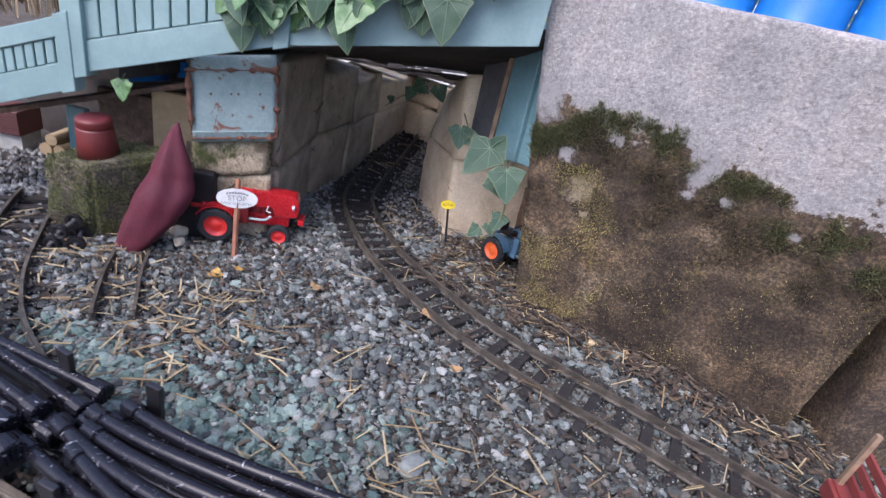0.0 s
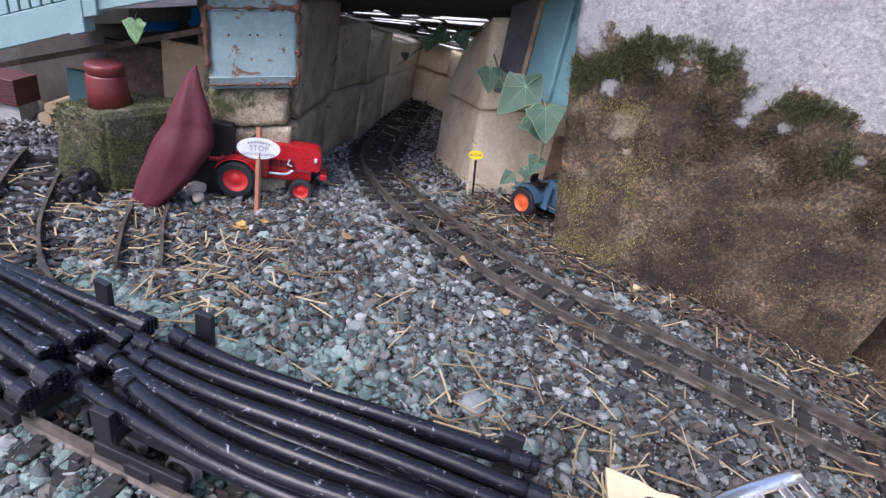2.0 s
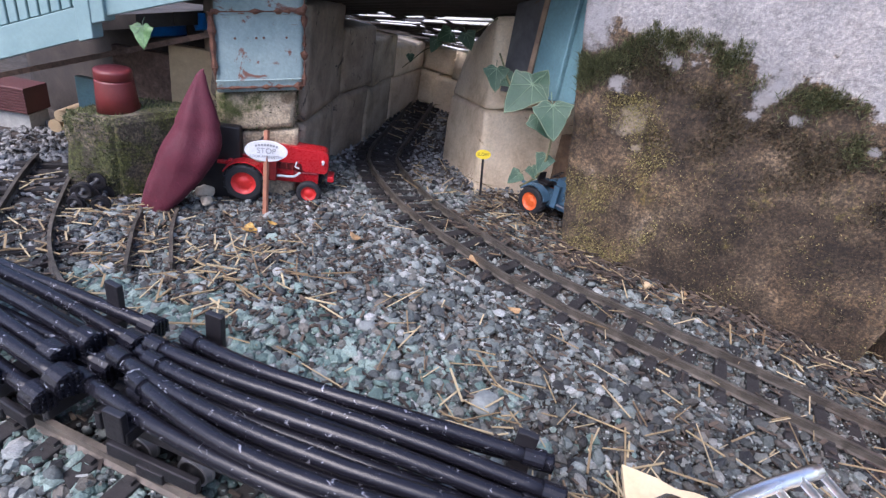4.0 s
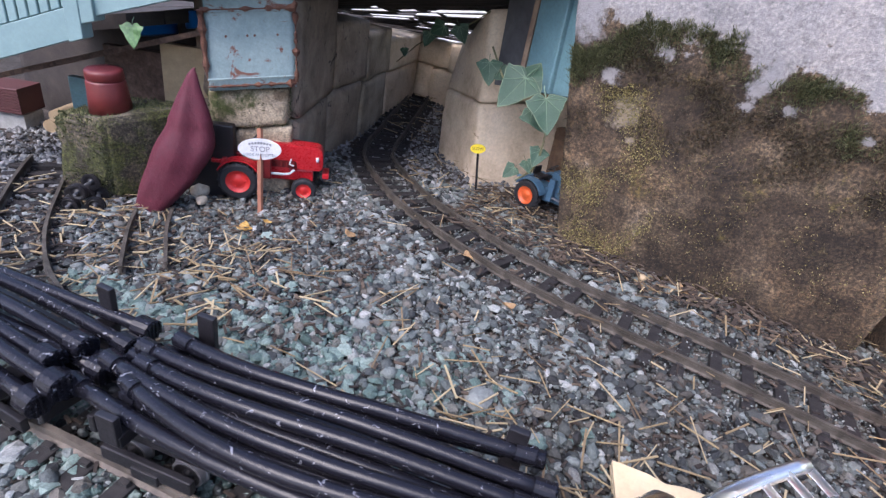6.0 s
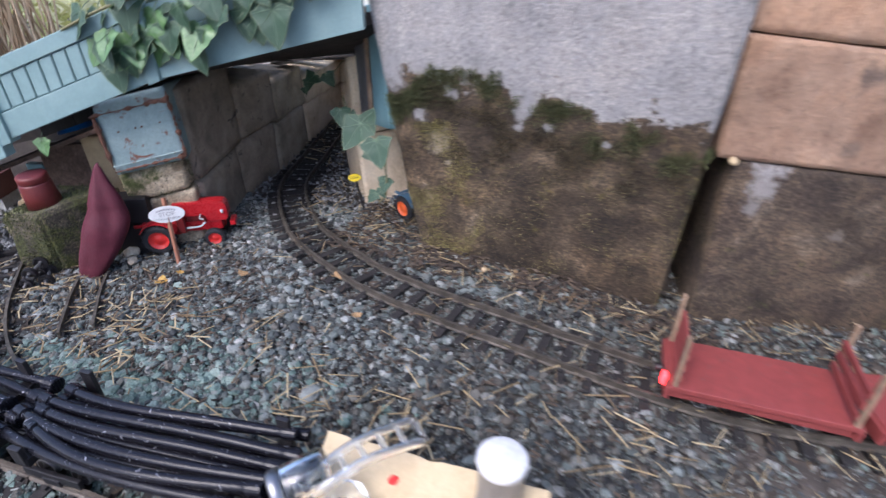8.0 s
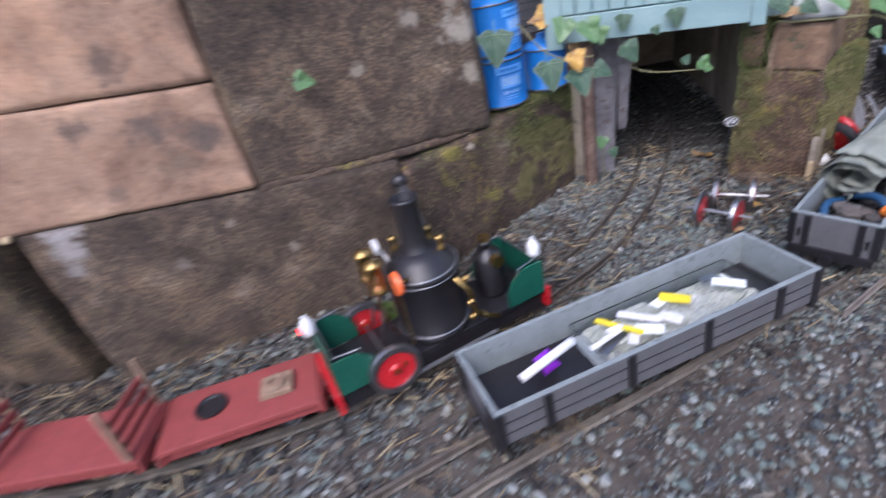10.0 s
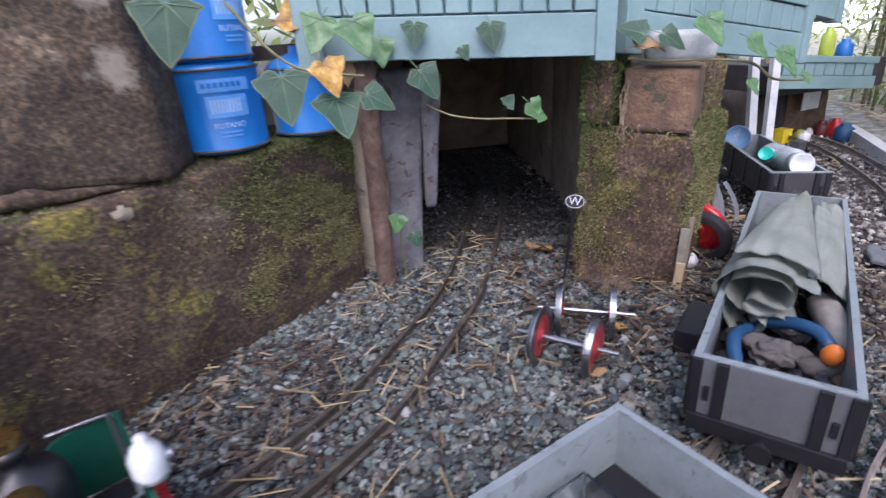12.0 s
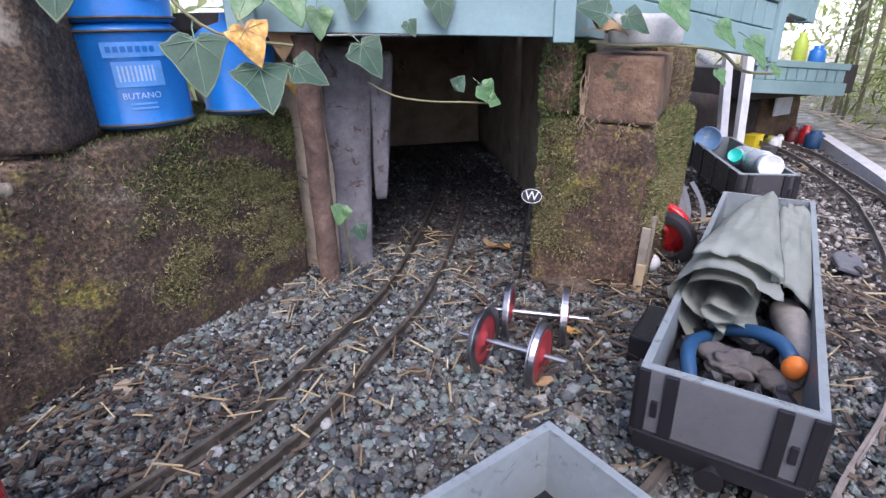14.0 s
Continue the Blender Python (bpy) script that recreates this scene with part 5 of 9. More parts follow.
def cloth_cone():
    """A limp burgundy cloth hanging to a point, wider at its middle and gathered at the foot."""
    e = thing("cloth_cone", "burgundy cloth cone leaning against the pier", "cloth cone")
    rows = ((0.1415, 0.0105, 0.876, 0.0016), (0.138, 0.009, 0.8745, 0.0050), (0.116, 0.007, 0.872, 0.0136), (0.095, 0.006, 0.8705, 0.0215), (0.0735, 0.004, 0.8685, 0.0285), (0.0545, 0.000, 0.863, 0.0305), (0.0315, -0.0065, 0.854, 0.0280),
            (0.0115, -0.013, 0.8445, 0.0235), (-0.009, -0.020, 0.835, 0.0172), (-0.0255, -0.027, 0.826, 0.0115))
    line = spline([(x, y, z) for z, x, y, w in rows], 0.004)
    wide = spline([(w, 0, z) for z, x, y, w in rows], 0.004)
    right, near = Vector((0.872, 0.490, 0)), Vector((0.490, -0.872, 0))
    bm = bmesh.new()
    rings = []
    k = 40
    for i, p in enumerate(line):
        u = i / (len(line) - 1)
        w = wide[min(int(u * (len(wide) - 1)), len(wide) - 1)].x
        ring = []
        for q in range(k):
            a = 2 * pi * q / k
            sag = 0.16 * sin(3 * a + 1.2 + 2.0 * u) * smooth(u * 3) + 0.10 * noise.noise((cos(a) * 1.6, sin(a) * 1.6, u * 5))
            ridge = 0.30 * max(0, 1 - abs(((a - 4.3 - 0.7 * u + pi) % (2 * pi)) - pi) / 0.5) * smooth(u * 4) * (1 - 0.5 * u)
            ring.append(bm.verts.new(p + right * w * cos(a) * (1 + 0.06 * sag) + near * -w * 0.62 * sin(a) * (1 + sag + ridge)))
        rings.append(ring)
    for lo, hi in zip(rings, rings[1:]):
        for q in range(k):
            bm.faces.new((lo[q], hi[q], hi[(q + 1) % k], lo[(q + 1) % k]))
    bm.faces.new(rings[0])
    bmesh.ops.recalc_face_normals(bm, faces=bm.faces[:])
    part("cover", bm, M_cone, e, "", True)
    bm = bmesh.new()
    c = line[-1]
    sweep(bm, [c + right * 0.0116 * cos(u) + near * 0.0073 * sin(u) for u in [2 * pi * q / 24 for q in range(24)]], 0.0012, 6, True)
    part("hem", bm, M_cone, e)

cloth_cone()


M_slate_grey = surface("grey_green_stone", [(0.3, (0.13, 0.145, 0.14)), (0.55, (0.20, 0.22, 0.21)), (0.8, (0.28, 0.30, 0.285))], 120, 500, 0.85, bump=0.5)


def pebble(x, y, z, s, material, label, name="pebble", seed=0):
    bm = bmesh.new()
    bmesh.ops.create_icosphere(bm, subdivisions=3, radius=1)
    for v in bm.verts:
        v.co *= 1 + 0.28 * noise.noise(v.co * 1.3 + Vector((seed, 0, 0)))
        v.co = Vector((v.co.x * s[0], v.co.y * s[1], v.co.z * s[2]))
    ob = part(name, bm, material, None, "", True)
    ob.matrix_basis = turned(x, y, z, seed)
    return tagged(ob, label, "stone", "single stones")


pebble(-0.012, 0.888, -0.006, (0.011, 0.008, 0.008), M_beige, "pale cream stone beside the tractor wheel", seed=1.0)
pebble(0.006, 0.876, -0.008, (0.008, 0.006, 0.006), M_beige, "pale cream stone beside the tractor wheel", seed=2.0)
pebble(0.412, 0.776, 0.016, (0.010, 0.012, 0.006), M_slate_grey, "flat grey stone among the gravel", seed=3.0)
pebble(0.30, 0.79, 0.015, (0.008, 0.006, 0.004), M_slate_grey, "pale grey stone among the gravel", seed=4.0)
pebble(1.19, 1.30, 0.000, (0.010, 0.007, 0.003), M_grey_stone, "flat grey stone near the mossy wall", seed=5.0)
pebble(1.535, 1.378, 0.001, (0.024, 0.015, 0.005), M_wall2, "flat brown stone before the pier", seed=6.0)
pebble(1.478, 1.236, 0.002, (0.008, 0.005, 0.003), M_slate_grey, "angular pale stone on the gravel", seed=7.0)
bm = bmesh.new()
plate(bm, [(-0.027, -0.012), (-0.006, -0.018), (0.024, -0.013), (0.029, 0.006), (0.010, 0.017), (-0.022, 0.013)], turned(1.802, 1.356, height(1.802, 1.356) + 0.004, 0.85) @ Matrix.Rotation(0.08, 4, "X") @ Matrix.Diagonal((0.90, 0.72, 1, 1)), 0.005)
bmesh.ops.bevel(bm, geom=bm.edges[:], offset=0.0012, segments=1, affect="EDGES")
tagged(part("slate_piece", bm, paint("blue_grey_slate", (0.115, 0.115, 0.125), 0.55, bump=0.5, wear=(0.13, 0.128, 0.13), wear_at=0.55)), "flat blue-grey slate piece on the bank", "slate", "single stones")


def toy_hut():
    e = thing("toy_hut", "small red corrugated hut in the shade under the deck", "toy hut")
    x, y, z = -0.632, 0.975, -0.124
    bm = bmesh.new()
    box(bm, (0, 0, 0.02), (0.09, 0.05, 0.04), 0.001)
    part("base", bm, M_concrete, e)
    bm = bmesh.new()
    for i in range(9):
        rod(bm, (-0.05, -0.032, 0.046 + 0.005 * i), (0.05, -0.032, 0.046 + 0.005 * i), 0.0028, seg=6)
    box(bm, (0, 0, 0.065), (0.095, 0.058, 0.045))
    part("cladding", bm, paint("old_dark_red_tin", (0.085, 0.028, 0.028), 0.6), e)
    e.matrix_basis = turned(x, y, z, 0.5)


toy_hut()
bm = bmesh.new()
for i, (dx, dz, r) in enumerate(((0.0, 0.011, 0.0115), (0.024, 0.012, 0.0105), (0.012, 0.031, 0.0105))):
    bm = bmesh.new()
    rod(bm, (dx, 0, dz), (dx + 0.004, 0.09, dz), r, r * 0.96, 18)
    ob = part("cut_log", bm, [M_cream_wood], None, "")
    ob.matrix_basis = turned(-0.522, 0.985, -0.100, 0.55)
    tagged(ob, "small cut log with a pale end", "log", "stack of cut logs")
for i, (x, y, w, h, mt, lab, hd) in enumerate(((-0.41, 0.99, 0.034, 0.12, M_teal_dark, "teal board in the shade under the deck", 0.35), (-0.105, 0.955, 0.058, 0.155, M_cream_wood, "yellowish board in the shade under the deck", 0.5),
                                           (-0.165, 0.930, 0.075, 0.14, M_bark, "dark board in the shade under the deck", 0.5),
                                           (-0.47, 1.02, 0.03, 0.10, M_wood, "brown board in the shade under the deck", 0.4))):
    bm = bmesh.new()
    box(bm, (0, 0, h / 2 - 0.016), (w, 0.012, h), 0.0015)
    ob = part("board", bm, mt)
    ob.matrix_basis = turned(x, y, height(x, y) + 0.014, hd)
    tagged(ob, lab, "board", "boards under the deck")
# back wall in near-black: the deck's shade is put into its colour
stone("wall_50", [(-0.75, 1.06, -0.16), (-0.10, 1.10, -0.16), (-0.10, 1.2, -0.16), (-0.75, 1.2, -0.16)], [(-0.75, 1.06, 0.04), (-0.10, 1.10, 0.17), (-0.10, 1.2, 0.17), (-0.75, 1.2, 0.04)], M_dark_wood_shade, "wall behind the deck with the shade painted in dark", n=(30, 4, 10), amp=0.006, seed=90)
deck("roof_5", [(-0.50, 0.72, 0.055), (-0.09, 0.875, 0.16), (-0.10, 1.20, 0.178), (-0.55, 1.20, 0.115)], 7, "dark boards under the left of the deck", 0.06)

# a thin shelf board under the deck with the rims of blue tubs on it
bm = bmesh.new()
sweep(bm, [(-0.34, 0.83, 0.050), (-0.055, 0.968, 0.166)], 1, profile=[(-0.006, -0.003), (0.03, -0.003), (0.03, 0.003), (-0.006, 0.003)])
tagged(part("shelf_board", bm, M_bark), "thin weathered shelf board slung under the deck", "shelf board")
for x, y, z, r, h in ((-0.142, 0.945, 0.141, 0.026, 0.022), (-0.094, 0.962, 0.158, 0.011, 0.018)):
    bm = bmesh.new()
    lathe(bm, [(0, 0), (r * 0.92, 0), (r, h * 0.9), (r * 1.05, h * 0.92), (r * 1.05, h), (r * 0.96, h), (r * 0.88, h * 0.2), (0, h * 0.2)], 28)
    ob = part("plastic_tub", bm, M_can, None, "", True)
    ob.matrix_basis = turned(x, y, z, 0) @ Matrix.Rotation(-0.28, 4, "Y")
    tagged(ob, "bright blue plastic tub on the shelf board", "tub", "blue tubs on the shelf")
# ---- rolling stock ----
def open_wagon(m, L, W, rim_z, body, iron, label, floor_z=0.022, inside=None, r=0.0105, buffer=True):
    """An open wagon; x along, rail level at 0."""
    e = thing("open_wagon", label, "wagon", "wagons on the near line")
    H = rim_z - floor_z
    t = 0.003
    bm = bmesh.new()
    box(bm, (0, 0, floor_z), (L - 0.004, W - 0.004, 0.004), 0.0005)
    part("floor", bm, iron, e)
    for s in (-1, 1):
        side = None
        bm = bmesh.new()
        box(bm, (0, s * (W / 2 - t / 2), floor_z + H / 2), (L, t, H), 0.0007)
        side = part("side", bm, body, e)
        bm = bmesh.new()
        for k in range(1, 3):
            box(bm, (0, s * (W / 2 + 0.0002), floor_z + H * k / 3), (L * 0.995, 0.0006, 0.0008))
        part("plank_joints", bm, iron, side)
        for k in (-0.36, -0.12, 0.12, 0.36):
            bm = bmesh.new()
            box(bm, (k * L, s * (W / 2 + 0.0008), floor_z + H / 2), (0.007, 0.0022, H * 0.98), 0.0004)
            part("strap", bm, iron, side)
        end = None
        bm = bmesh.new()
        box(bm, (s * (L / 2 - t / 2), 0, floor_z + H / 2), (t, W - 2 * t - 0.0006, H), 0.0007)
        end = part("end", bm, body, e)
        for k in (-0.30, 0.30):
            bm = bmesh.new()
            box(bm, (s * (L / 2 + 0.0008), k * W, floor_z + H / 2), (0.0024, 0.0058, H * 0.98), 0.0004)
            part("strap", bm, iron, end)
        for k in (-0.465, 0.465):
            bm = bmesh.new()
            box(bm, (s * (L / 2 + 0.0006), k * W, floor_z + H / 2), (0.0020, W * 0.07, H * 0.99), 0.0004)
            part("corner_iron", bm, iron, end)
        for k in (-0.385, 0.385):
            bm = bmesh.new()
            box(bm, (s * (L / 2 + 0.0008), k * W, floor_z + H * 0.42), (0.0016, 0.0030, 0.009), 0.0004)
            part("slot", bm, iron, end)
        bm = bmesh.new()
        box(bm, (s * (L / 2 + 0.0004), 0, floor_z - 0.004), (0.005, W * 0.98, 0.010), 0.0006)
        part("headstock", bm, iron, e)
        bm = bmesh.new()
        box(bm, (0, s * W * 0.30, floor_z - 0.005), (L * 0.94, 0.004, 0.009), 0.0005)
        part("solebar", bm, iron, e)
        if buffer:
            bm = bmesh.new()
            rod(bm, (s * L / 2, 0, floor_z - 0.006), (s * (L / 2 + 0.010), 0, floor_z - 0.006), 0.0025)
            rod(bm, (s * (L / 2 + 0.009), 0, floor_z - 0.006), (s * (L / 2 + 0.011), 0, floor_z - 0.006), 0.006, seg=16)
            part("buffer", bm, iron, e)
        for k in (-1, 1):
            bm = bmesh.new()
            box(bm, (k * (L / 2 - 0.003), s * (W / 2 + 0.0003), floor_z + H / 2), (0.007, 0.003, H * 1.0), 0.0004)
            part("corner_iron", bm, iron, e)
        wheelset(e, Matrix.Translation((s * L * 0.26, 0, r)), r, 0.040, M_dull, M_black, M_dull, axle_len=0.056)
    if inside:
        for s in (-1, 1):
            for c, d, rc, rd in (((0, s * (W / 2 - t - 0.0005)), (L - 2 * t, 0.0008), (0, s * (W / 2 - t / 2)), (L, t)), ((s * (L / 2 - t - 0.0005), 0), (0.0008, W - 2 * t - 0.002), (s * (L / 2 - t / 2), 0), (t, W - 2 * t))):
                bm = bmesh.new()
                box(bm, (*c, floor_z + H / 2 + 0.001), (*d, H))
                part("inner_lining", bm, inside, e)
                bm = bmesh.new()
                box(bm, (*rc, rim_z + 0.0003), (*rd, 0.0008))
                part("rim", bm, inside, e)
    e.matrix_basis = m
    return e


def between(a, b, z):
    a, b = Vector((*a, 0)), Vector((*b, 0))
    c = (a + b) / 2
    return turned(c.x, c.y, z, atan2(b.y - a.y, b.x - a.x)), (b - a).length


RAIL_Z = 0.0075
m1, L1 = between((1.507, 1.146), (1.730, 1.388), RAIL_Z)
open_wagon(m1, L1, 0.073, 0.058, M_grey_w, M_black, "grey open wagon with black strapping, holding canvas and tools", inside=M_grey_in)
m2, L2 = between((1.163, 0.974), (1.443, 1.110), RAIL_Z)
open_wagon(m2, L2, 0.080, 0.056, M_grey_w, M_black, "grey open wagon holding a clear plastic tray", inside=M_grey_in)
m3, L3 = between((1.795, 1.462), (1.874, 1.673), RAIL_Z)
open_wagon(m3, L3, 0.060, 0.056, paint("dark_plank_paint", (0.040, 0.036, 0.040), 0.6, wear=(0.075, 0.068, 0.068), wear_at=0.56), M_black, "dark plank-sided open wagon holding a milky plastic bottle", inside=M_grey_in)


# ---- what lies in the wagons ----
def canvas_roll():
    """A folded cloth bag along the wagon, its open mouth towards the front end."""
    e = thing("canvas_roll", "rolled grey-green canvas bag lying along the wagon", "canvas roll")
    along, right, o = Vector((0.677, 0.736, 0)), Vector((0.736, -0.677, 0)), Vector((1.5510, 1.2155, 0.0655))
    # the mouth's folds, outer lip first, in millimetres right and up
    fold = [(29, 9), (19, 11), (11, 17), (-1, 19), (-11, 17), (-18, 11), (-24, 3), (-21, -6), (-17, -11), (-12, -19), (-3, -26), (2, -19), (8, -13), (0, -9), (-11, -7), (-17, 0), (-14, 9), (-4, 13), (10, 12), (17, 6), (16, -1), (9, -3), (-3, -1), (-6, -5), (2, -8), (14, -8), (22, -10)]
    line = spline([(a * 0.00108, 0, b * 0.00122) for a, b in fold], 0.0016)
    rows = []
    bm = bmesh.new()
    for j in range(17):
        v = j / 16
        row = []
        for i, p in enumerate(line):
            k = 1 - 0.22 * v
            fray = (0.0022 * noise.noise((i * 0.25, 2.5, 1)) + 0.004 * noise.noise((i * 0.06, 7.5, 1))) * (1 - v)
            w = 0.0022 * noise.noise((i * 0.07, j * 0.22, 5)) + 0.0007 * noise.noise((i * 0.3, j * 0.7, 9))
            row.append(bm.verts.new(o + right * (p[0] * k + w) + along * (v * 0.095 + fray) + Vector((0, 0, p[2] * k - 0.004 * v + w))))
        rows.append(row)
    for a, b in zip(rows, rows[1:]):
        for i in range(len(line) - 1):
            bm.faces.new((a[i], a[i + 1], b[i + 1], b[i]))
    bmesh.ops.solidify(bm, geom=bm.faces[:], thickness=0.0011)
    part("roll", bm, M_canvas, e, "", True)
    for name, q, arch, seed in (("top_flap", ((1.547, 1.238, 0.0905), (1.587, 1.209, 0.0835), (1.698, 1.344, 0.086), (1.626, 1.308, 0.082)), 0.0050, 3),
                                ("side_panel", ((1.584, 1.216, 0.078), (1.610, 1.205, 0.058), (1.697, 1.300, 0.064), (1.688, 1.328, 0.079)), 0.0045, 8),
                                ("under_fold", ((1.600, 1.222, 0.070), (1.614, 1.212, 0.061), (1.716, 1.322, 0.066), (1.706, 1.340, 0.078)), 0.0040, 12)):
        q = [Vector(p) for p in q]
        bm = bmesh.new()
        n = 26
        grid = []
        for v in range(n + 1):
            row = []
            for u in range(n + 1):
                s, t = u / n, v / n
                p = q[0].lerp(q[1], s).lerp(q[3].lerp(q[2], s), t)
                w = noise.noise((s * 2.2 + seed, t * 1.8, 1)) * 0.0035 + noise.noise((s * 7 + seed, t * 5, 4)) * 0.0012
                edge = 0.003 * noise.noise((t * 4, s * 4, seed)) + 0.0008 * noise.noise((t * 22, s * 22, seed))
                hem = -0.004 * smooth((s - 0.86) / 0.14) - 0.002 * smooth((0.10 - t) / 0.10)
                row.append(bm.verts.new(p + Vector((edge, edge * 0.7, arch * sin(pi * s) + w + hem))))
            grid.append(row)
        for v in range(n):
            for u in range(n):
                bm.faces.new((grid[v][u], grid[v][u + 1], grid[v + 1][u + 1], grid[v + 1][u]))
        bmesh.ops.solidify(bm, geom=bm.faces[:], thickness=0.0012)
        part(name, bm, M_canvas, e, "", True)


canvas_roll()


def pliers():
    e = thing("pliers", "pliers with blue grips and an orange tip lying in the wagon", "pliers")
    bm = bmesh.new()
    sweep(bm, spline([(1.517, 1.182, 0.043), (1.524, 1.196, 0.049), (1.533, 1.206, 0.049), (1.545, 1.214, 0.045), (1.556, 1.222, 0.040)], 0.003), [0.0032, 0.0037] + [0.0040] * 40, 14)
    part("grip", bm, M_tool_blue, e, "", True)
    bm = bmesh.new()
    sweep(bm, spline([(1.564, 1.226, 0.042), (1.566, 1.211, 0.050), (1.569, 1.198, 0.055), (1.571, 1.186, 0.0555), (1.570, 1.177, 0.052)], 0.003), 0.0040, 14)
    part("grip", bm, M_tool_blue, e, "", True)
    bm = bmesh.new()
    bmesh.ops.create_uvsphere(bm, u_segments=18, v_segments=12, radius=0.0052, matrix=Matrix.Translation((1.5685, 1.1735, 0.0495)) @ Matrix.Rotation(0.5, 4, "X") @ Matrix.Diagonal((0.95, 1.15, 1.45, 1)))
    part("tip", bm, M_tool_orange, e, "", True)
    bm = bmesh.new()
    box(bm, (1.568, 1.232, 0.046), (0.012, 0.022, 0.007), 0.002, Matrix.Rotation(-0.5, 4, "Z"))
    part("jaw", bm, M_dull, e)


pliers()


def glove():
    bm = bmesh.new()
    for dx, dy, dz, s in ((0, 0, 0, (0.014, 0.010, 0.009)), (0.012, 0.004, -0.003, (0.010, 0.007, 0.006)), (-0.009, 0.005, 0.002, (0.008, 0.006, 0.006)), (0.022, -0.002, -0.005, (0.010, 0.008, 0.006)), (0.002, -0.007, 0.001, (0.010, 0.005, 0.005))):
        bmesh.ops.create_icosphere(bm, subdivisions=4, radius=1, matrix=Matrix.Translation((dx, dy, dz)) @ Matrix.Diagonal((*s, 1)))
    for v in bm.verts:
        crease = abs(noise.noise(v.co * 110 + Vector((0, 0, 3))))
        v.co += v.co.normalized() * (0.0022 * noise.noise(v.co * 160) - 0.0028 * max(0.0, 0.22 - crease) / 0.22)
    ob = part("glove", bm, M_glove, None, "", True)
    ob.matrix_basis = turned(1.547, 1.190, 0.044, -0.55)
    tagged(ob, "crumpled grey leather glove in the wagon", "glove")
    bm = bmesh.new()
    pts = spline([(1.574, 1.170, 0.040), (1.580, 1.178, 0.045), (1.589, 1.193, 0.0495), (1.598, 1.209, 0.052), (1.607, 1.224, 0.050)], 0.003)
    sweep(bm, pts, [0.0065 + 0.0040 * smooth(i / 5) - 0.002 * i / len(pts) for i in range(len(pts))], 20)
    for v in bm.verts:
        v.co += Vector((1, 0.3, 0.5)) * (0.0025 * noise.noise(v.co * 80) + 0.0010 * noise.noise(v.co * 260))
    tagged(part("glove_cuff", bm, M_cuff, None, "", True), "grey-brown cloth cuff beside the canvas roll", "glove")


glove()


def lumps(name, centre, span, count, r, material, label, heading, seed):
    """Loose lumps filling a wagon's floor, one heap."""
    rng = random.Random(seed)
    bm = bmesh.new()
    for _ in range(count):
        p = Vector((rng.uniform(-1, 1) * span[0], rng.uniform(-1, 1) * span[1], rng.uniform(0, span[2])))
        k = r * rng.uniform(0.6, 1.2)
        g = bmesh.ops.create_icosphere(bm, subdivisions=1, radius=k, matrix=Matrix.Translation(p) @ Matrix.Rotation(rng.uniform(0, 6), 4, "Y"))
        for v in g["verts"]:
            v.co += (v.co - p) * rng.uniform(-0.35, 0.35)
    ob = part(name, bm, material)
    ob.matrix_basis = turned(*centre, heading)
    return tagged(ob, label, "heap", kind="stuff")


h1 = atan2(0.211, 0.194)
lumps("coal", (1.6185, 1.267, 0.033), (0.145, 0.028, 0.006), 210, 0.0055, M_coal, "black coal on the wagon floor", h1, 4)
bm = bmesh.new()
box(bm, (0, 0, 0), (0.080, 0.013, 0.004), 0.0006)
ob = part("wood_offcut", bm, surface("brown_offcut_wood", [(0.3, (0.10, 0.065, 0.035)), (0.55, (0.17, 0.115, 0.065)), (0.8, (0.25, 0.18, 0.11))], 30, 400, 0.85, bump=0.4))
ob.matrix_basis = turned(1.577, 1.178, 0.038, h1) @ Matrix.Rotation(-0.08, 4, "Y")
tagged(ob, "brown wooden offcut lying in the wagon", "offcut")


M_bag = surface("pale_plastic_film", [(0.3, (0.42, 0.45, 0.36)), (0.5, (0.55, 0.58, 0.52)), (0.75, (0.66, 0.68, 0.66))], 60, 300, 0.25, bump=0.3)


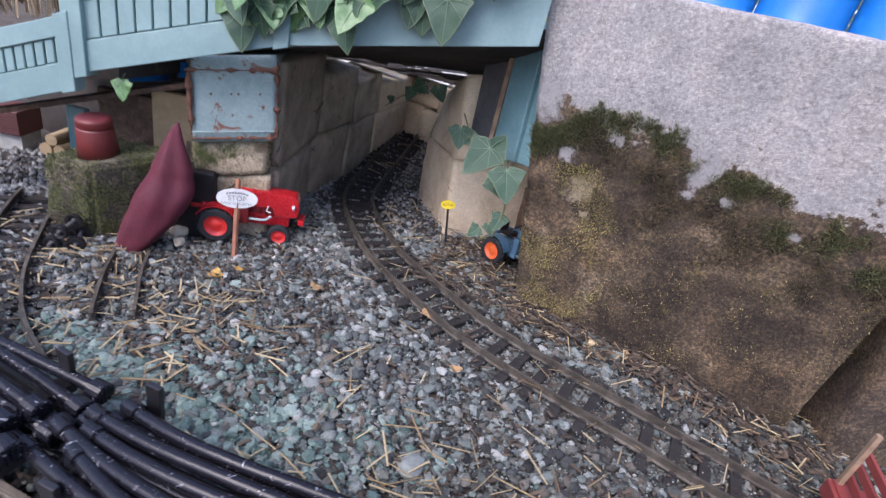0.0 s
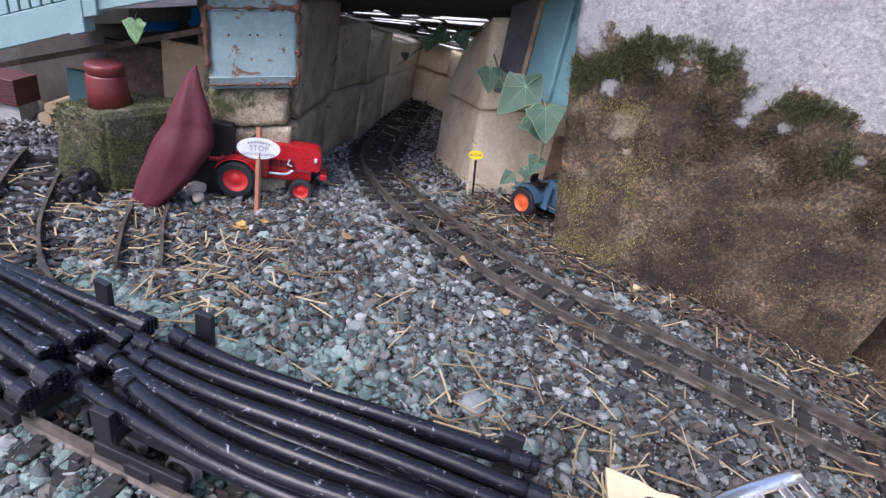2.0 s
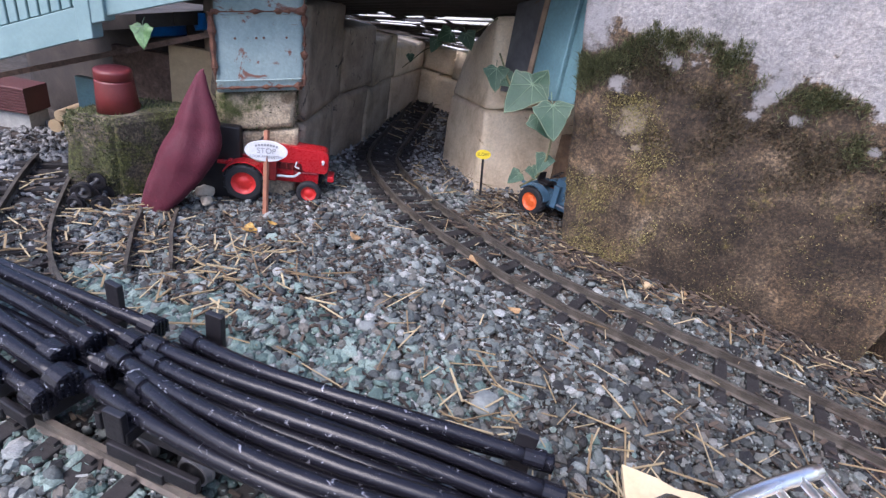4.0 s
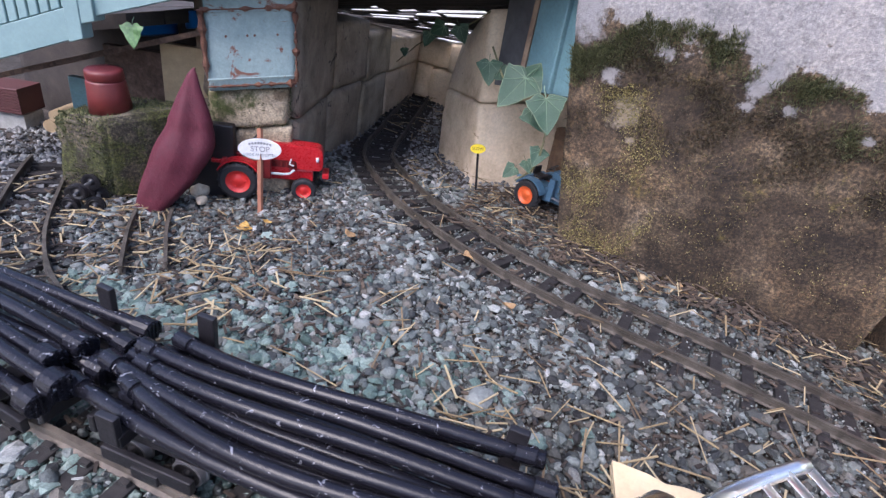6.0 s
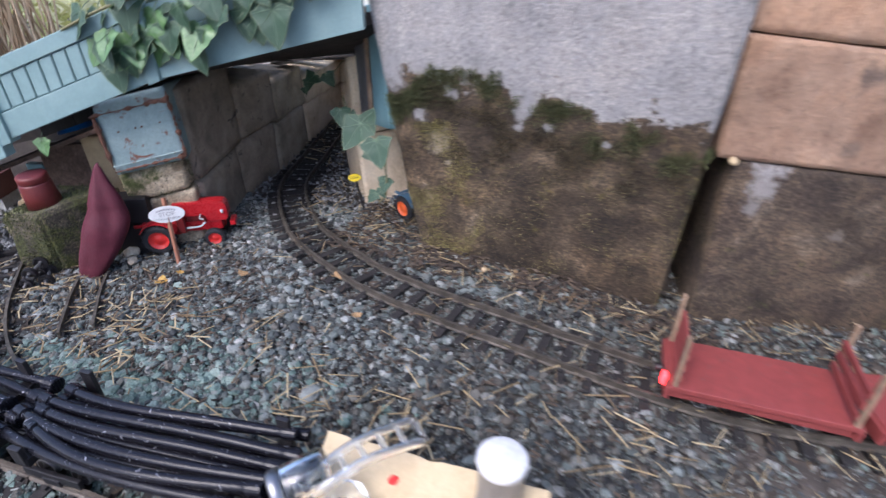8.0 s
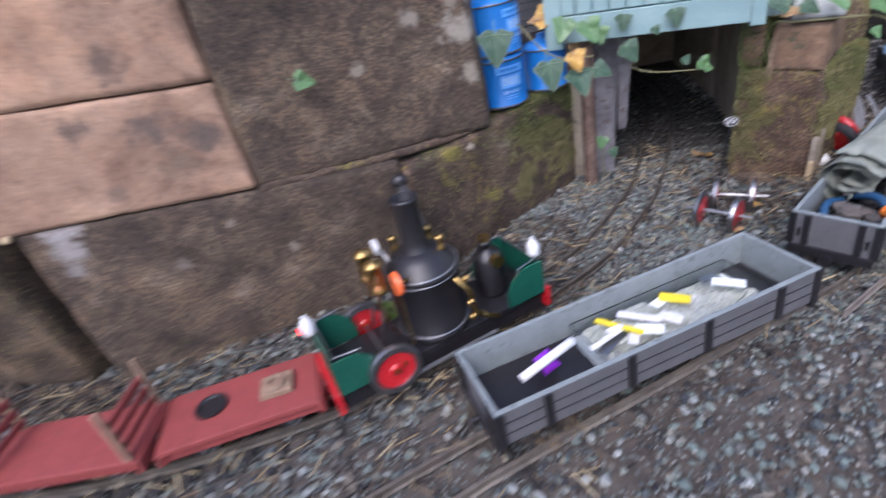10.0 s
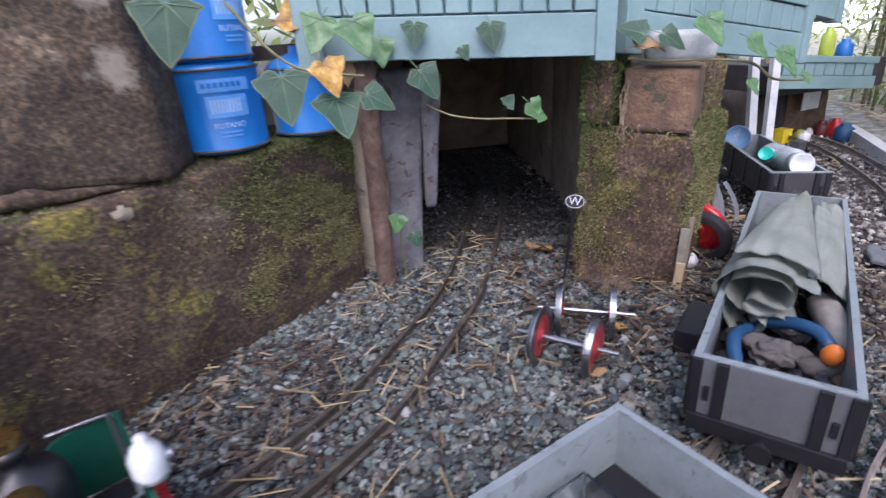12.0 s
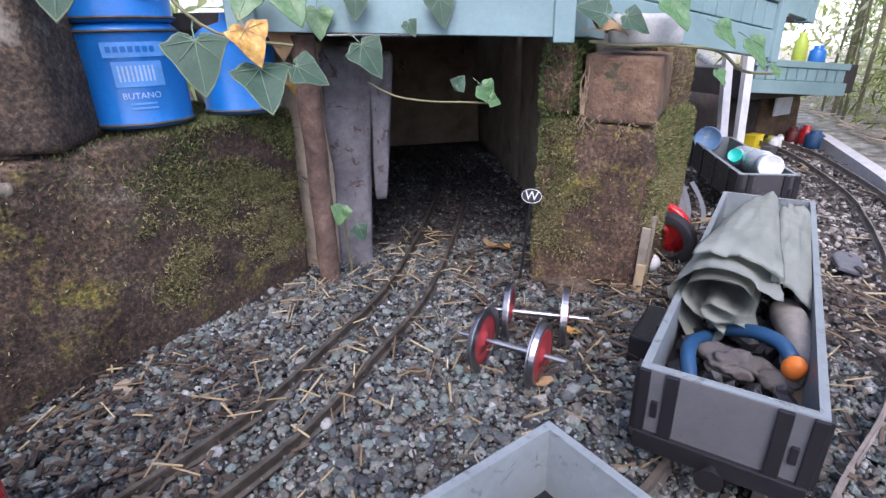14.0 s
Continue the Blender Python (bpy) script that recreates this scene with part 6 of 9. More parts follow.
def tray():
    e = thing("plastic_tray", "clear plastic tray with white oddments in the wagon", "tray")
    L, W = 0.17, 0.058
    bm = bmesh.new()
    box(bm, (0, 0, 0.001), (L, W, 0.0015))
    part("tray_floor", bm, M_pale_plastic, e)
    for s in (-1, 1):
        for c, d in (((0, s * W / 2), (L, 0.0014)), ((s * L / 2, 0), (0.0014, W - 0.002))):
            bm = bmesh.new()
            box(bm, (*c, 0.009), (*d, 0.018))
            part("tray_wall", bm, M_clear, e)
    bm = bmesh.new()
    n = 30
    grid = []
    for v in range(n + 1):
        grid.append([bm.verts.new(((u / n - 0.5) * L * 0.9, (v / n - 0.5) * W * 0.88, 0.008 + 0.007 * noise.noise((u * 0.22, v * 0.2, 2)) + 0.004 * noise.noise((u * 0.6, v * 0.55, 5)))) for u in range(n + 1)])
    for v in range(n):
        for u in range(n):
            bm.faces.new((grid[v][u], grid[v][u + 1], grid[v + 1][u + 1], grid[v + 1][u]))
    bmesh.ops.solidify(bm, geom=bm.faces[:], thickness=0.0006)
    part("crumpled_bag", bm, M_bag, e, "crumpled pale plastic bag")
    rng = random.Random(9)
    for i in range(12):
        bm = bmesh.new()
        box(bm, (rng.uniform(-0.07, 0.07), rng.uniform(-0.02, 0.02), 0.012 + 0.0008 * i), (rng.uniform(0.015, 0.045), rng.uniform(0.004, 0.014), 0.0015), 0.0004, Matrix.Rotation(rng.uniform(-1, 1), 4, "Z"))
        part("oddment", bm, (M_white, M_pale_plastic, M_steel, M_white, M_yellow)[i % 5], e)
    e.matrix_basis = turned(1.335, 1.057, 0.034, atan2(0.136, 0.28))


tray()
bm = bmesh.new()
sweep(bm, [(1.20, 0.985, 0.052), (1.245, 1.012, 0.064)], 0.004, 10)
ob = tagged(part("plastic_tube", bm, M_white, None, "", True), "white plastic tube sticking out of the wagon", "tube")
bm = bmesh.new()
rod(bm, (1.215, 1.004, 0.044), (1.228, 1.010, 0.050), 0.009, seg=18)
tagged(part("bottle_cap", bm, paint("purple_plastic", (0.25, 0.03, 0.5), 0.35), None, "", True), "purple plastic cap in the wagon", "cap")


def plastic_bottle(base, cap, r, rc, cap_mat, label):
    """A bottle lying from its base towards its cap."""
    e = thing("plastic_bottle", label, "bottle", "bottles lying in the wagon")
    base, cap = Vector(base), Vector(cap)
    L = (cap - base).length
    m = Matrix.Translation(base) @ (cap - base).to_track_quat("Z", "Y").to_matrix().to_4x4()
    n = rc * 0.9
    bm = bmesh.new()
    prof = [(0, 0.003), (r * 0.8, 0), (r, 0.004)]
    for k in range(5):
        u = 0.12 + 0.5 * k / 4
        prof += [(r, L * u - 0.0016), (r * 0.965, L * u), (r, L * u + 0.0016)]
    prof += [(r, L * 0.74), (r * 0.94, L * 0.79), (n, L * 0.84), (n, L * 0.86)]
    lathe(bm, prof, 28, m)
    part("body", bm, M_milky, e, "", True)
    bm = bmesh.new()
    lathe(bm, [(n, L * 0.85), (rc, L * 0.85), (rc * 1.02, L - 0.002), (rc * 0.95, L), (rc * 0.9, L - 0.0006), (0, L - 0.0006)], 32, m)
    part("cap", bm, cap_mat, e, "", True)


M_milky = paint("greyish_milky_plastic", (0.40, 0.43, 0.43), 0.28)
plastic_bottle((1.876, 1.606, 0.0480), (1.806, 1.474, 0.0690), 0.0155, 0.0128, M_white, "milky plastic bottle with a white cap lying in the wagon")
plastic_bottle((1.846, 1.570, 0.0520), (1.8185, 1.548, 0.0660), 0.0105, 0.0085, M_teal_cap, "small pale bottle with a turquoise cap in the wagon")
m = Matrix.Translation((1.842, 1.634, 0.0690)) @ Vector((-0.62, -0.72, 0.22)).to_track_quat("Z", "Y").to_matrix().to_4x4()
M_old_blue = paint("weathered_blue", (0.12, 0.22, 0.36), 0.5, wear=(0.30, 0.30, 0.28), wear_at=0.58, scale=25)
e = thing("drum", "weathered blue drum with a cream band lying in the wagon", "drum")
bm = bmesh.new()
lathe(bm, [(0, -0.001), (0.0150, -0.001), (0.0158, 0.0015), (0.0170, 0.0015), (0.0175, 0.000), (0.0170, -0.002), (0.0165, -0.010)], 30, m)
part("end", bm, M_old_blue, e, "", True)
bm = bmesh.new()
lathe(bm, [(0.0165, -0.010), (0.0168, -0.011), (0.0168, -0.036), (0.0150, -0.040), (0, -0.040)], 30, m)
part("band", bm, paint("grimy_cream", (0.34, 0.26, 0.15), 0.6, wear=(0.16, 0.12, 0.08), wear_at=0.5, scale=30), e, "grimy cream band", True)


# ---- bogie wagons with black pipes ----
def bogie(e, x, z):
    for k in (-0.017, 0.017):
        wheelset(e, Matrix.Translation((x + k, 0, 0.0095)), 0.0092, 0.040, M_dull, M_black, M_black, axle_len=0.056)
    for s in (-1, 1):
        bm = bmesh.new()
        box(bm, (x, s * 0.029, 0.0135), (0.054, 0.004, 0.009), 0.001)
        box(bm, (x, s * 0.0312, 0.010), (0.016, 0.002, 0.007), 0.0006)
        part("bogie_frame", bm, M_black, e)


def pipe_wagon(m, L, pipes, label, seed, sag, over, flare=0.0050):
    e = thing("bogie_wagon", label, "wagon", "wagons on the near line")
    bm = bmesh.new()
    box(bm, (0, 0, 0.026), (L, 0.020, 0.007), 0.001)
    for s in (-1, 1):
        box(bm, (0, s * 0.022, 0.026), (L, 0.004, 0.008), 0.0008)
    part("frame", bm, M_black, e)
    for s in (-1, 1):
        bogie(e, s * (L / 2 - 0.035), 0)
        bm = bmesh.new()
        box(bm, (s * (L / 2 - 0.022), 0, 0.034), (0.012, 0.070, 0.008), 0.001)
        bo = part("bolster", bm, M_black, e)
        for k in (-1, 1):
            bm = bmesh.new()
            box(bm, (s * (L / 2 - 0.022), k * 0.034, 0.047 if k > 0 else 0.041), (0.011, 0.004, 0.030 if k > 0 else 0.018), 0.0008)
            part("stake", bm, M_black, bo)
        bm = bmesh.new()
        pts = [(s * (L / 2 + 0.002), 0, 0.020), (s * (L / 2 + 0.012), 0.004, 0.016), (s * (L / 2 + 0.020), 0, 0.018), (s * (L / 2 + 0.018), -0.004, 0.026)]
        sweep(bm, pts, 0.003, 6)
        part("coupling_hook", bm, M_black, e)
        bm = bmesh.new()
        box(bm, (s * (L / 2 + 0.001), 0, 0.024), (0.004, 0.052, 0.012), 0.0008)
        part("headstock", bm, M_black, e)
    e.matrix_basis = m
    rng = random.Random(seed)
    for i in range(pipes):
        row, k = (0, i) if i < 6 else (1, i - 6)
        n_row = (6, 5)[row]
        y = (k - (n_row - 1) / 2) * 0.0112 + rng.uniform(-0.0016, 0.0016)
        z = 0.0428 + row * 0.0082
        half = L / 2 + over * rng.uniform(-1.2, 1.6)
        bend = rng.uniform(0.7, 1.2) * sag
        ph = rng.uniform(-0.3, 0.3)
        pts = []
        for j in range(15):
            u = -1 + 2 * j / 14
            pts.append((u * half, y * (1 + 0.10 * u) + bend * (u * u - 0.4) + 0.0035 * sin(2.4 * u + 4 * ph), z + 0.003 * cos(2.2 * u + ph) + rng.uniform(-0.0002, 0.0002)))
        p = thing("pipe", "long black plastic pipe in the wagon's load", "pipe", "black pipes on the bogie wagons")
        bm = bmesh.new()
        sweep(bm, pts, 0.0041, 14)
        part("tube", bm, M_pipe, p, "", True)
        for end in (0, -1):
            a, b = Vector(pts[end]), Vector(pts[1 if end == 0 else -2])
            d = (a - b).normalized()
            bm = bmesh.new()
            rod(bm, a - d * 0.009, a + d * 0.0012, flare, seg=16)
            col = part("collar", bm, M_pipe, p)
            bm = bmesh.new()
            q = d.to_track_quat("Z", "Y").to_matrix().to_4x4()
            for g in range(-2, 3):
                gap = flare * 0.37
                w = ((flare * 0.93) ** 2 - (g * gap) ** 2) ** 0.5
                box(bm, (g * gap, 0, 0.0016), (gap * 0.5, 2 * w, 0.0014))
                box(bm, (0, g * gap, 0.0014), (2 * w, gap * 0.5, 0.0010))
            bm.transform(Matrix.Translation(a) @ q)
            part("ribs", bm, M_pipe, col)
        p.matrix_basis = m
    return e


mp1, Lp1 = between((0.259, 0.631), (0.482, 0.675), 0.019)
pipe_wagon(mp1, Lp1, 11, "black bogie wagon loaded with long black pipes", 2, 0.010, 0.012)
mp2, Lp2 = between((0.025, 0.602), (0.232, 0.621), 0.016)
pipe_wagon(mp2, Lp2, 9, "black bogie wagon loaded with black pipes at the bend", 5, 0.004, 0.012, 0.0072)


# ---- plywood board on a flat wagon, with oddments ----
def board_wagon():
    e = thing("flat_wagon", "black flat wagon carrying a notched plywood board", "wagon", "wagons on the near line")
    m, L = between((0.525, 0.676), (0.665, 0.713), 0.012)
    bm = bmesh.new()
    box(bm, (0, 0, 0.028), (L, 0.052, 0.010), 0.001)
    part("frame", bm, M_black, e)
    bm = bmesh.new()
    box(bm, (-0.01, 0, 0.052), (L * 0.62, 0.034, 0.040), 0.002)
    part("crate", bm, M_black, e)
    for s in (-1, 1):
        wheelset(e, Matrix.Translation((s * L * 0.3, 0, 0.0095)), 0.0095, 0.040, M_dull, M_black, M_black, axle_len=0.056)
    e.matrix_basis = m
    b = thing("plywood_board", "pale plywood board with notched edges, holes and scribbles", "board")
    c = [Vector(p) for p in ((0.521, 0.636, 0.078), (0.677, 0.652, 0.092), (0.653, 0.724, 0.101), (0.497, 0.706, 0.087))]
    x, y = (c[1] - c[0]), (c[3] - c[0])
    n = x.cross(y).normalized()
    t = Matrix(((x.x, y.x, n.x, c[0].x), (x.y, y.y, n.y, c[0].y), (x.z, y.z, n.z, c[0].z), (0, 0, 0, 1)))
    rng = random.Random(12)
    out = []
    for i in range(40):
        u = i / 40
        d = 0.022 if rng.random() < 0.35 else 0.0
        out.append((u, d + rng.uniform(0, 0.006)))
    out += [(1 - rng.uniform(0, 0.004), v / 10) for v in range(10)]
    out += [(1 - i / 20, 1 - (0.03 if i % 7 == 3 else rng.uniform(0, 0.008))) for i in range(20)]
    out += [(rng.uniform(0, 0.005), 1 - v / 10) for v in range(10)]
    bm = bmesh.new()
    plate(bm, out, t, 0.003)
    part("sheet", bm, M_ply, b)
    for u, v, r, mt in ((0.36, 0.72, 0.0035, M_red_hub), (0.72, 0.30, 0.0045, M_black), (0.55, 0.45, 0.0014, M_black), (0.22, 0.3, 0.0014, M_black)):
        bm = bmesh.new()
        p = t @ Vector((u, v, 0.003))
        rod(bm, p, p + n * 0.0012, r, r * 0.7, 14)
        part("knob" if mt is M_red_hub else "hole_ring", bm, mt, b)
    bm = bmesh.new()
    for k in range(5):
        p, q = t @ Vector((0.62 + 0.04 * k, 0.18 + 0.03 * k, 0.0034)), t @ Vector((0.75 + 0.03 * k, 0.36 - 0.02 * k, 0.0034))
        sweep(bm, [p, (p + q) / 2 + n * 0.0001, q], 0.0004, 4)
    part("pencil_marks", bm, M_dull, b)
    # tin with a pale lid
    tin = thing("tin", "small grey tin with a white lid on the board", "tin")
    mt = Matrix.Translation(t @ Vector((0.80, 0.82, 0.003)))
    bm = bmesh.new()
    lathe(bm, [(0, 0), (0.0135, 0), (0.014, 0.001), (0.0135, 0.002), (0.0135, 0.034), (0.014, 0.0355)], 30, mt)
    part("body", bm, M_dull, tin, "", True)
    bm = bmesh.new()
    lathe(bm, [(0.014, 0.0345), (0.0147, 0.035), (0.0147, 0.039), (0.0135, 0.040), (0.0, 0.0402)], 30, mt)
    part("lid", bm, M_white, tin, "", True)
    # jar on its side, clear, with a steel cap
    jar = thing("glass_jar", "small clear glass jar with a steel cap", "jar")
    mj = Matrix.Translation((0.505, 0.652, 0.101)) @ Matrix.Rotation(0.9, 4, "Z") @ Matrix.Rotation(radians(80), 4, "Y")
    bm = bmesh.new()
    lathe(bm, [(0, 0.03), (0.011, 0.03), (0.013, 0.027), (0.013, 0.003), (0.0115, 0.0), (0.010, 0.002), (0.0112, 0.005), (0.0112, 0.026), (0, 0.028)], 24, mj)
    part("glass", bm, M_clear, jar, "", True)
    bm = bmesh.new()
    lathe(bm, [(0, -0.007), (0.012, -0.007), (0.0135, -0.005), (0.0135, 0.001), (0.0125, 0.0012)], 24, mj)
    part("cap", bm, M_steel, jar, "", True)
    # white plastic arm
    arm = thing("ladder_strip", "frosted clear ribbed plastic strip leaning over the board", "plastic strip")
    for k, (a, bb) in enumerate((((0.512, 0.660, 0.100), (0.562, 0.716, 0.126)), ((0.522, 0.655, 0.098), (0.575, 0.708, 0.122)))):
        bm = bmesh.new()
        sweep(bm, spline([a, Vector(a).lerp(Vector(bb), 0.5) + Vector((0, 0, 0.008)), bb], 0.006), 0.003, 10)
        part("bar", bm, M_frosted, arm, "", True)
    for k in range(7):
        u = k / 6
        a = Vector((0.512, 0.660, 0.100)).lerp(Vector((0.562, 0.716, 0.126)), u) + Vector((0, 0, 0.008 * 4 * u * (1 - u)))
        c2 = Vector((0.522, 0.655, 0.098)).lerp(Vector((0.575, 0.708, 0.122)), u) + Vector((0, 0, 0.008 * 4 * u * (1 - u)))
        bm = bmesh.new()
        rod(bm, a, c2, 0.0017, seg=8)
        part("rib", bm, M_frosted, arm)
    bag = bmesh.new()
    bmesh.ops.create_icosphere(bag, subdivisions=3, radius=1, matrix=Matrix.Translation((0.545, 0.664, 0.098)) @ Matrix.Diagonal((0.016, 0.012, 0.009, 1)))
    for v in bag.verts:
        v.co += Vector((0.003, 0.003, 0.004)) * noise.noise(v.co * 140)
    tagged(part("plastic_bag", bag, M_clear), "crumpled clear plastic bag on the board", "plastic bag")


board_wagon()


# ---- the train: vertical-boiler engine and two flat wagons ----
def line_pose(line, s, span):
    """Pose on the track at arc length s, heading by the chord over span."""
    run, out = 0.0, []
    want = (s - span / 2, s, s + span / 2)
    pts = {}
    for a, b in zip(line, line[1:]):
        d = (b - a).length
        for w in want:
            if run <= w < run + d:
                pts[w] = a.lerp(b, (w - run) / d)
        run += d
    a, c, b = (pts[w] for w in want)
    mid = (a + b) / 2
    return turned(mid.x, mid.y, (a.z + b.z) / 2 + 0.012, atan2(b.y - a.y, b.x - a.x))


def arc_at(line, x):
    run = 0.0
    for a, b in zip(line, line[1:]):
        if a.x <= x < b.x:
            return run + (b - a).length * (x - a.x) / (b.x - a.x)
        run += (b - a).length
    return run


def engine(m):
    e = thing("steam_engine", "dark green and black vertical-boiler model steam engine", "steam engine")
    L, W = 0.235, 0.072
    bm = bmesh.new()
    box(bm, (0, 0, 0.026), (L - 0.01, W - 0.004, 0.006), 0.001)
    for s in (-1, 1):
        box(bm, (0, s * 0.030, 0.017), (L - 0.01, 0.003, 0.018), 0.0006)
    part("frame", bm, M_black, e)
    for s in (-1, 1):
        bm = bmesh.new()
        box(bm, (s * (L / 2), 0, 0.0195), (0.006, W + 0.002, 0.023), 0.0008)
        beam = part("buffer_beam", bm, M_red, e)
        bm = bmesh.new()
        rod(bm, (s * (L / 2 + 0.003), 0, 0.020), (s * (L / 2 + 0.012), 0, 0.020), 0.004)
        rod(bm, (s * (L / 2 + 0.011), 0, 0.020), (s * (L / 2 + 0.0135), 0, 0.020), 0.008, seg=18)
        part("buffer", bm, M_black, beam)
        # green bunkers at the two ends
        bm = bmesh.new()
        cx = s * (L / 2 - 0.020)
        box(bm, (s * (L / 2 - 0.005), 0, 0.047), (0.0025, W, 0.036), 0.0004)
        for k in (-1, 1):
            out = [(-0.027, 0.029), (0.0165, 0.029), (0.0165, 0.066), (0.002, 0.067), (-0.010, 0.065), (-0.020, 0.058), (-0.027, 0.044)]
            if s < 0:
                out = [(-x, z) for x, z in out]
            plate(bm, [(cx + x, z) for x, z in out], Matrix.Translation((0, k * (W / 2) + 0.001, 0)) @ Matrix.Rotation(radians(90), 4, "X"), 0.002)
        bmesh.ops.recalc_face_normals(bm, faces=bm.faces[:])
        part("bunker", bm, M_green, e)
        bm = bmesh.new()
        for k in (-1, 1):
            box(bm, (cx + s * 0.004, k * (W / 2 + 0.0003), 0.058), (0.016, 0.0012, 0.007), 0.0003)
        part("bunker_opening", bm, M_black, e)
        bm = bmesh.new()
        sweep(bm, [(cx - s * 0.012, -W / 2, 0.062), (cx - s * 0.012, -W / 2, 0.069), (cx + s * 0.012, -W / 2 + 0.004, 0.069), (cx + s * 0.012, W / 2 - 0.004, 0.069), (cx - s * 0.012, W / 2, 0.069)], 0.0011, 6)
        part("rail", bm, M_steel, e)
        wheelset(e, Matrix.Translation((s * 0.055, 0, 0.013)), 0.013, 0.041, M_dull, M_black, M_dull, axle_len=0.058)
        # white lamp
        bm = bmesh.new()
        lathe(bm, [(0, 0), (0.006, 0), (0.0068, 0.003), (0.0068, 0.012), (0.0045, 0.0165), (0.0025, 0.018), (0.0025, 0.021), (0, 0.0215)], 14, Matrix.Translation((s * (L / 2 - 0.002), -0.022 * s, 0.066)))
        lamp = part("lamp", bm, M_white, e, "white painted lamp", True)
        bm = bmesh.new()
        rod(bm, (s * (L / 2 + 0.003), -0.022 * s, 0.073), (s * (L / 2 + 0.0065), -0.022 * s, 0.073), 0.0032, seg=12)
        part("lens", bm, M_steel if s > 0 else M_red_lamp, lamp)
    # boiler and chimney
    bx = 0.002
    bm = bmesh.new()
    lathe(bm, [(0, 0.029), (0.0365, 0.029), (0.037, 0.034), (0.0352, 0.036), (0.0352, 0.094), (0.0366, 0.0955), (0.0366, 0.100), (0.034, 0.1025), (0.026, 0.112), (0.018, 0.118), (0.0, 0.119)], 40, Matrix.Translation((bx, 0, 0)))
    part("boiler", bm, M_black, e, "", True)
    for z in (0.037, 0.0945, 0.101):
        bm = bmesh.new()
        sweep(bm, [(bx + 0.0357 * cos(a), 0.0357 * sin(a), z) for a in [2 * pi * k / 36 for k in range(36)]], 0.0009, 6, True)
        part("boiler_band", bm, M_dull, e)
    bm = bmesh.new()
    lathe(bm, [(0.016, 0.116), (0.0135, 0.121), (0.012, 0.128), (0.0115, 0.165), (0.0128, 0.168), (0.0128, 0.171), (0.0105, 0.172), (0.0102, 0.150), (0.0, 0.150)], 28, Matrix.Translation((bx, 0, 0)))
    part("chimney", bm, M_black, e, "", True)
    # crank disc on the near side, engine gear
    for k in (-1, 1):
        t = Matrix.Translation((-0.061, k * (W / 2 + 0.006), 0.034)) @ Matrix.Rotation(radians(90), 4, "X")
        bm = bmesh.new()
        lathe(bm, [(0.0195, -0.004), (0.0248, -0.004), (0.0256, 0), (0.0248, 0.004), (0.0195, 0.004), (0.0195, -0.004)], 36, t)
        fw = part("flywheel", bm, M_steel, e)
        bm = bmesh.new()
        lathe(bm, [(0, -0.003), (0.004, -0.0035), (0.006, -0.0015), (0.0197, -0.0015), (0.0197, 0.0015), (0.006, 0.0015), (0.004, 0.0035), (0, 0.003)], 30, t)
        part("flywheel_disc", bm, M_red, fw)
        bm = bmesh.new()
        rod(bm, t @ Vector((0.009, 0.003, -0.006)), t @ Vector((0.009, 0.003, 0.006)), 0.0016, seg=10)
        rod(bm, t @ Vector((0, 0, -0.0065)), t @ Vector((0, 0, 0.0065)), 0.0026, seg=12)
        part("crank_pin", bm, M_brass, fw)
        bm = bmesh.new()
        sweep(bm, [(0.020, k * 0.034, 0.092), (0.030, k * 0.037, 0.072), (0.031, k * 0.038, 0.050), (0.040, k * 0.040, 0.040), (0.054, k * 0.041, 0.032)], 0.0024, 8)
        for z in (0.088, 0.060, 0.043):
            bmesh.ops.create_uvsphere(bm, u_segments=10, v_segments=8, radius=0.0040, matrix=Matrix.Translation((0.029, k * 0.037, z)))
        part("gauge_glass", bm, M_brass, e, "", True)
    bm = bmesh.new()
    rod(bm, (-0.061, -W / 2 - 0.006, 0.034), (-0.061, W / 2 + 0.006, 0.034), 0.002, seg=10)
    part("crankshaft", bm, M_steel, e)
    # cylinders, brass work, copper pipes, regulator with red handle
    for y in (-0.012, 0.014):
        bm = bmesh.new()
        lathe(bm, [(0, 0.098), (0.008, 0.098), (0.009, 0.101), (0.0075, 0.103), (0.0075, 0.124), (0.009, 0.126), (0.008, 0.129), (0.003, 0.131), (0, 0.134)], 18, Matrix.Translation((-0.046, y, 0)))
        part("cylinder", bm, M_brass, e, "", True)
        bm = bmesh.new()
        rod(bm, (-0.046, y, 0.098), (-0.057, y, 0.046), 0.0017, seg=8)
        part("piston_rod", bm, M_steel, e)
        bm = bmesh.new()
        sweep(bm, spline([(-0.046, y - 0.008, 0.12), (-0.052, y - 0.012, 0.10), (-0.05, y - 0.012, 0.07), (-0.042, y - 0.008, 0.05)], 0.006), 0.0011, 6)
        part("copper_pipe", bm, M_copper, e)
    bm = bmesh.new()
    rod(bm, (-0.032, -0.030, 0.110), (-0.036, -0.030, 0.110), 0.0115, 0.0105, 22)
    part("regulator_handle", bm, M_orange_p, e, "round red handle")
    bm = bmesh.new()
    rod(bm, (-0.034, -0.030, 0.110), (-0.020, -0.022, 0.104), 0.0018, seg=8)
    rod(bm, (-0.034, -0.030, 0.10), (-0.034, -0.030, 0.040), 0.0014, seg=8)
    part("regulator_rod", bm, M_brass, e)
    bm = bmesh.new()
    lathe(bm, [(0, 0), (0.0075, 0), (0.0082, 0.002), (0.0075, 0.004), (0, 0.0045)], 20, Matrix.Translation((-0.030, 0.014, 0.128)) @ Matrix.Rotation(radians(-90), 4, "Y"))
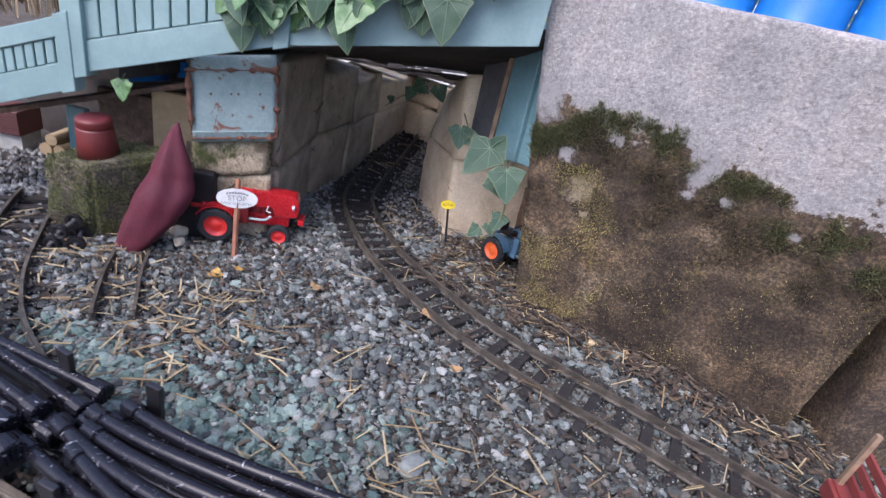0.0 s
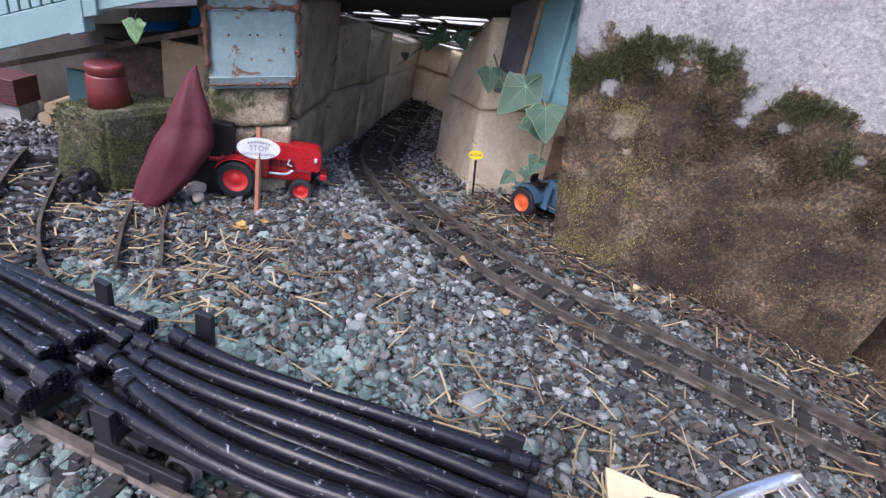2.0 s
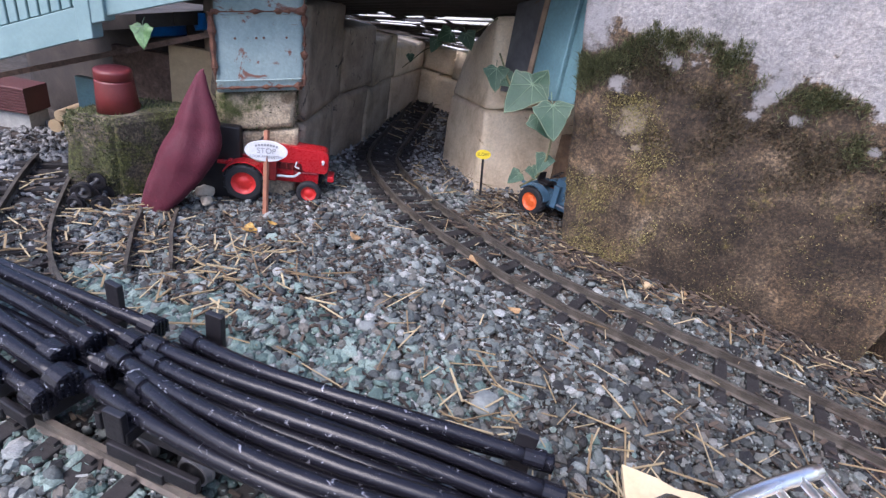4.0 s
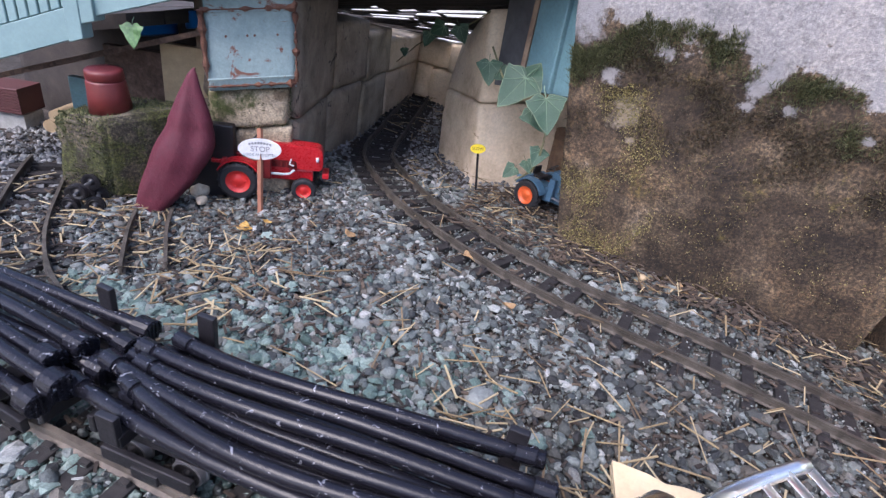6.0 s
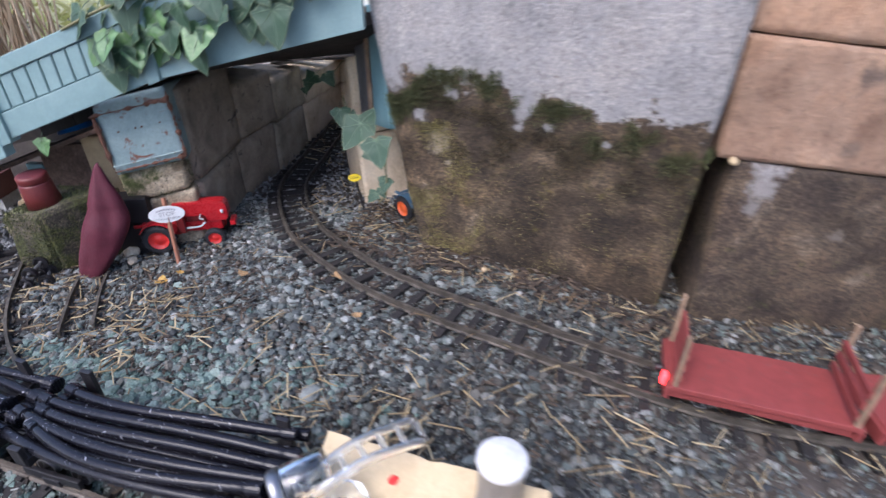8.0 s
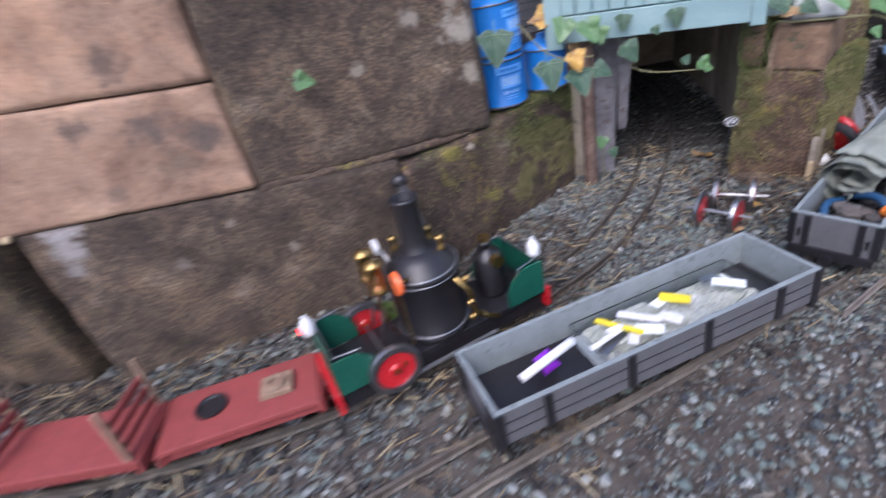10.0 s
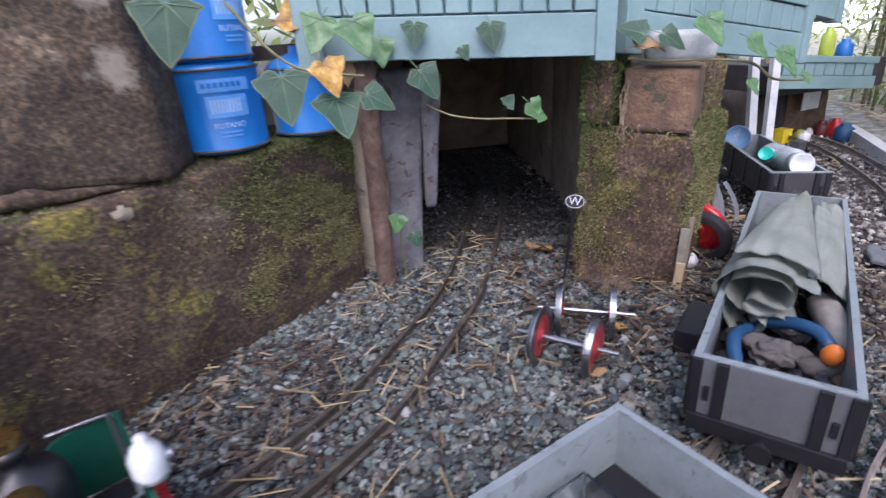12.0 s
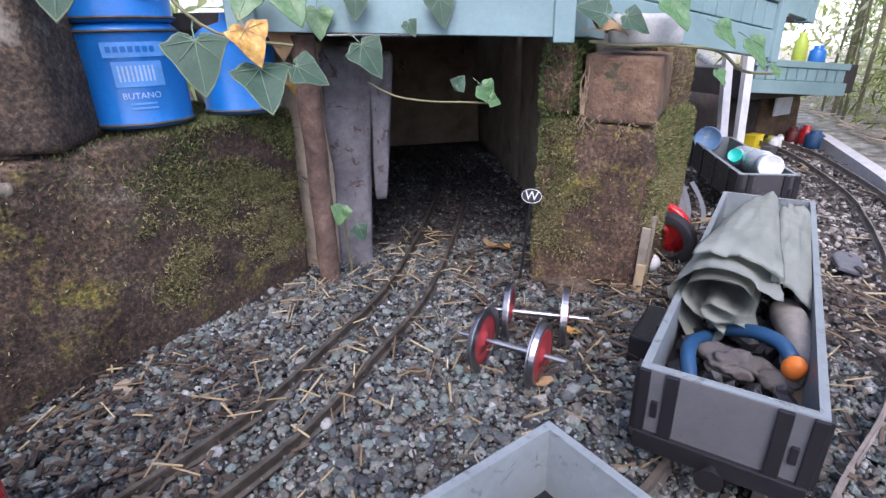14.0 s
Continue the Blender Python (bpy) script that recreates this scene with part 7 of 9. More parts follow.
    rod(bm, (-0.028, 0.014, 0.122), (-0.024, 0.010, 0.108), 0.0012, seg=8)
    part("pressure_gauge", bm, M_white, e, "", True)
    for x, y, z in ((0.022, -0.012, 0.112), (0.022, 0.014, 0.112), (-0.012, 0.022, 0.112)):
        bm = bmesh.new()
        lathe(bm, [(0, 0), (0.0035, 0), (0.0042, 0.003), (0.0025, 0.006), (0.0025, 0.010), (0.004, 0.012), (0.004, 0.015), (0, 0.017)], 14, Matrix.Translation((x, y, z)))
        part("valve", bm, M_brass, e, "", True)
    # displacement lubricator and gas tank at the front
    bm = bmesh.new()
    lathe(bm, [(0, 0.029), (0.0155, 0.029), (0.016, 0.032), (0.016, 0.070), (0.013, 0.077), (0.004, 0.080), (0.004, 0.086), (0.007, 0.087), (0.007, 0.091), (0, 0.092)], 26, Matrix.Translation((0.076, 0.004, 0)))
    part("gas_tank", bm, M_black, e, "", True)
    bm = bmesh.new()
    rod(bm, (0.076, 0.004, 0.090), (0.076, 0.004, 0.096), 0.0062, seg=16)
    rod(bm, (0.076, -0.010, 0.074), (0.076, -0.018, 0.074), 0.0068, seg=18)
    part("filler_cap", bm, M_brass, e)
    bm = bmesh.new()
    box(bm, (0.0, -W / 2 - 0.003, 0.0135), (0.10, 0.004, 0.003), 0.0006)
    box(bm, (0.0, W / 2 + 0.003, 0.0135), (0.10, 0.004, 0.003), 0.0006)
    part("footstep", bm, M_dull, e)
    e.matrix_basis = m
    return e


def red_flat(m, L, label, rails, patches):
    e = thing("flat_wagon", label, "wagon", "wagons of the train")
    W = 0.070
    bm = bmesh.new()
    box(bm, (0, 0, 0.028), (L, W, 0.006), 0.001)
    deck_ob = part("deck", bm, M_flat_red, e)
    for s in (-1, 1):
        bm = bmesh.new()
        box(bm, (0, s * (W / 2 - 0.006), 0.020), (L, 0.004, 0.010), 0.0006)
        part("solebar", bm, M_flat_red, e)
        bm = bmesh.new()
        box(bm, (s * (L / 2 + 0.001), 0, 0.022), (0.005, W, 0.014), 0.0008)
        part("headstock", bm, M_flat_red, e)
        bm = bmesh.new()
        rod(bm, (s * (L / 2 + 0.003), 0, 0.020), (s * (L / 2 + 0.011), 0, 0.020), 0.004)
        part("buffer", bm, M_black, e)
        wheelset(e, Matrix.Translation((s * L * 0.28, 0, 0.0100)), 0.0098, 0.041, M_dull, M_black, M_dull, axle_len=0.054)
        if rails:
            fr = thing("end_rack", "", "")
            fr.parent = e
            for k in (-1, 1):
                bm = bmesh.new()
                box(bm, (s * (L / 2 - 0.004), k * (W / 2 - 0.003), 0.058), (0.004, 0.005, 0.060), 0.0006)
                part("stake", bm, M_wood, fr)
            for z in (0.040, 0.053, 0.066):
                bm = bmesh.new()
                box(bm, (s * (L / 2 - 0.0075), 0, z), (0.003, W - 0.004, 0.0075), 0.0006)
                part("slat", bm, M_flat_red, fr)
    if patches:
        bm = bmesh.new()
        lathe(bm, [(0, 0.0312), (0.013, 0.0312), (0.015, 0.0325), (0.015, 0.034), (0.013, 0.034), (0.012, 0.0322), (0, 0.0320)], 24, Matrix.Translation((-L * 0.2, 0.002, 0)))
        part("hatch", bm, M_black, e)
        bm = bmesh.new()
        box(bm, (L * 0.24, 0, 0.034), (0.030, 0.026, 0.006), 0.001)
        sweep(bm, [(L * 0.24 + 0.008 * cos(a), 0.008 * sin(a), 0.038) for a in [2 * pi * k / 18 for k in range(18)]], 0.0028, 6, True)
        part("pad", bm, M_wood, e)
    else:
        bm = bmesh.new()
        box(bm, (-L / 2 - 0.004, -0.020, 0.026), (0.004, 0.008, 0.012), 0.001)
        part("tail_lamp", bm, M_red_lamp, e, "glowing red tail lamp")
    e.matrix_basis = m
    return e


front = arc_at(main_line, 1.214)
engine(line_pose(main_line, front - 0.125, 0.15))
red_flat(line_pose(main_line, front - 0.242 - 0.080, 0.10), 0.142, "brick-red flat wagon with a round hatch", False, True)
red_flat(line_pose(main_line, front - 0.242 - 0.080 - 0.159, 0.10), 0.150, "brick-red flat wagon with slatted end racks", True, False)
# ---- gas cans on the ledge ----
def gas_can(x, y, z, r, h, heading, label, printed):
    e = thing("gas_can", label, "gas can", "blue gas cans on the wall")
    bm = bmesh.new()
    lathe(bm, [(0, 0.002), (r * 0.85, 0.002), (r * 0.9, 0.0), (r, 0.0015), (r * 1.012, 0.003), (r * 0.992, 0.0045), (r * 0.992, h - 0.008), (r * 1.0, h - 0.006), (r * 1.012, h - 0.004), (r * 0.98, h - 0.002), (r * 0.8, h + 0.003), (r * 0.3, h + 0.008), (r * 0.25, h + 0.014), (0, h + 0.014)], 48)
    body = part("body", bm, M_can, e, "", True)
    for zz in (0.003, h - 0.004):
        bm = bmesh.new()
        sweep(bm, [(r * 1.008 * cos(a), r * 1.008 * sin(a), zz) for a in [2 * pi * k / 48 for k in range(48)]], 0.0011, 6, True)
        part("seam", bm, M_rust, e, "rusty seam")
    if printed:
        def patch(u0, u1, z0, z1, material, name, lift=0.0004):
            b2 = bmesh.new()
            n = 10
            cols = []
            for i in range(n + 1):
                a = (u0 + (u1 - u0) * i / n) / r
                cols.append([b2.verts.new(((r + lift) * sin(a), -(r + lift) * cos(a), zz)) for zz in (z0, z1)])
            for c0, c1 in zip(cols, cols[1:]):
                b2.faces.new((c0[0], c1[0], c1[1], c0[1]))
            return part(name, b2, material, body)
        patch(-0.016, 0.022, h * 0.70, h * 0.84, M_can_print, "print_band")
        patch(-0.012, 0.018, h * 0.42, h * 0.66, M_can_print, "print_panel")
        for k in range(9):
            patch(-0.009 + 0.0025 * k, -0.009 + 0.0025 * k + 0.0012, h * 0.47, h * 0.62, M_silver_print, "print_bar", 0.0007)
        for k in range(7):
            patch(-0.013 + 0.0042 * k, -0.013 + 0.0042 * k + 0.003, h * 0.745, h * 0.80, M_can, "lettering_bar", 0.0007)
        for k in range(2):
            patch(-0.006, 0.010, h * (0.20 + 0.045 * k), h * (0.22 + 0.045 * k), M_can_print, "lettering_bar", 0.0007)
        cu = bpy.data.curves.new("lettering", "FONT")
        cu.body, cu.size, cu.align_x, cu.align_y = "BUTANO", 0.0056, "CENTER", "CENTER"
        ob = bpy.data.objects.new("lettering", cu)
        scene.collection.objects.link(ob)
        me = bpy.data.meshes.new_from_object(ob.evaluated_get(bpy.context.evaluated_depsgraph_get()))
        bpy.data.objects.remove(ob)
        for v in me.vertices:
            a = (v.co.x + 0.002) / r
            v.co = Vector(((r + 0.0007) * sin(a), -(r + 0.0007) * cos(a), h * 0.33 + v.co.y))
        me.materials.append(M_silver_print)
        t = new("lettering", me)
        t.parent = body
    e.matrix_basis = turned(x, y, z, heading)


gas_can(1.205, 1.404, 0.1575, 0.0335, 0.066, 0.36, "blue gas can with pale print standing on the mossy wall", True)
gas_can(1.2045, 1.4045, 0.2245, 0.0335, 0.066, 0.9, "blue gas can stacked on another", True)
gas_can(1.268, 1.449, 0.158, 0.0300, 0.060, 0.2, "small blue gas can behind ivy leaves", False)
for k, (x, y) in enumerate(((0.445, 1.20), (0.530, 1.195), (0.615, 1.19))):
    gas_can(x, y, 0.366, 0.0425, 0.09, k * 1.3, "blue gas can standing on top of the rendered wall", False)


# ---- ivy ----
IVY = [(0, 0.06), (0.09, -0.06), (0.22, -0.10), (0.34, -0.03), (0.43, 0.05), (0.56, 0.09), (0.52, 0.24), (0.43, 0.36), (0.37, 0.47), (0.30, 0.62), (0.18, 0.82), (0.0, 1.03)]


def leaf_mesh(name, material, vein, margin, fold=0.18, seed=0, rim=0.955):
    """A lobed leaf with a pale margin, folded along its midrib, and its raised veins."""
    rg2 = random.Random(seed)
    loop = list(IVY) + [(-x * rg2.uniform(0.9, 1.04), y + rg2.uniform(-0.02, 0.02)) for x, y in IVY[-2:0:-1]]

    def lift(x, y):
        return abs(x) * fold - 0.16 * y * y + 0.06 * noise.noise((x * 3.1 + seed, y * 3.1, seed)) + 0.03 * sin(7 * y + 5 * x + seed)

    bm = bmesh.new()
    rings = []
    for j, k in enumerate((1.0, rim, 0.62, 0.30)):
        ring = []
        for i, (x, y) in enumerate(loop):
            w = k + (0.05 * noise.noise((i * 1.3, seed, 2)) if j == 1 else 0)
            px, py = x * w, 0.30 + (y - 0.30) * w
            ring.append(bm.verts.new((px, py, lift(px, py))))
        rings.append(ring)
    n = len(loop)
    for j, (lo, hi) in enumerate(zip(rings, rings[1:])):
        for i in range(n):
            f = bm.faces.new((lo[i], lo[(i + 1) % n], hi[(i + 1) % n], hi[i]))
            f.material_index = 1 if j == 0 else 0
    c = bm.verts.new((0, 0.30, lift(0, 0.30)))
    for i in range(n):
        bm.faces.new((rings[-1][i], rings[-1][(i + 1) % n], c))
    bmesh.ops.recalc_face_normals(bm, faces=bm.faces[:])
    bmesh.ops.solidify(bm, geom=bm.faces[:], thickness=0.012)
    leaf = mesh_of(bm, name, [material, margin], True)
    bm = bmesh.new()
    for tip in ((0, 0.98), (0.50, 0.13), (-0.50, 0.13), (0.26, -0.04), (-0.26, -0.04), (0.36, 0.46), (-0.36, 0.46)):
        a = []
        for t in (0, 0.3, 0.6, 0.95):
            x, y = tip[0] * t, 0.06 + (tip[1] - 0.06) * t
            a.append((x, y, lift(x, y) + 0.010))
        sweep(bm, a, [0.014, 0.011, 0.008, 0.005], 5)
    sweep(bm, [(0, 0.06, lift(0, 0.06)), (0.02, -0.2, -0.03), (0.0, -0.38, -0.12)], 0.014, 5)
    veins = mesh_of(bm, "vein", vein)
    return leaf, veins


M_ivy_rim = paint("pale_leaf_margin", (0.125, 0.165, 0.095), 0.6)
IVY_DARK = leaf_mesh("leaf", M_ivy, M_ivy_vein, M_ivy_rim, seed=1)
IVY_PALE = leaf_mesh("leaf", M_ivy_pale, M_ivy_vein, M_ivy_pale, seed=2)
IVY_DEAD = leaf_mesh("leaf", M_leaf_dead, M_leaf_dead, M_leaf_dead, seed=3, fold=0.45)
IVY_GOLD = leaf_mesh("leaf", M_leaf_yellow, M_leaf_dead, M_leaf_dead, seed=4, fold=0.35)


def leaf_on(parent, meshes, p, size, normal, tip):
    n, t = Vector(normal).normalized(), Vector(tip)
    t = (t - n * t.dot(n)).normalized()
    x = t.cross(n)
    m = Matrix(((x.x, t.x, n.x, p[0]), (x.y, t.y, n.y, p[1]), (x.z, t.z, n.z, p[2]), (0, 0, 0, 1))) @ Matrix.Diagonal((size, size, size, 1))
    a = new("leaf", meshes[0])
    a.parent, a.matrix_basis = parent, m
    b = new("vein", meshes[1])
    b.parent = a
    return a


def ivy(label, stem, leaves, r=0.0011):
    e = thing("ivy_vine", label, "ivy", "ivy growing over walls and deck")
    if stem:
        bm = bmesh.new()
        sweep(bm, spline(stem, 0.008), r, 6)
        part("stem", bm, M_stem, e)
    for kind, p, size, n, t in leaves:
        leaf_on(e, kind, p, size, n, t)
    return e


A, B = (0.25, -0.75, 0.55), (0.1, -0.8, 0.5)
ivy("dark ivy with pale veins hanging beside the wall", [(0.235, 1.10, 0.20), (0.27, 1.08, 0.168), (0.31, 1.055, 0.175), (0.335, 1.042, 0.15), (0.335, 1.045, 0.10), (0.312, 1.06, 0.07)], [
    (IVY_DARK, (0.240, 1.088, 0.186), 0.028, A, (0.2, -0.1, -1)), (IVY_DARK, (0.300, 1.052, 0.186), 0.043, A, (-0.5, -0.1, -1)), (IVY_DARK, (0.300, 1.05, 0.176), 0.033, A, (0.3, 0.1, 1)),
    (IVY_DARK, (0.330, 1.035, 0.174), 0.038, A, (0.3, -0.1, -1)), (IVY_DARK, (0.315, 1.045, 0.158), 0.031, A, (0.8, -0.1, -0.7)), (IVY_DARK, (0.336, 1.046, 0.118), 0.021, A, (-0.2, 0, -1)),
    (IVY_DARK, (0.308, 1.06, 0.085), 0.018, A, (-0.6, 0, -1)), (IVY_DARK, (0.322, 1.05, 0.10), 0.016, A, (0.6, 0, -1)), (IVY_DARK, (0.252, 1.088, 0.178), 0.020, A, (0.9, 0, -0.3))])
rng = random.Random(21)
leaves = []
for i in range(64):
    u = rng.random()
    x, y = 0.06 + 0.25 * u, 0.902 + 0.125 * u
    z = 0.262 + 0.075 * u + rng.uniform(0.006, 0.085)
    leaves.append((IVY_DARK if rng.random() < 0.82 else IVY_PALE, (x + rng.uniform(-0.012, 0.012), y - rng.uniform(0, 0.02), z), rng.uniform(0.022, 0.046), (rng.uniform(-0.2, 0.7), -1, rng.uniform(0.0, 0.9)), (rng.uniform(-0.8, 0.8), -0.1, -1)))
leaves += [(IVY_DARK, (0.074, 0.900, 0.272), 0.040, (0.4, -1, 0.3), (0.1, 0, -1)), (IVY_PALE, (0.066, 0.897, 0.285), 0.028, (0.4, -1, 0.4), (-0.6, 0, -1)), (IVY_PALE, (0.135, 0.930, 0.298), 0.03, (0.4, -1, 0.4), (0.4, 0, -1)),
           (IVY_DARK, (0.218, 0.972, 0.322), 0.034, (0.4, -1, 0.4), (0, 0, -1)), (IVY_PALE, (-0.045, 0.852, 0.172), 0.022, (0.4, -1, 0.4), (0.1, 0, -1))]
ivy("thick dark ivy hanging over the teal deck edge", [(0.03, 0.88, 0.30), (0.09, 0.905, 0.325), (0.18, 0.945, 0.35), (0.30, 1.01, 0.375)], leaves, 0.0016)
ivy("ivy with one orange dead leaf hanging before the gas cans", [(1.235, 1.36, 0.262), (1.262, 1.352, 0.228), (1.285, 1.352, 0.214), (1.322, 1.36, 0.208)], [
    (IVY_DARK, (1.266, 1.345, 0.214), 0.036, (0.1, -0.9, 0.5), (0.05, 0, -1)), (IVY_GOLD, (1.296, 1.344, 0.220), 0.025, (0.2, -0.9, 0.4), (0.25, 0, -1)), (IVY_DARK, (1.300, 1.35, 0.196), 0.034, (0.2, -0.7, 0.7), (0.1, -0.2, -1)),
    (IVY_DARK, (1.322, 1.352, 0.196), 0.024, (0.2, -0.8, 0.6), (0.8, 0, -0.5)), (IVY_DARK, (1.208, 1.33, 0.262), 0.040, (0.1, -0.9, 0.4), (-0.1, 0, -1)), (IVY_PALE, (1.318, 1.38, 0.247), 0.030, (0.1, -0.9, 0.4), (0.3, 0, -1)), (IVY_PALE, (1.296, 1.40, 0.25), 0.03, (0.1, -0.9, 0.5), (-0.4, 0, -1))])
ivy("orange dead leaves caught behind the gas cans", None, [(IVY_DEAD, (1.285, 1.44, 0.246), 0.034, (0.3, -1, 0.7), (-1, 0, 0.1)), (IVY_GOLD, (1.262, 1.43, 0.252), 0.034, (0, -1, 0.9), (0.8, 0, -0.1)), (IVY_DEAD, (1.306, 1.43, 0.225), 0.028, (0.4, -1, 0.3), (0, 0, -1)), (IVY_GOLD, (1.312, 1.46, 0.182), 0.02, (0, -1, 0.3), (0.1, 0, -1))])
ivy("ivy tendrils hanging from the teal boards", None, [
    (IVY_DARK, (1.366, 1.392, 0.208), 0.028, (0.2, -0.9, 0.4), (0.5, 0, -1)), (IVY_PALE, (1.338, 1.405, 0.232), 0.022, (0, -1, 0.4), (0, 0, -1)), (IVY_DARK, (1.425, 1.392, 0.238), 0.022, (0, -1, 0.4), (0.1, 0, -1)),
    (IVY_DARK, (1.366, 1.398, 0.242), 0.02, (0, -1, 0.4), (-0.1, 0, -1)), (IVY_DARK, (1.402, 1.395, 0.222), 0.012, (0, -1, 0.4), (0.4, 0, -1))])
ivy("thin vine with two pale leaves across the tunnel mouth", [(1.37, 1.400, 0.180), (1.389, 1.394, 0.170), (1.415, 1.388, 0.1655), (1.440, 1.382, 0.1645), (1.462, 1.376, 0.163)], [
    (IVY_PALE, (1.452, 1.374, 0.177), 0.019, (0.3, -0.9, 0.3), (0.6, 0, -0.8)), (IVY_DARK, (1.434, 1.38, 0.1755), 0.0125, (0.2, -1, 0.3), (0.6, 0, 0.6)), (IVY_PALE, (1.458, 1.372, 0.167), 0.011, (0.3, -1, 0.3), (1, 0, -0.3))], 0.0008)
ivy("long yellow-green vine trailing over the mossy pier", [(1.535, 1.375, 0.205), (1.56, 1.372, 0.2015), (1.595, 1.358, 0.2005), (1.635, 1.362, 0.195), (1.665, 1.372, 0.180), (1.70, 1.38, 0.176)], [
    (IVY_DARK, (1.545, 1.370, 0.222), 0.024, (0, -0.8, 0.6), (-0.6, 0, 0.4)), (IVY_DARK, (1.558, 1.368, 0.222), 0.022, (0, -0.8, 0.6), (0.5, 0, -0.5)), (IVY_PALE, (1.584, 1.355, 0.232), 0.026, (0, -0.8, 0.6), (0.3, 0, -1)),
    (IVY_PALE, (1.626, 1.357, 0.214), 0.022, (0.2, -0.8, 0.6), (0.5, 0, -0.8)), (IVY_PALE, (1.663, 1.368, 0.203), 0.026, (0.2, -0.8, 0.6), (0.3, 0, -1)), (IVY_PALE, (1.70, 1.38, 0.178), 0.014, (0.2, -0.8, 0.6), (1, 0, 0.3)), (IVY_PALE, (1.634, 1.36, 0.182), 0.014, (0.2, -0.8, 0.6), (0.2, 0, -1)),
    (IVY_DEAD, (1.538, 1.372, 0.214), 0.026, (0, -0.5, 0.9), (0.8, -0.1, 0))], 0.0012)
ivy("small green leaves at the foot of the log post", [(1.342, 1.448, 0.0), (1.340, 1.44, 0.05), (1.343, 1.438, 0.072)], [(IVY_PALE, (1.340, 1.428, 0.075), 0.018, (0, -1, 0.3), (-0.3, 0, -1)), (IVY_DARK, (1.352, 1.43, 0.055), 0.016, (0, -1, 0.3), (0.3, 0, -1))])
ivy("single bright green leaf on the brown stone", None, [(IVY_PALE, (1.008, 1.196, 0.276), 0.020, (0.4, -0.9, 0.2), (0.9, 0, -0.3))])

ivy("dark ivy creeping along the tunnel roof", [(0.20, 1.155, 0.232), (0.155, 1.185, 0.205), (0.118, 1.192, 0.186), (0.06, 1.235, 0.163), (0.0, 1.30, 0.132), (-0.05, 1.35, 0.104)], [
    (IVY_DARK, (0.128, 1.178, 0.202), 0.026, (0.3, -0.8, -0.3), (-0.7, 0, -0.5)), (IVY_DARK, (0.150, 1.176, 0.206), 0.024, (0.4, -0.8, 0.1), (0.5, 0, -0.8)), (IVY_DARK, (0.098, 1.195, 0.186), 0.020, (0.2, -0.9, 0.2), (-0.3, 0, -1)), (IVY_DARK, (-0.004, 1.296, 0.140), 0.014, (0.4, -0.9, 0.1), (0.2, 0, -1))], 0.0009)

# fallen leaves
for i, (x, y, s, kind, hd, lab) in enumerate(((0.096, 0.850, 0.018, IVY_GOLD, 0.4, "yellow fallen leaf on the gravel"), (0.112, 0.872, 0.010, IVY_GOLD, 2.0, "yellow fallen leaf on the gravel"), (0.202, 0.894, 0.014, IVY_DEAD, 1.2, "brown fallen leaf on the gravel"),
                                         (0.314, 0.943, 0.016, IVY_DEAD, 0.2, "brown fallen leaf between gravel and rail"), (0.389, 0.887, 0.012, IVY_DEAD, 2.6, "orange fallen leaf on the gravel"), (0.523, 1.046, 0.018, IVY_DEAD, 0.9, "curled brown leaf at the wall's foot"),
                                         (1.457, 1.240, 0.018, IVY_DEAD, 1.4, "orange-brown fallen leaf on the gravel"), (1.485, 1.475, 0.022, IVY_DEAD, 0.4, "brown fallen leaf by the tunnel mouth"), (1.503, 1.465, 0.018, IVY_GOLD, 2.4, "yellow-brown fallen leaf by the tunnel mouth"),
                                         (1.500, 1.296, 0.015, IVY_GOLD, 0.2, "yellow-brown fallen leaf by the wheels"), (1.745, 1.49, 0.020, IVY_GOLD, 1.0, "yellow-brown fallen leaf beside the pier"), (1.62, 1.31, 0.020, IVY_DEAD, 2.0, "brown fallen leaf beside the wagon"), (0.98, 1.13, 0.02, IVY_DEAD, 0.5, "brown curled leaf at the wall's foot"))):
    e = thing("fallen_leaf", lab, "leaf", "fallen leaves")
    leaf_on(e, kind, (0, 0, 0), s, (0.15, 0.1, 1), (cos(hd), sin(hd), 0.1))
    e.matrix_basis = turned(x, y, height(x, y) + 0.0075, 0)


# ---- gravel, straw, moss ----
TP = np.array([(p.x, p.y) for p in main_line[::2] + near_line[::2] + left_line[::2]])
ICO = bmesh.new()
bmesh.ops.create_icosphere(ICO, subdivisions=1, radius=1)
ICO_V = np.array([v.co[:] for v in ICO.verts])
ICO_F = np.array([[v.index for v in f.verts] for f in ICO.faces])
ICO.free()


def rand_turns(rg, n):
    q = rg.normal(size=(n, 4))
    q /= np.linalg.norm(q, axis=1)[:, None]
    w, x, y, z = q.T
    return np.stack([np.stack([1 - 2 * (y * y + z * z), 2 * (x * y - z * w), 2 * (x * z + y * w)], -1), np.stack([2 * (x * y + z * w), 1 - 2 * (x * x + z * z), 2 * (y * z - x * w)], -1),
                     np.stack([2 * (x * z - y * w), 2 * (y * z + x * w), 1 - 2 * (x * x + y * y)], -1)], 1)


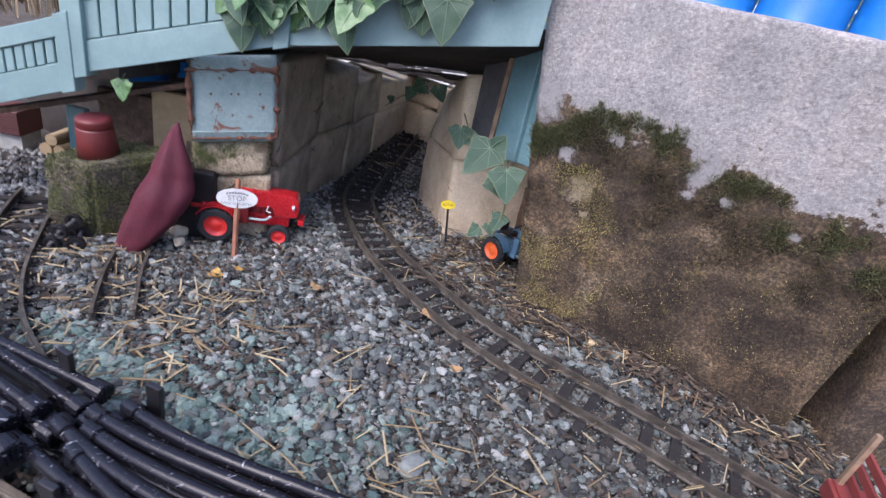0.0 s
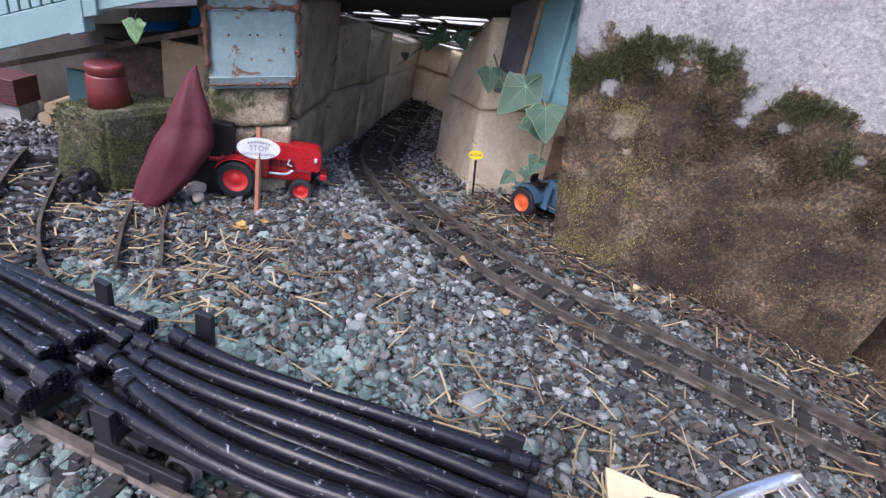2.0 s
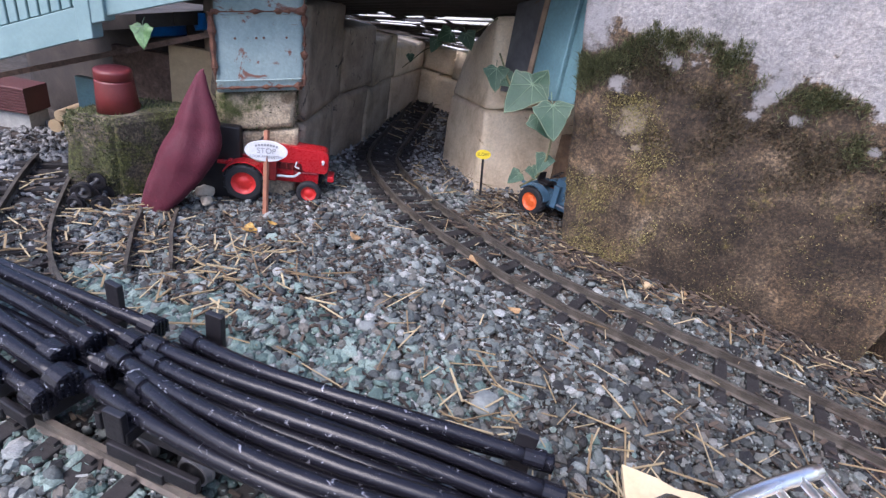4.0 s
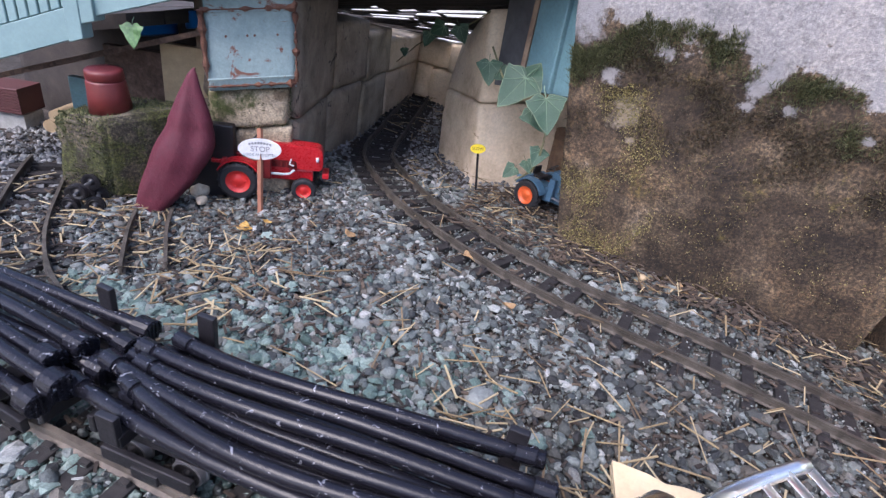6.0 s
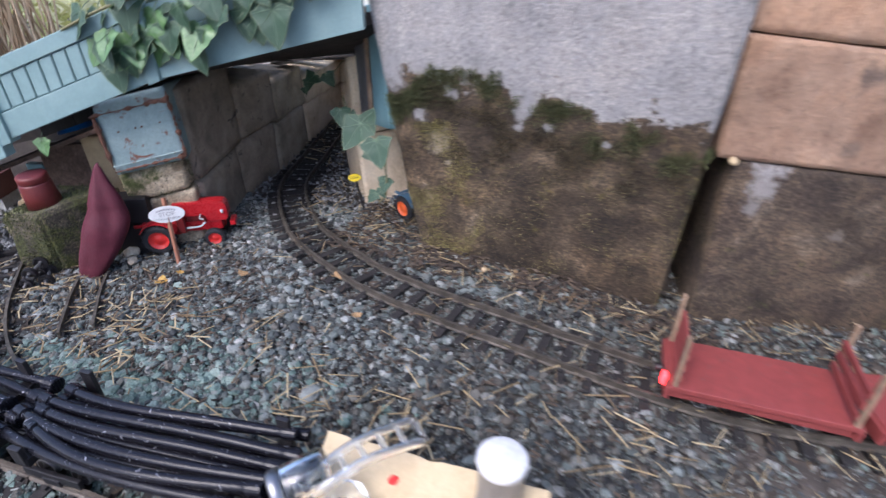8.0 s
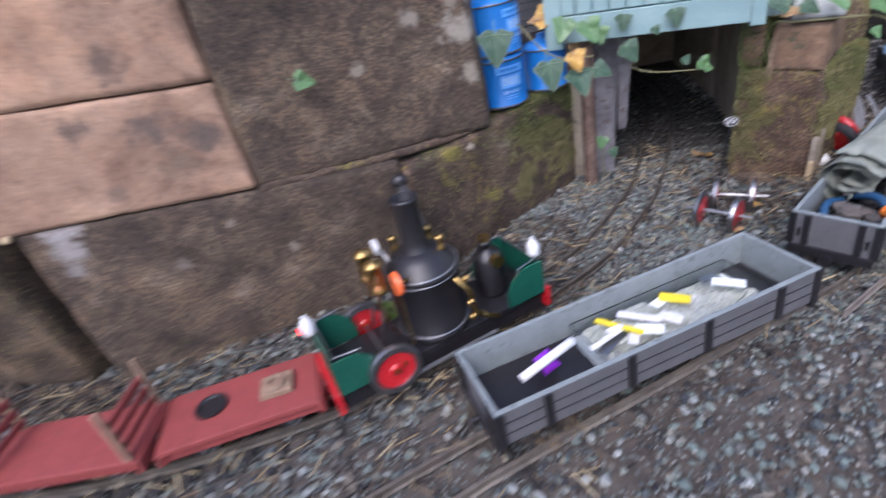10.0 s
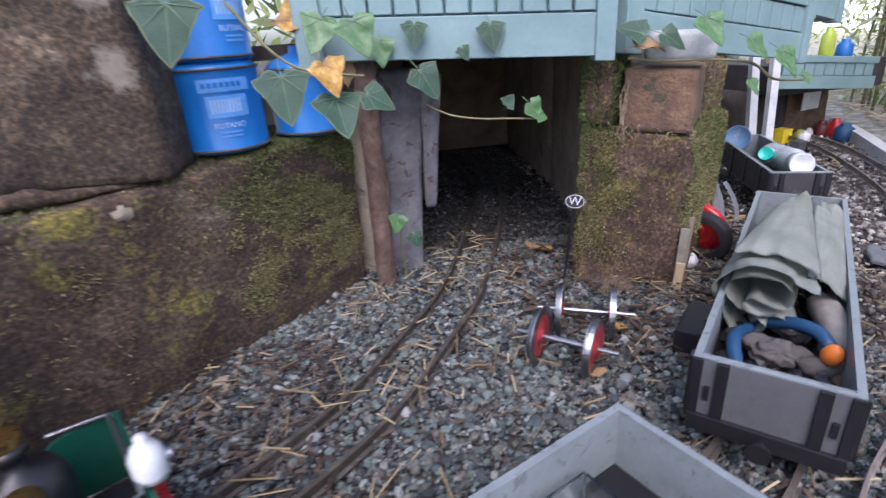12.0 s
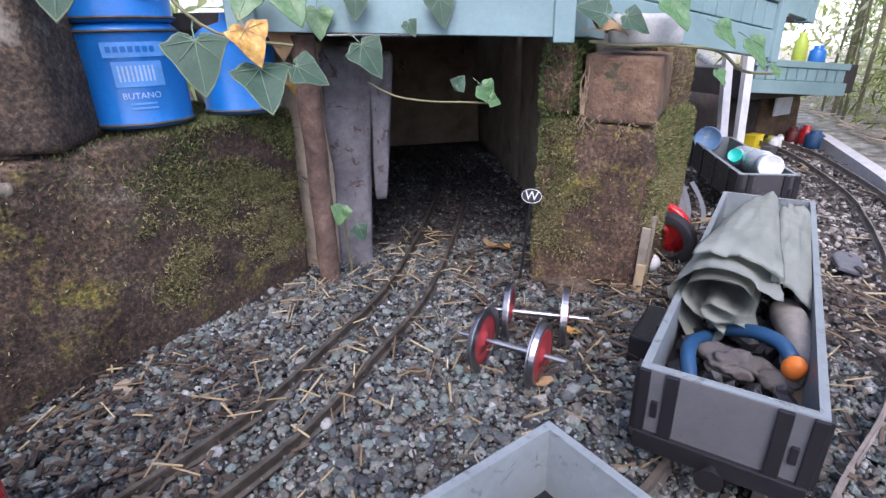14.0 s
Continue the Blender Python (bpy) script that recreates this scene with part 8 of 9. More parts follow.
def bulk(name, verts, faces, material, label, category, soft=None):
    me = bpy.data.meshes.new(name)
    n, k = verts.shape[:2]
    idx = (faces[None] + (np.arange(n) * k)[:, None, None]).reshape(-1, faces.shape[1])
    flat = verts.reshape(-1, 3)
    me.vertices.add(len(flat))
    me.vertices.foreach_set("co", flat.astype(np.float32).ravel())
    w = faces.shape[1]
    me.loops.add(idx.size)
    me.loops.foreach_set("vertex_index", idx.astype(np.int32).ravel())
    me.polygons.add(len(idx))
    me.polygons.foreach_set("loop_start", (np.arange(len(idx)) * w).astype(np.int32))
    me.polygons.foreach_set("loop_total", np.full(len(idx), w, np.int32))
    me.polygons.foreach_set("use_smooth", np.zeros(len(idx), bool) if soft is None else np.repeat(soft, len(faces)))
    me.update(calc_edges=True)
    me.materials.append(material)
    return tagged(new(name, me), label, category, kind="stuff")


def heights(xy):
    return np.array([height(x, y) for x, y in xy])


def scatter(rg, n, x0, x1, y0, y1):
    return np.stack([rg.uniform(x0, x1, n), rg.uniform(y0, y1, n)], 1)


def near_track(xy):
    out = np.empty(len(xy))
    for i in range(0, len(xy), 4000):
        out[i:i + 4000] = np.sqrt(((xy[i:i + 4000, None] - TP[None]) ** 2).sum(2)).min(1)
    return out


def gravel(name, rg, n, area, lo, hi, label, material=None, chance=None, flat=0.25):
    """Stones strewn over an area; chance gives the share kept at each place."""
    xy = scatter(rg, n, *area)
    if chance:
        xy = xy[rg.random(n) < chance(xy[:, 0], xy[:, 1])]
        n = len(xy)
    d = near_track(xy)
    keep = (d > 0.040) | (rg.random(n) < 0.8)
    xy, d = xy[keep], d[keep]
    n = len(xy)
    r = lo * (hi / lo) ** (rg.random(n) ** 1.9)
    r = np.where(d < 0.036, np.minimum(r, 0.0042), r)
    shape = rg.uniform(0.62, 1.3, (n, 1, 3))
    jag = 1 + rg.uniform(-0.30, 0.26, (n, len(ICO_V), 1))
    v = ICO_V[None] * jag * shape * r[:, None, None]
    v = np.einsum("nij,nkj->nki", rand_turns(rg, n), v) * np.array([1.0, 1.0, 0.72])
    z = heights(xy) + r * rg.uniform(-0.45, 0.85, n) - np.where(d < 0.043, np.where((xy[:, 0] > 0.20) & (xy[:, 0] < 0.60) & (xy[:, 1] > 0.85), 0.005, 0.0012), 0.0)
    v += np.concatenate([xy, z[:, None]], 1)[:, None]
    return bulk(name, v, ICO_F, material or M_gravel, label, "gravel", rg.random(n) < flat)


rg = np.random.default_rng(4)
def brown_side(x, y):
    """Share of earthy stones: more towards the wagons with the board and along the wall."""
    return np.clip((x + 0.35 * (0.9 - y) - 0.36) / 0.26, 0.12, 0.88)


def green_side(x, y):
    return np.exp(-(((x - 0.30) / 0.13) ** 2 + ((y - 0.74) / 0.060) ** 2)) * 0.85


def pale_side(x, y):
    return np.exp(-(((x - 0.14) / 0.13) ** 2 + ((y - 1.03) / 0.11) ** 2))


gravel("gravel", rg, 46000, (-0.12, 0.78, 0.56, 1.12), 0.0016, 0.0062, "grey-green angular gravel between the tracks", chance=lambda x, y: 1 - brown_side(x, y))
gravel("gravel", rg, 46000, (-0.12, 0.78, 0.56, 1.12), 0.0016, 0.0060, "earthy grey and brown gravel, darkened for the wall's shade", M_earthy_shaded, brown_side)
gravel("gravel", rg, 9000, (0.05, 0.52, 0.60, 0.90), 0.0024, 0.0064, "pale green gravel along the pipe wagons", M_green_gravel, green_side)
gravel("gravel", rg, 11000, (-0.08, 0.40, 0.84, 1.24), 0.0016, 0.0046, "pale gravel before the tunnel mouth", M_pale_gravel, pale_side)
gravel("gravel", rg, 22000, (0.70, 1.60, 0.62, 1.50), 0.0015, 0.0050, "mixed grey and tan gravel along the walls", M_mixed_gravel)
gravel("gravel", rg, 40000, (1.14, 1.68, 1.06, 1.52), 0.0011, 0.0035, "fine grey and tan gravel before the second tunnel", M_mixed_gravel)
gravel("gravel", rg, 7000, (-0.60, 0.0, 0.60, 1.10), 0.0022, 0.0058, "pale gravel under the deck", M_pale_gravel)
gravel("gravel", rg, 6000, (-0.16, 0.36, 1.08, 1.60), 0.0016, 0.0045, "fine pale gravel in the tunnel", M_pale_gravel)
gravel("gravel", rg, 7000, (1.34, 1.60, 1.42, 2.05), 0.0013, 0.0036, "fine dark gravel in the second tunnel", M_earthy_shaded)
gravel("gravel", rg, 22000, (1.58, 2.30, 0.85, 1.95), 0.0014, 0.0044, "brown and grey stones on the bank", M_bank)
gravel("gravel", rg, 3000, (1.9, 2.75, 0.70, 2.60), 0.003, 0.008, "brown stones on the far bank", M_bank)
gravel("gravel", rg, 2600, (0.05, 0.36, 0.58, 0.72), 0.003, 0.0062, "pale green gravel beside the pipe wagons", M_green_gravel)
OCTA = np.array([[1, 0, 0], [-1, 0, 0], [0, 1, 0], [0, -1, 0], [0, 0, 1], [0, 0, -1]], float)
OCTA_F = np.array([[0, 2, 4], [2, 1, 4], [1, 3, 4], [3, 0, 4], [2, 0, 5], [1, 2, 5], [3, 1, 5], [0, 3, 5]])


def grit(rg, n, area, label):
    xy = scatter(rg, n, *area)
    r = rg.uniform(0.0006, 0.0015, n)
    v = OCTA[None] * rg.uniform(0.6, 1.3, (n, 1, 3)) * r[:, None, None]
    v = np.einsum("nij,nkj->nki", rand_turns(rg, n), v)
    v += np.concatenate([xy, (heights(xy) + rg.uniform(0.001, 0.0045, n))[:, None]], 1)[:, None]
    return bulk("grit", v, OCTA_F, M_gravel, label, "grit")


grit(rg, 22000, (-0.10, 0.72, 0.58, 1.10), "fine grey grit between the stones")
grit(rg, 20000, (0.70, 1.70, 0.66, 1.50), "fine grey grit along the walls")
STICK = np.array([[-1, -1, 0], [1, -1, 0], [1, 1, 0], [-1, 1, 0], [-1, -1, 1], [1, -1, 1], [1, 1, 1], [-1, 1, 1]], float)
STICK_F = np.array([[0, 3, 2, 1], [4, 5, 6, 7], [0, 1, 5, 4], [1, 2, 6, 5], [2, 3, 7, 6], [3, 0, 4, 7]])


def straw(rg, xy, lo, hi, w, label, material=None, lift=0.006):
    n = len(xy)
    L = rg.uniform(lo, hi, n) / 2
    v = STICK[None] * np.stack([L, rg.uniform(w * 0.32, w * 0.9, n), rg.uniform(0.0004, 0.0010, n)], 1)[:, None]
    a, b = rg.uniform(0, 2 * pi, n), rg.normal(0, 0.13, n)
    ca, sa, cb, sb = np.cos(a), np.sin(a), np.cos(b), np.sin(b)
    R = np.stack([np.stack([ca * cb, -sa, ca * sb], -1), np.stack([sa * cb, ca, sa * sb], -1), np.stack([-sb, 0 * a, cb], -1)], 1)
    v = np.einsum("nij,nkj->nki", R, v)
    z = heights(xy) + lift + rg.uniform(0, 0.004, n)
    v += np.concatenate([xy, z[:, None]], 1)[:, None]
    return bulk("straw", v, STICK_F, material or M_straw, label, "straw")


straw(rg, np.concatenate([scatter(rg, 190, -0.05, 0.7, 0.62, 1.05), scatter(rg, 70, 0.35, 0.52, 0.66, 0.80)]), 0.007, 0.030, 0.0007, "dry straw scattered on the gravel")
straw(rg, np.concatenate([scatter(rg, 36, 0.40, 0.56, 0.70, 0.84), scatter(rg, 20, 0.16, 0.40, 0.70, 0.86), scatter(rg, 18, 0.52, 0.72, 0.78, 0.93)]), 0.020, 0.044, 0.00085, "long yellow straws lying on the gravel", lift=0.008)
straw(rg, np.concatenate([scatter(rg, 170, -0.06, 0.22, 0.66, 0.83), scatter(rg, 40, -0.16, 0.0, 0.68, 0.80)]), 0.008, 0.028, 0.0010, "dry straw and chaff on the siding")
straw(rg, np.concatenate([scatter(rg, 90, 0.26, 0.42, 1.02, 1.12), np.stack([rg.uniform(0.38, 0.72, 70), rg.uniform(1.01, 1.06, 70)], 1), scatter(rg, 60, 0.1, 0.3, 1.08, 1.22)]), 0.008, 0.034, 0.0009, "dry straw at the foot of the wall")
straw(rg, np.concatenate([scatter(rg, 560, 0.70, 1.25, 0.66, 1.16), scatter(rg, 320, 1.14, 1.66, 1.06, 1.46), scatter(rg, 90, 1.30, 1.46, 1.40, 1.55), scatter(rg, 260, 1.54, 1.78, 1.22, 1.5)]), 0.006, 0.030, 0.0007, "dry straw scattered beside the second tunnel")
straw(rg, np.concatenate([scatter(rg, 150, 1.55, 2.2, 0.85, 1.75), scatter(rg, 90, -0.15, 0.12, 1.28, 1.62)]), 0.01, 0.04, 0.0011, "brown twigs and dead stalks on the bank")
# leaf crumbs; the last 1500 darken the gravel by the wall as shadow
straw(rg, np.concatenate([scatter(rg, 1500, -0.16, 0.72, 0.60, 1.06), scatter(rg, 900, -0.10, 0.28, 0.72, 0.95), scatter(rg, 1700, 0.7, 1.7, 0.66, 1.46), scatter(rg, 1500, 1.04, 1.28, 1.02, 1.34)]), 0.003, 0.011, 0.0016, "dark rotten leaf crumbs, laid thicker by the wall to paint in shadow", M_chaff, 0.0035)
straw(rg, scatter(rg, 800, 1.56, 2.2, 0.95, 1.8), 0.004, 0.014, 0.0024, "dark leaf litter and bark on the bank", M_chaff, 0.006)
straw(rg, np.concatenate([scatter(rg, 500, 0.25, 0.46, 1.0, 1.14), scatter(rg, 700, 1.44, 1.75, 1.24, 1.48), np.stack([rg.uniform(0.38, 0.76, 500), rg.uniform(1.02, 1.075, 500)], 1)]), 0.004, 0.016, 0.0022, "brown dead leaves and bark bits", M_chaff, 0.006)
BLADE = np.array([[-1, 0, 0], [1, 0, 0], [0.35, 0.25, 0.6], [-0.35, 0.25, 0.6], [0, 0.5, 1.0]], float)
BLADE_F = np.array([[0, 1, 2], [0, 2, 3], [3, 2, 4]])


def sprout(rg, ob, count, want, length, width, material, label, up=0.8, out=(0.4, 1.0), mess=0.35):
    """Moss blades standing on the faces of a stone; want gives a chance for a place and its normal."""
    me = ob.data
    c = np.empty(len(me.polygons) * 3)
    me.polygons.foreach_get("center", c)
    c = c.reshape(-1, 3)
    nrm = np.empty(len(me.polygons) * 3)
    me.polygons.foreach_get("normal", nrm)
    nrm = nrm.reshape(-1, 3)
    area = np.empty(len(me.polygons))
    me.polygons.foreach_get("area", area)
    p = area * np.array([max(want(Vector(a), Vector(b)), 0) for a, b in zip(c, nrm)])
    pick = rg.choice(len(p), count, p=p / p.sum())
    base, n = c[pick], nrm[pick]
    t1 = np.cross(n, rg.normal(size=(count, 3)))
    t1 /= np.linalg.norm(t1, axis=1)[:, None]
    t2 = np.cross(n, t1)
    size = np.sqrt(area[pick])[:, None]
    base = base + t1 * rg.uniform(-0.6, 0.6, (count, 1)) * size + t2 * rg.uniform(-0.6, 0.6, (count, 1)) * size - n * 0.0002
    axis = n * rg.uniform(*out, (count, 1)) + np.array([0, 0, up]) * rg.uniform(0.3, 1.2, (count, 1)) + rg.normal(0, mess, (count, 3))
    axis /= np.linalg.norm(axis, axis=1)[:, None]
    side = np.cross(axis, rg.normal(size=(count, 3)))
    side /= np.linalg.norm(side, axis=1)[:, None]
    bend = np.cross(side, axis)
    L = rg.uniform(*length, count)[:, None, None]
    v = side[:, None] * BLADE[None, :, :1] * width + axis[:, None] * BLADE[None, :, 2:] * L + bend[:, None] * BLADE[None, :, 1:2] * L * 0.4
    v += base[:, None]
    return bulk("moss", v, BLADE_F, material, label, "moss")


def crest(x):
    """Upper edge of the moss on the rendered wall."""
    return 0.256 - 0.22 * max(0, x - 0.46) - 0.65 * max(0, 0.40 - x) + 0.020 * noise.noise((x * 26, 1, 0)) + 0.012 * noise.noise((x * 70, 2, 0))


def bare(c):
    return any(hypot(c.x - x, c.z - z) < r * 0.9 for x, z, r, shade in BARE)


def band(c, n):
    if n.y > -0.2 or c.x < 0.335 or bare(c):
        return 0
    d = c.z - crest(c.x)
    clump = noise.noise((c.x * 30, c.z * 30, 4)) + 0.25
    return max(0, clump) * (max(0, 1 - d / 0.006) if d > 0 else max(0, 1 + d / 0.034))


def under_band(c, n):
    if n.y > -0.2 or c.z > crest(c.x) - 0.006 or bare(c):
        return 0
    return max(0, noise.noise((c.x * 24, c.z * 24, 14)) + 0.12) * smooth((c.z - 0.13) / 0.06)


def low_foot(c, n):
    return 0 if n.y > -0.2 or c.z > 0.20 else max(0, noise.noise((c.x * 18, c.z * 18, 8)) + 0.1) * (1.8 if c.x < 0.46 + 0.05 * noise.noise((c.z * 20, 1, 1)) else 0.14)


def mossy_c(c, n):
    if n.y > 0.2 and n.z < 0.5:
        return 0
    u = smooth((c.x - 1.198 + 0.02 * noise.noise((c.z * 30, 2, 1))) / 0.03)
    return max(0, noise.noise((c.x * 30, c.z * 34, 3)) + 0.30) * (0.03 + u) * smooth((c.z - 0.015) / 0.04)


def mossy_pier(c, n):
    return 0 if n.z < -0.3 else max(0, noise.noise((c.x * 26, c.y * 26, c.z * 22)) + 0.28)


def pier_patches(c, n):
    """Left part and upper side of the pier are grown over, the middle is bare."""
    s = ((c.x - 1.503) * 0.089 - (c.y - 1.402) * 0.044) / 0.00986
    wob = 0.28 * noise.noise((c.x * 40, c.y * 40, c.z * 34))
    near = 1 - smooth((s + wob - 0.36) / 0.16)
    far = smooth((s + wob - 0.9) / 0.1) * smooth((c.z - 0.03) / 0.05)
    return 0 if n.z < -0.3 or n.y > 0.25 else max(near * smooth((c.z - 0.015) / 0.04), far, 0.02)


sprout(rg, wall_a, 11000, band, (0.003, 0.011), 0.0004, M_moss, "dark green moss tufts along the wall")
sprout(rg, wall_a, 10000, under_band, (0.002, 0.005), 0.0007, M_moss_brown, "brown-green moss under the tufts")
sprout(rg, wall_a, 12000, low_foot, (0.0012, 0.003), 0.0007, M_moss_gold, "short dry moss on the wall's foot", 0.15, (0.45, 0.95), 0.55)
sprout(rg, wall_a, 9000, lambda c, n: 0 if n.y > -0.2 or c.z > crest(c.x) - 0.02 or bare(c) else max(0.06, noise.noise((c.x * 34, c.z * 34, 21)) + 0.15), (0.001, 0.0032), 0.0007, M_moss_brown, "thin brown growth over the wall's foot", 0.2, (0.45, 0.95), 0.6)
sprout(rg, wall_b, 5000, lambda c, n: 0 if n.y > 0 else max(0, noise.noise((c.x * 16, c.z * 18, 5))), (0.0012, 0.003), 0.0007, M_moss_brown, "thin brown moss on the low stone")
sprout(rg, wall_c, 30000, lambda c, n: mossy_c(c, n) * (0.35 if c.z > 0.115 else 1) * max(0.05, noise.noise((c.x * 80, c.z * 80, 2)) + 0.3), (0.0016, 0.0042), 0.0007, M_moss_pier, "yellow-green moss on the stone beside the line", 0.15, (0.45, 0.95), 0.55)
sprout(rg, wall_c, 14000, lambda c, n: mossy_c(c, n) * smooth((c.z - 0.07) / 0.06), (0.002, 0.005), 0.0007, M_moss_green, "green moss on the stone beside the line")
sprout(rg, wall_c, 5000, lambda c, n: 0 if n.y > 0.3 else max(0, noise.noise((c.x * 14, c.z * 14, 9)) + 0.1), (0.0012, 0.003), 0.0008, M_moss_brown, "brown moss on the stone beside the line")
sprout(rg, pier_front, 34000, lambda c, n: pier_patches(c, n) * max(0.04, noise.noise((c.x * 70, c.y * 70, c.z * 60)) + 0.32) * (1.15 - 0.7 * smooth((c.z - 0.05) / 0.08)), (0.0016, 0.0042), 0.0007, M_moss_pier, "yellow-green moss on the pier", 0.2, (0.45, 0.95), 0.55)
sprout(rg, pier_front, 9000, lambda c, n: pier_patches(c, n) * smooth((c.z - 0.05) / 0.08) * max(0.05, noise.noise((c.x * 50, c.y * 50, c.z * 50)) + 0.35), (0.002, 0.0055), 0.0007, M_moss_green, "green moss on the pier's upper part")
sprout(rg, pier_mid, 6500, lambda c, n: 0.0 if n.y > 0.3 else max(0.03, noise.noise(c * 60) + 0.35), (0.003, 0.0075), 0.0008, M_moss_green, "green moss on the pier")
sprout(rg, pier_mid, 900, lambda c, n: 1.0, (0.002, 0.005), 0.0006, M_moss_pier, "yellow moss on the pier")
sprout(rg, pier_side, 3600, lambda c, n: 1.0, (0.002, 0.005), 0.0006, M_moss_pier, "yellow-green moss on the pier's side")
sprout(rg, pier_a, 2600, lambda c, n: 1.0 if c.x - 0.6 * (c.y - 0.906) < 0.012 + 0.012 * noise.noise(c * 60) else 0.05, (0.002, 0.0045), 0.0008, M_moss, "green moss on the stone under the box", 0.4, (0.45, 0.95), 0.5)
sprout(rg, mossy_left, 8000, lambda c, n: (0.15 if c.x > -0.062 else 1.0) * mossy_pier(c, n), (0.0015, 0.004), 0.0008, M_moss, "moss on the upright stone")


def tuft(rg, x, y, rx, ry, n, label):
    """A low cushion of green moss on the ground."""
    a, r = rg.uniform(0, 2 * pi, n), np.sqrt(rg.random(n))
    xy = np.stack([x + rx * r * np.cos(a), y + ry * r * np.sin(a)], 1)
    L = rg.uniform(0.005, 0.013, n) * (1.15 - 0.6 * r)
    axis = np.stack([rg.normal(0, 0.35, n), rg.normal(0, 0.35, n), np.ones(n)], 1)
    axis /= np.linalg.norm(axis, axis=1)[:, None]
    side = np.cross(axis, rg.normal(size=(n, 3)))
    side /= np.linalg.norm(side, axis=1)[:, None]
    v = side[:, None] * BLADE[None, :, :1] * 0.0009 + axis[:, None] * BLADE[None, :, 2:] * L[:, None, None] + np.cross(side, axis)[:, None] * BLADE[None, :, 1:2] * L[:, None, None] * 0.4
    v += np.concatenate([xy, (heights(xy) + 0.002)[:, None]], 1)[:, None]
    return bulk("moss_tuft", v, BLADE_F, M_tuft, label, "moss")


M_tuft = surface("bright_green_moss", [(0.0, (0.03, 0.06, 0.010)), (0.5, (0.07, 0.125, 0.02)), (1.0, (0.15, 0.20, 0.05))], 60, 500, 0.8, bump=0.1, island=True)
tuft(rg, 1.030, 1.155, 0.040, 0.022, 2600, "bright green moss cushion at the wall's foot")


def rootlets():
    """Dry rootlets in the joint under and beside the brick."""
    e = thing("roots", "dry pale rootlets in the joint round the brick", "roots")
    r = random.Random(21)
    a, b = Vector((1.5385, 1.3895, 0.146)), Vector((1.588, 1.3605, 0.141))
    for i in range(17):
        u = r.random() ** 1.8
        fall = r.uniform(0.2, 1.4)
        p = a.lerp(b, u) + Vector((-0.0012, -0.0022, r.uniform(-0.003, 0.006)))
        bm = bmesh.new()
        pts = [p]
        for k in range(5):
            pts.append(pts[-1] + Vector((r.uniform(-0.0038, 0.0038), r.uniform(-0.0012, 0.0006), -r.uniform(0.0002, 0.0058) * (1.2 - u) * fall)))
        sweep(bm, pts, [0.0006 - 0.00008 * k for k in range(6)], 5)
        part("root", bm, M_root, e)
    for i in range(6):
        p = Vector((1.5395, 1.3895, 0.15)) + Vector((r.uniform(-0.002, 0.001), -0.0025, 0))
        bm = bmesh.new()
        pts = [p]
        for k in range(5):
            pts.append(pts[-1] + Vector((r.uniform(-0.002, 0.002), r.uniform(-0.0008, 0.0008), r.uniform(0.003, 0.010))))
        sweep(bm, pts, 0.0006, 5)
        part("root", bm, M_root, e)


M_root = surface("dry_root", [(0.3, (0.13, 0.085, 0.05)), (0.55, (0.22, 0.16, 0.10)), (0.8, (0.33, 0.27, 0.19))], 200, 600, 0.9, bump=0.3)
rootlets()
# ---- odds and ends by the second tunnel ----
def cart_wheel():
    e = thing("loose_tyre", "red toy wheel and black tyre leaning on the pier", "wheel")
    for name, r, x, y, w, hole, mt in (("rim", 0.0275, 0.006, 0.0, 0.009, 0.60, M_red), ("tyre", 0.0265, -0.010, -0.013, 0.011, 0.66, M_tyre)):
        bm = bmesh.new()
        q = Matrix.Translation((x, y, r - 0.026)) @ Matrix.Rotation(radians(90), 4, "Y")
        lathe(bm, [(r * hole, -w / 2), (r * 0.92, -w / 2), (r * 0.98, -w * 0.36), (r, -w * 0.1), (r * 0.985, 0), (r, w * 0.1), (r * 0.98, w * 0.36), (r * 0.92, w / 2), (r * hole, w / 2), (r * (hole - 0.04), 0), (r * hole, -w / 2)], 40, q)
        part(name, bm, mt, e, "", True)
    bm = bmesh.new()
    lathe(bm, [(0, -0.004), (0.005, -0.004), (0.007, -0.001), (0.0165, -0.0015), (0.0165, 0.0015), (0.007, 0.001), (0.005, 0.004), (0, 0.004)], 24, Matrix.Translation((0.003, 0, 0)) @ Matrix.Rotation(radians(90), 4, "Y"))
    part("hub", bm, M_red_hub, e)
    e.matrix_basis = turned(1.650, 1.424, height(1.65, 1.42) + 0.026, 0.55) @ Matrix.Rotation(-0.14, 4, "Y")


cart_wheel()
bm = bmesh.new()
bmesh.ops.create_uvsphere(bm, u_segments=24, v_segments=16, radius=0.0090)
ob = part("golf_ball", bm, M_white, None, "", True)
ob.matrix_basis = turned(1.623, 1.393, height(1.623, 1.393) + 0.009, 0)
tagged(ob, "small white ball beside the stake", "ball")
for x, y, h, mt, lab in ((1.590, 1.358, 0.058, M_old_wood, "short weathered wooden stake standing before the pier"), (1.604, 1.374, 0.062, M_old_wood, "grey wooden stake beside a shorter pale one"), (1.588, 1.3535, 0.026, M_cream_wood, "short pale wooden peg before the stakes")):
    bm = bmesh.new()
    box(bm, (0, 0, h / 2 - 0.004), (0.0072, 0.0036, h + 0.008), 0.0006)
    ob = part("stake", bm, mt)
    ob.matrix_basis = turned(x, y, 0.0, -0.75) @ Matrix.Rotation(0.04, 4, "Y")
    tagged(ob, lab, "stake", "stakes before the pier")
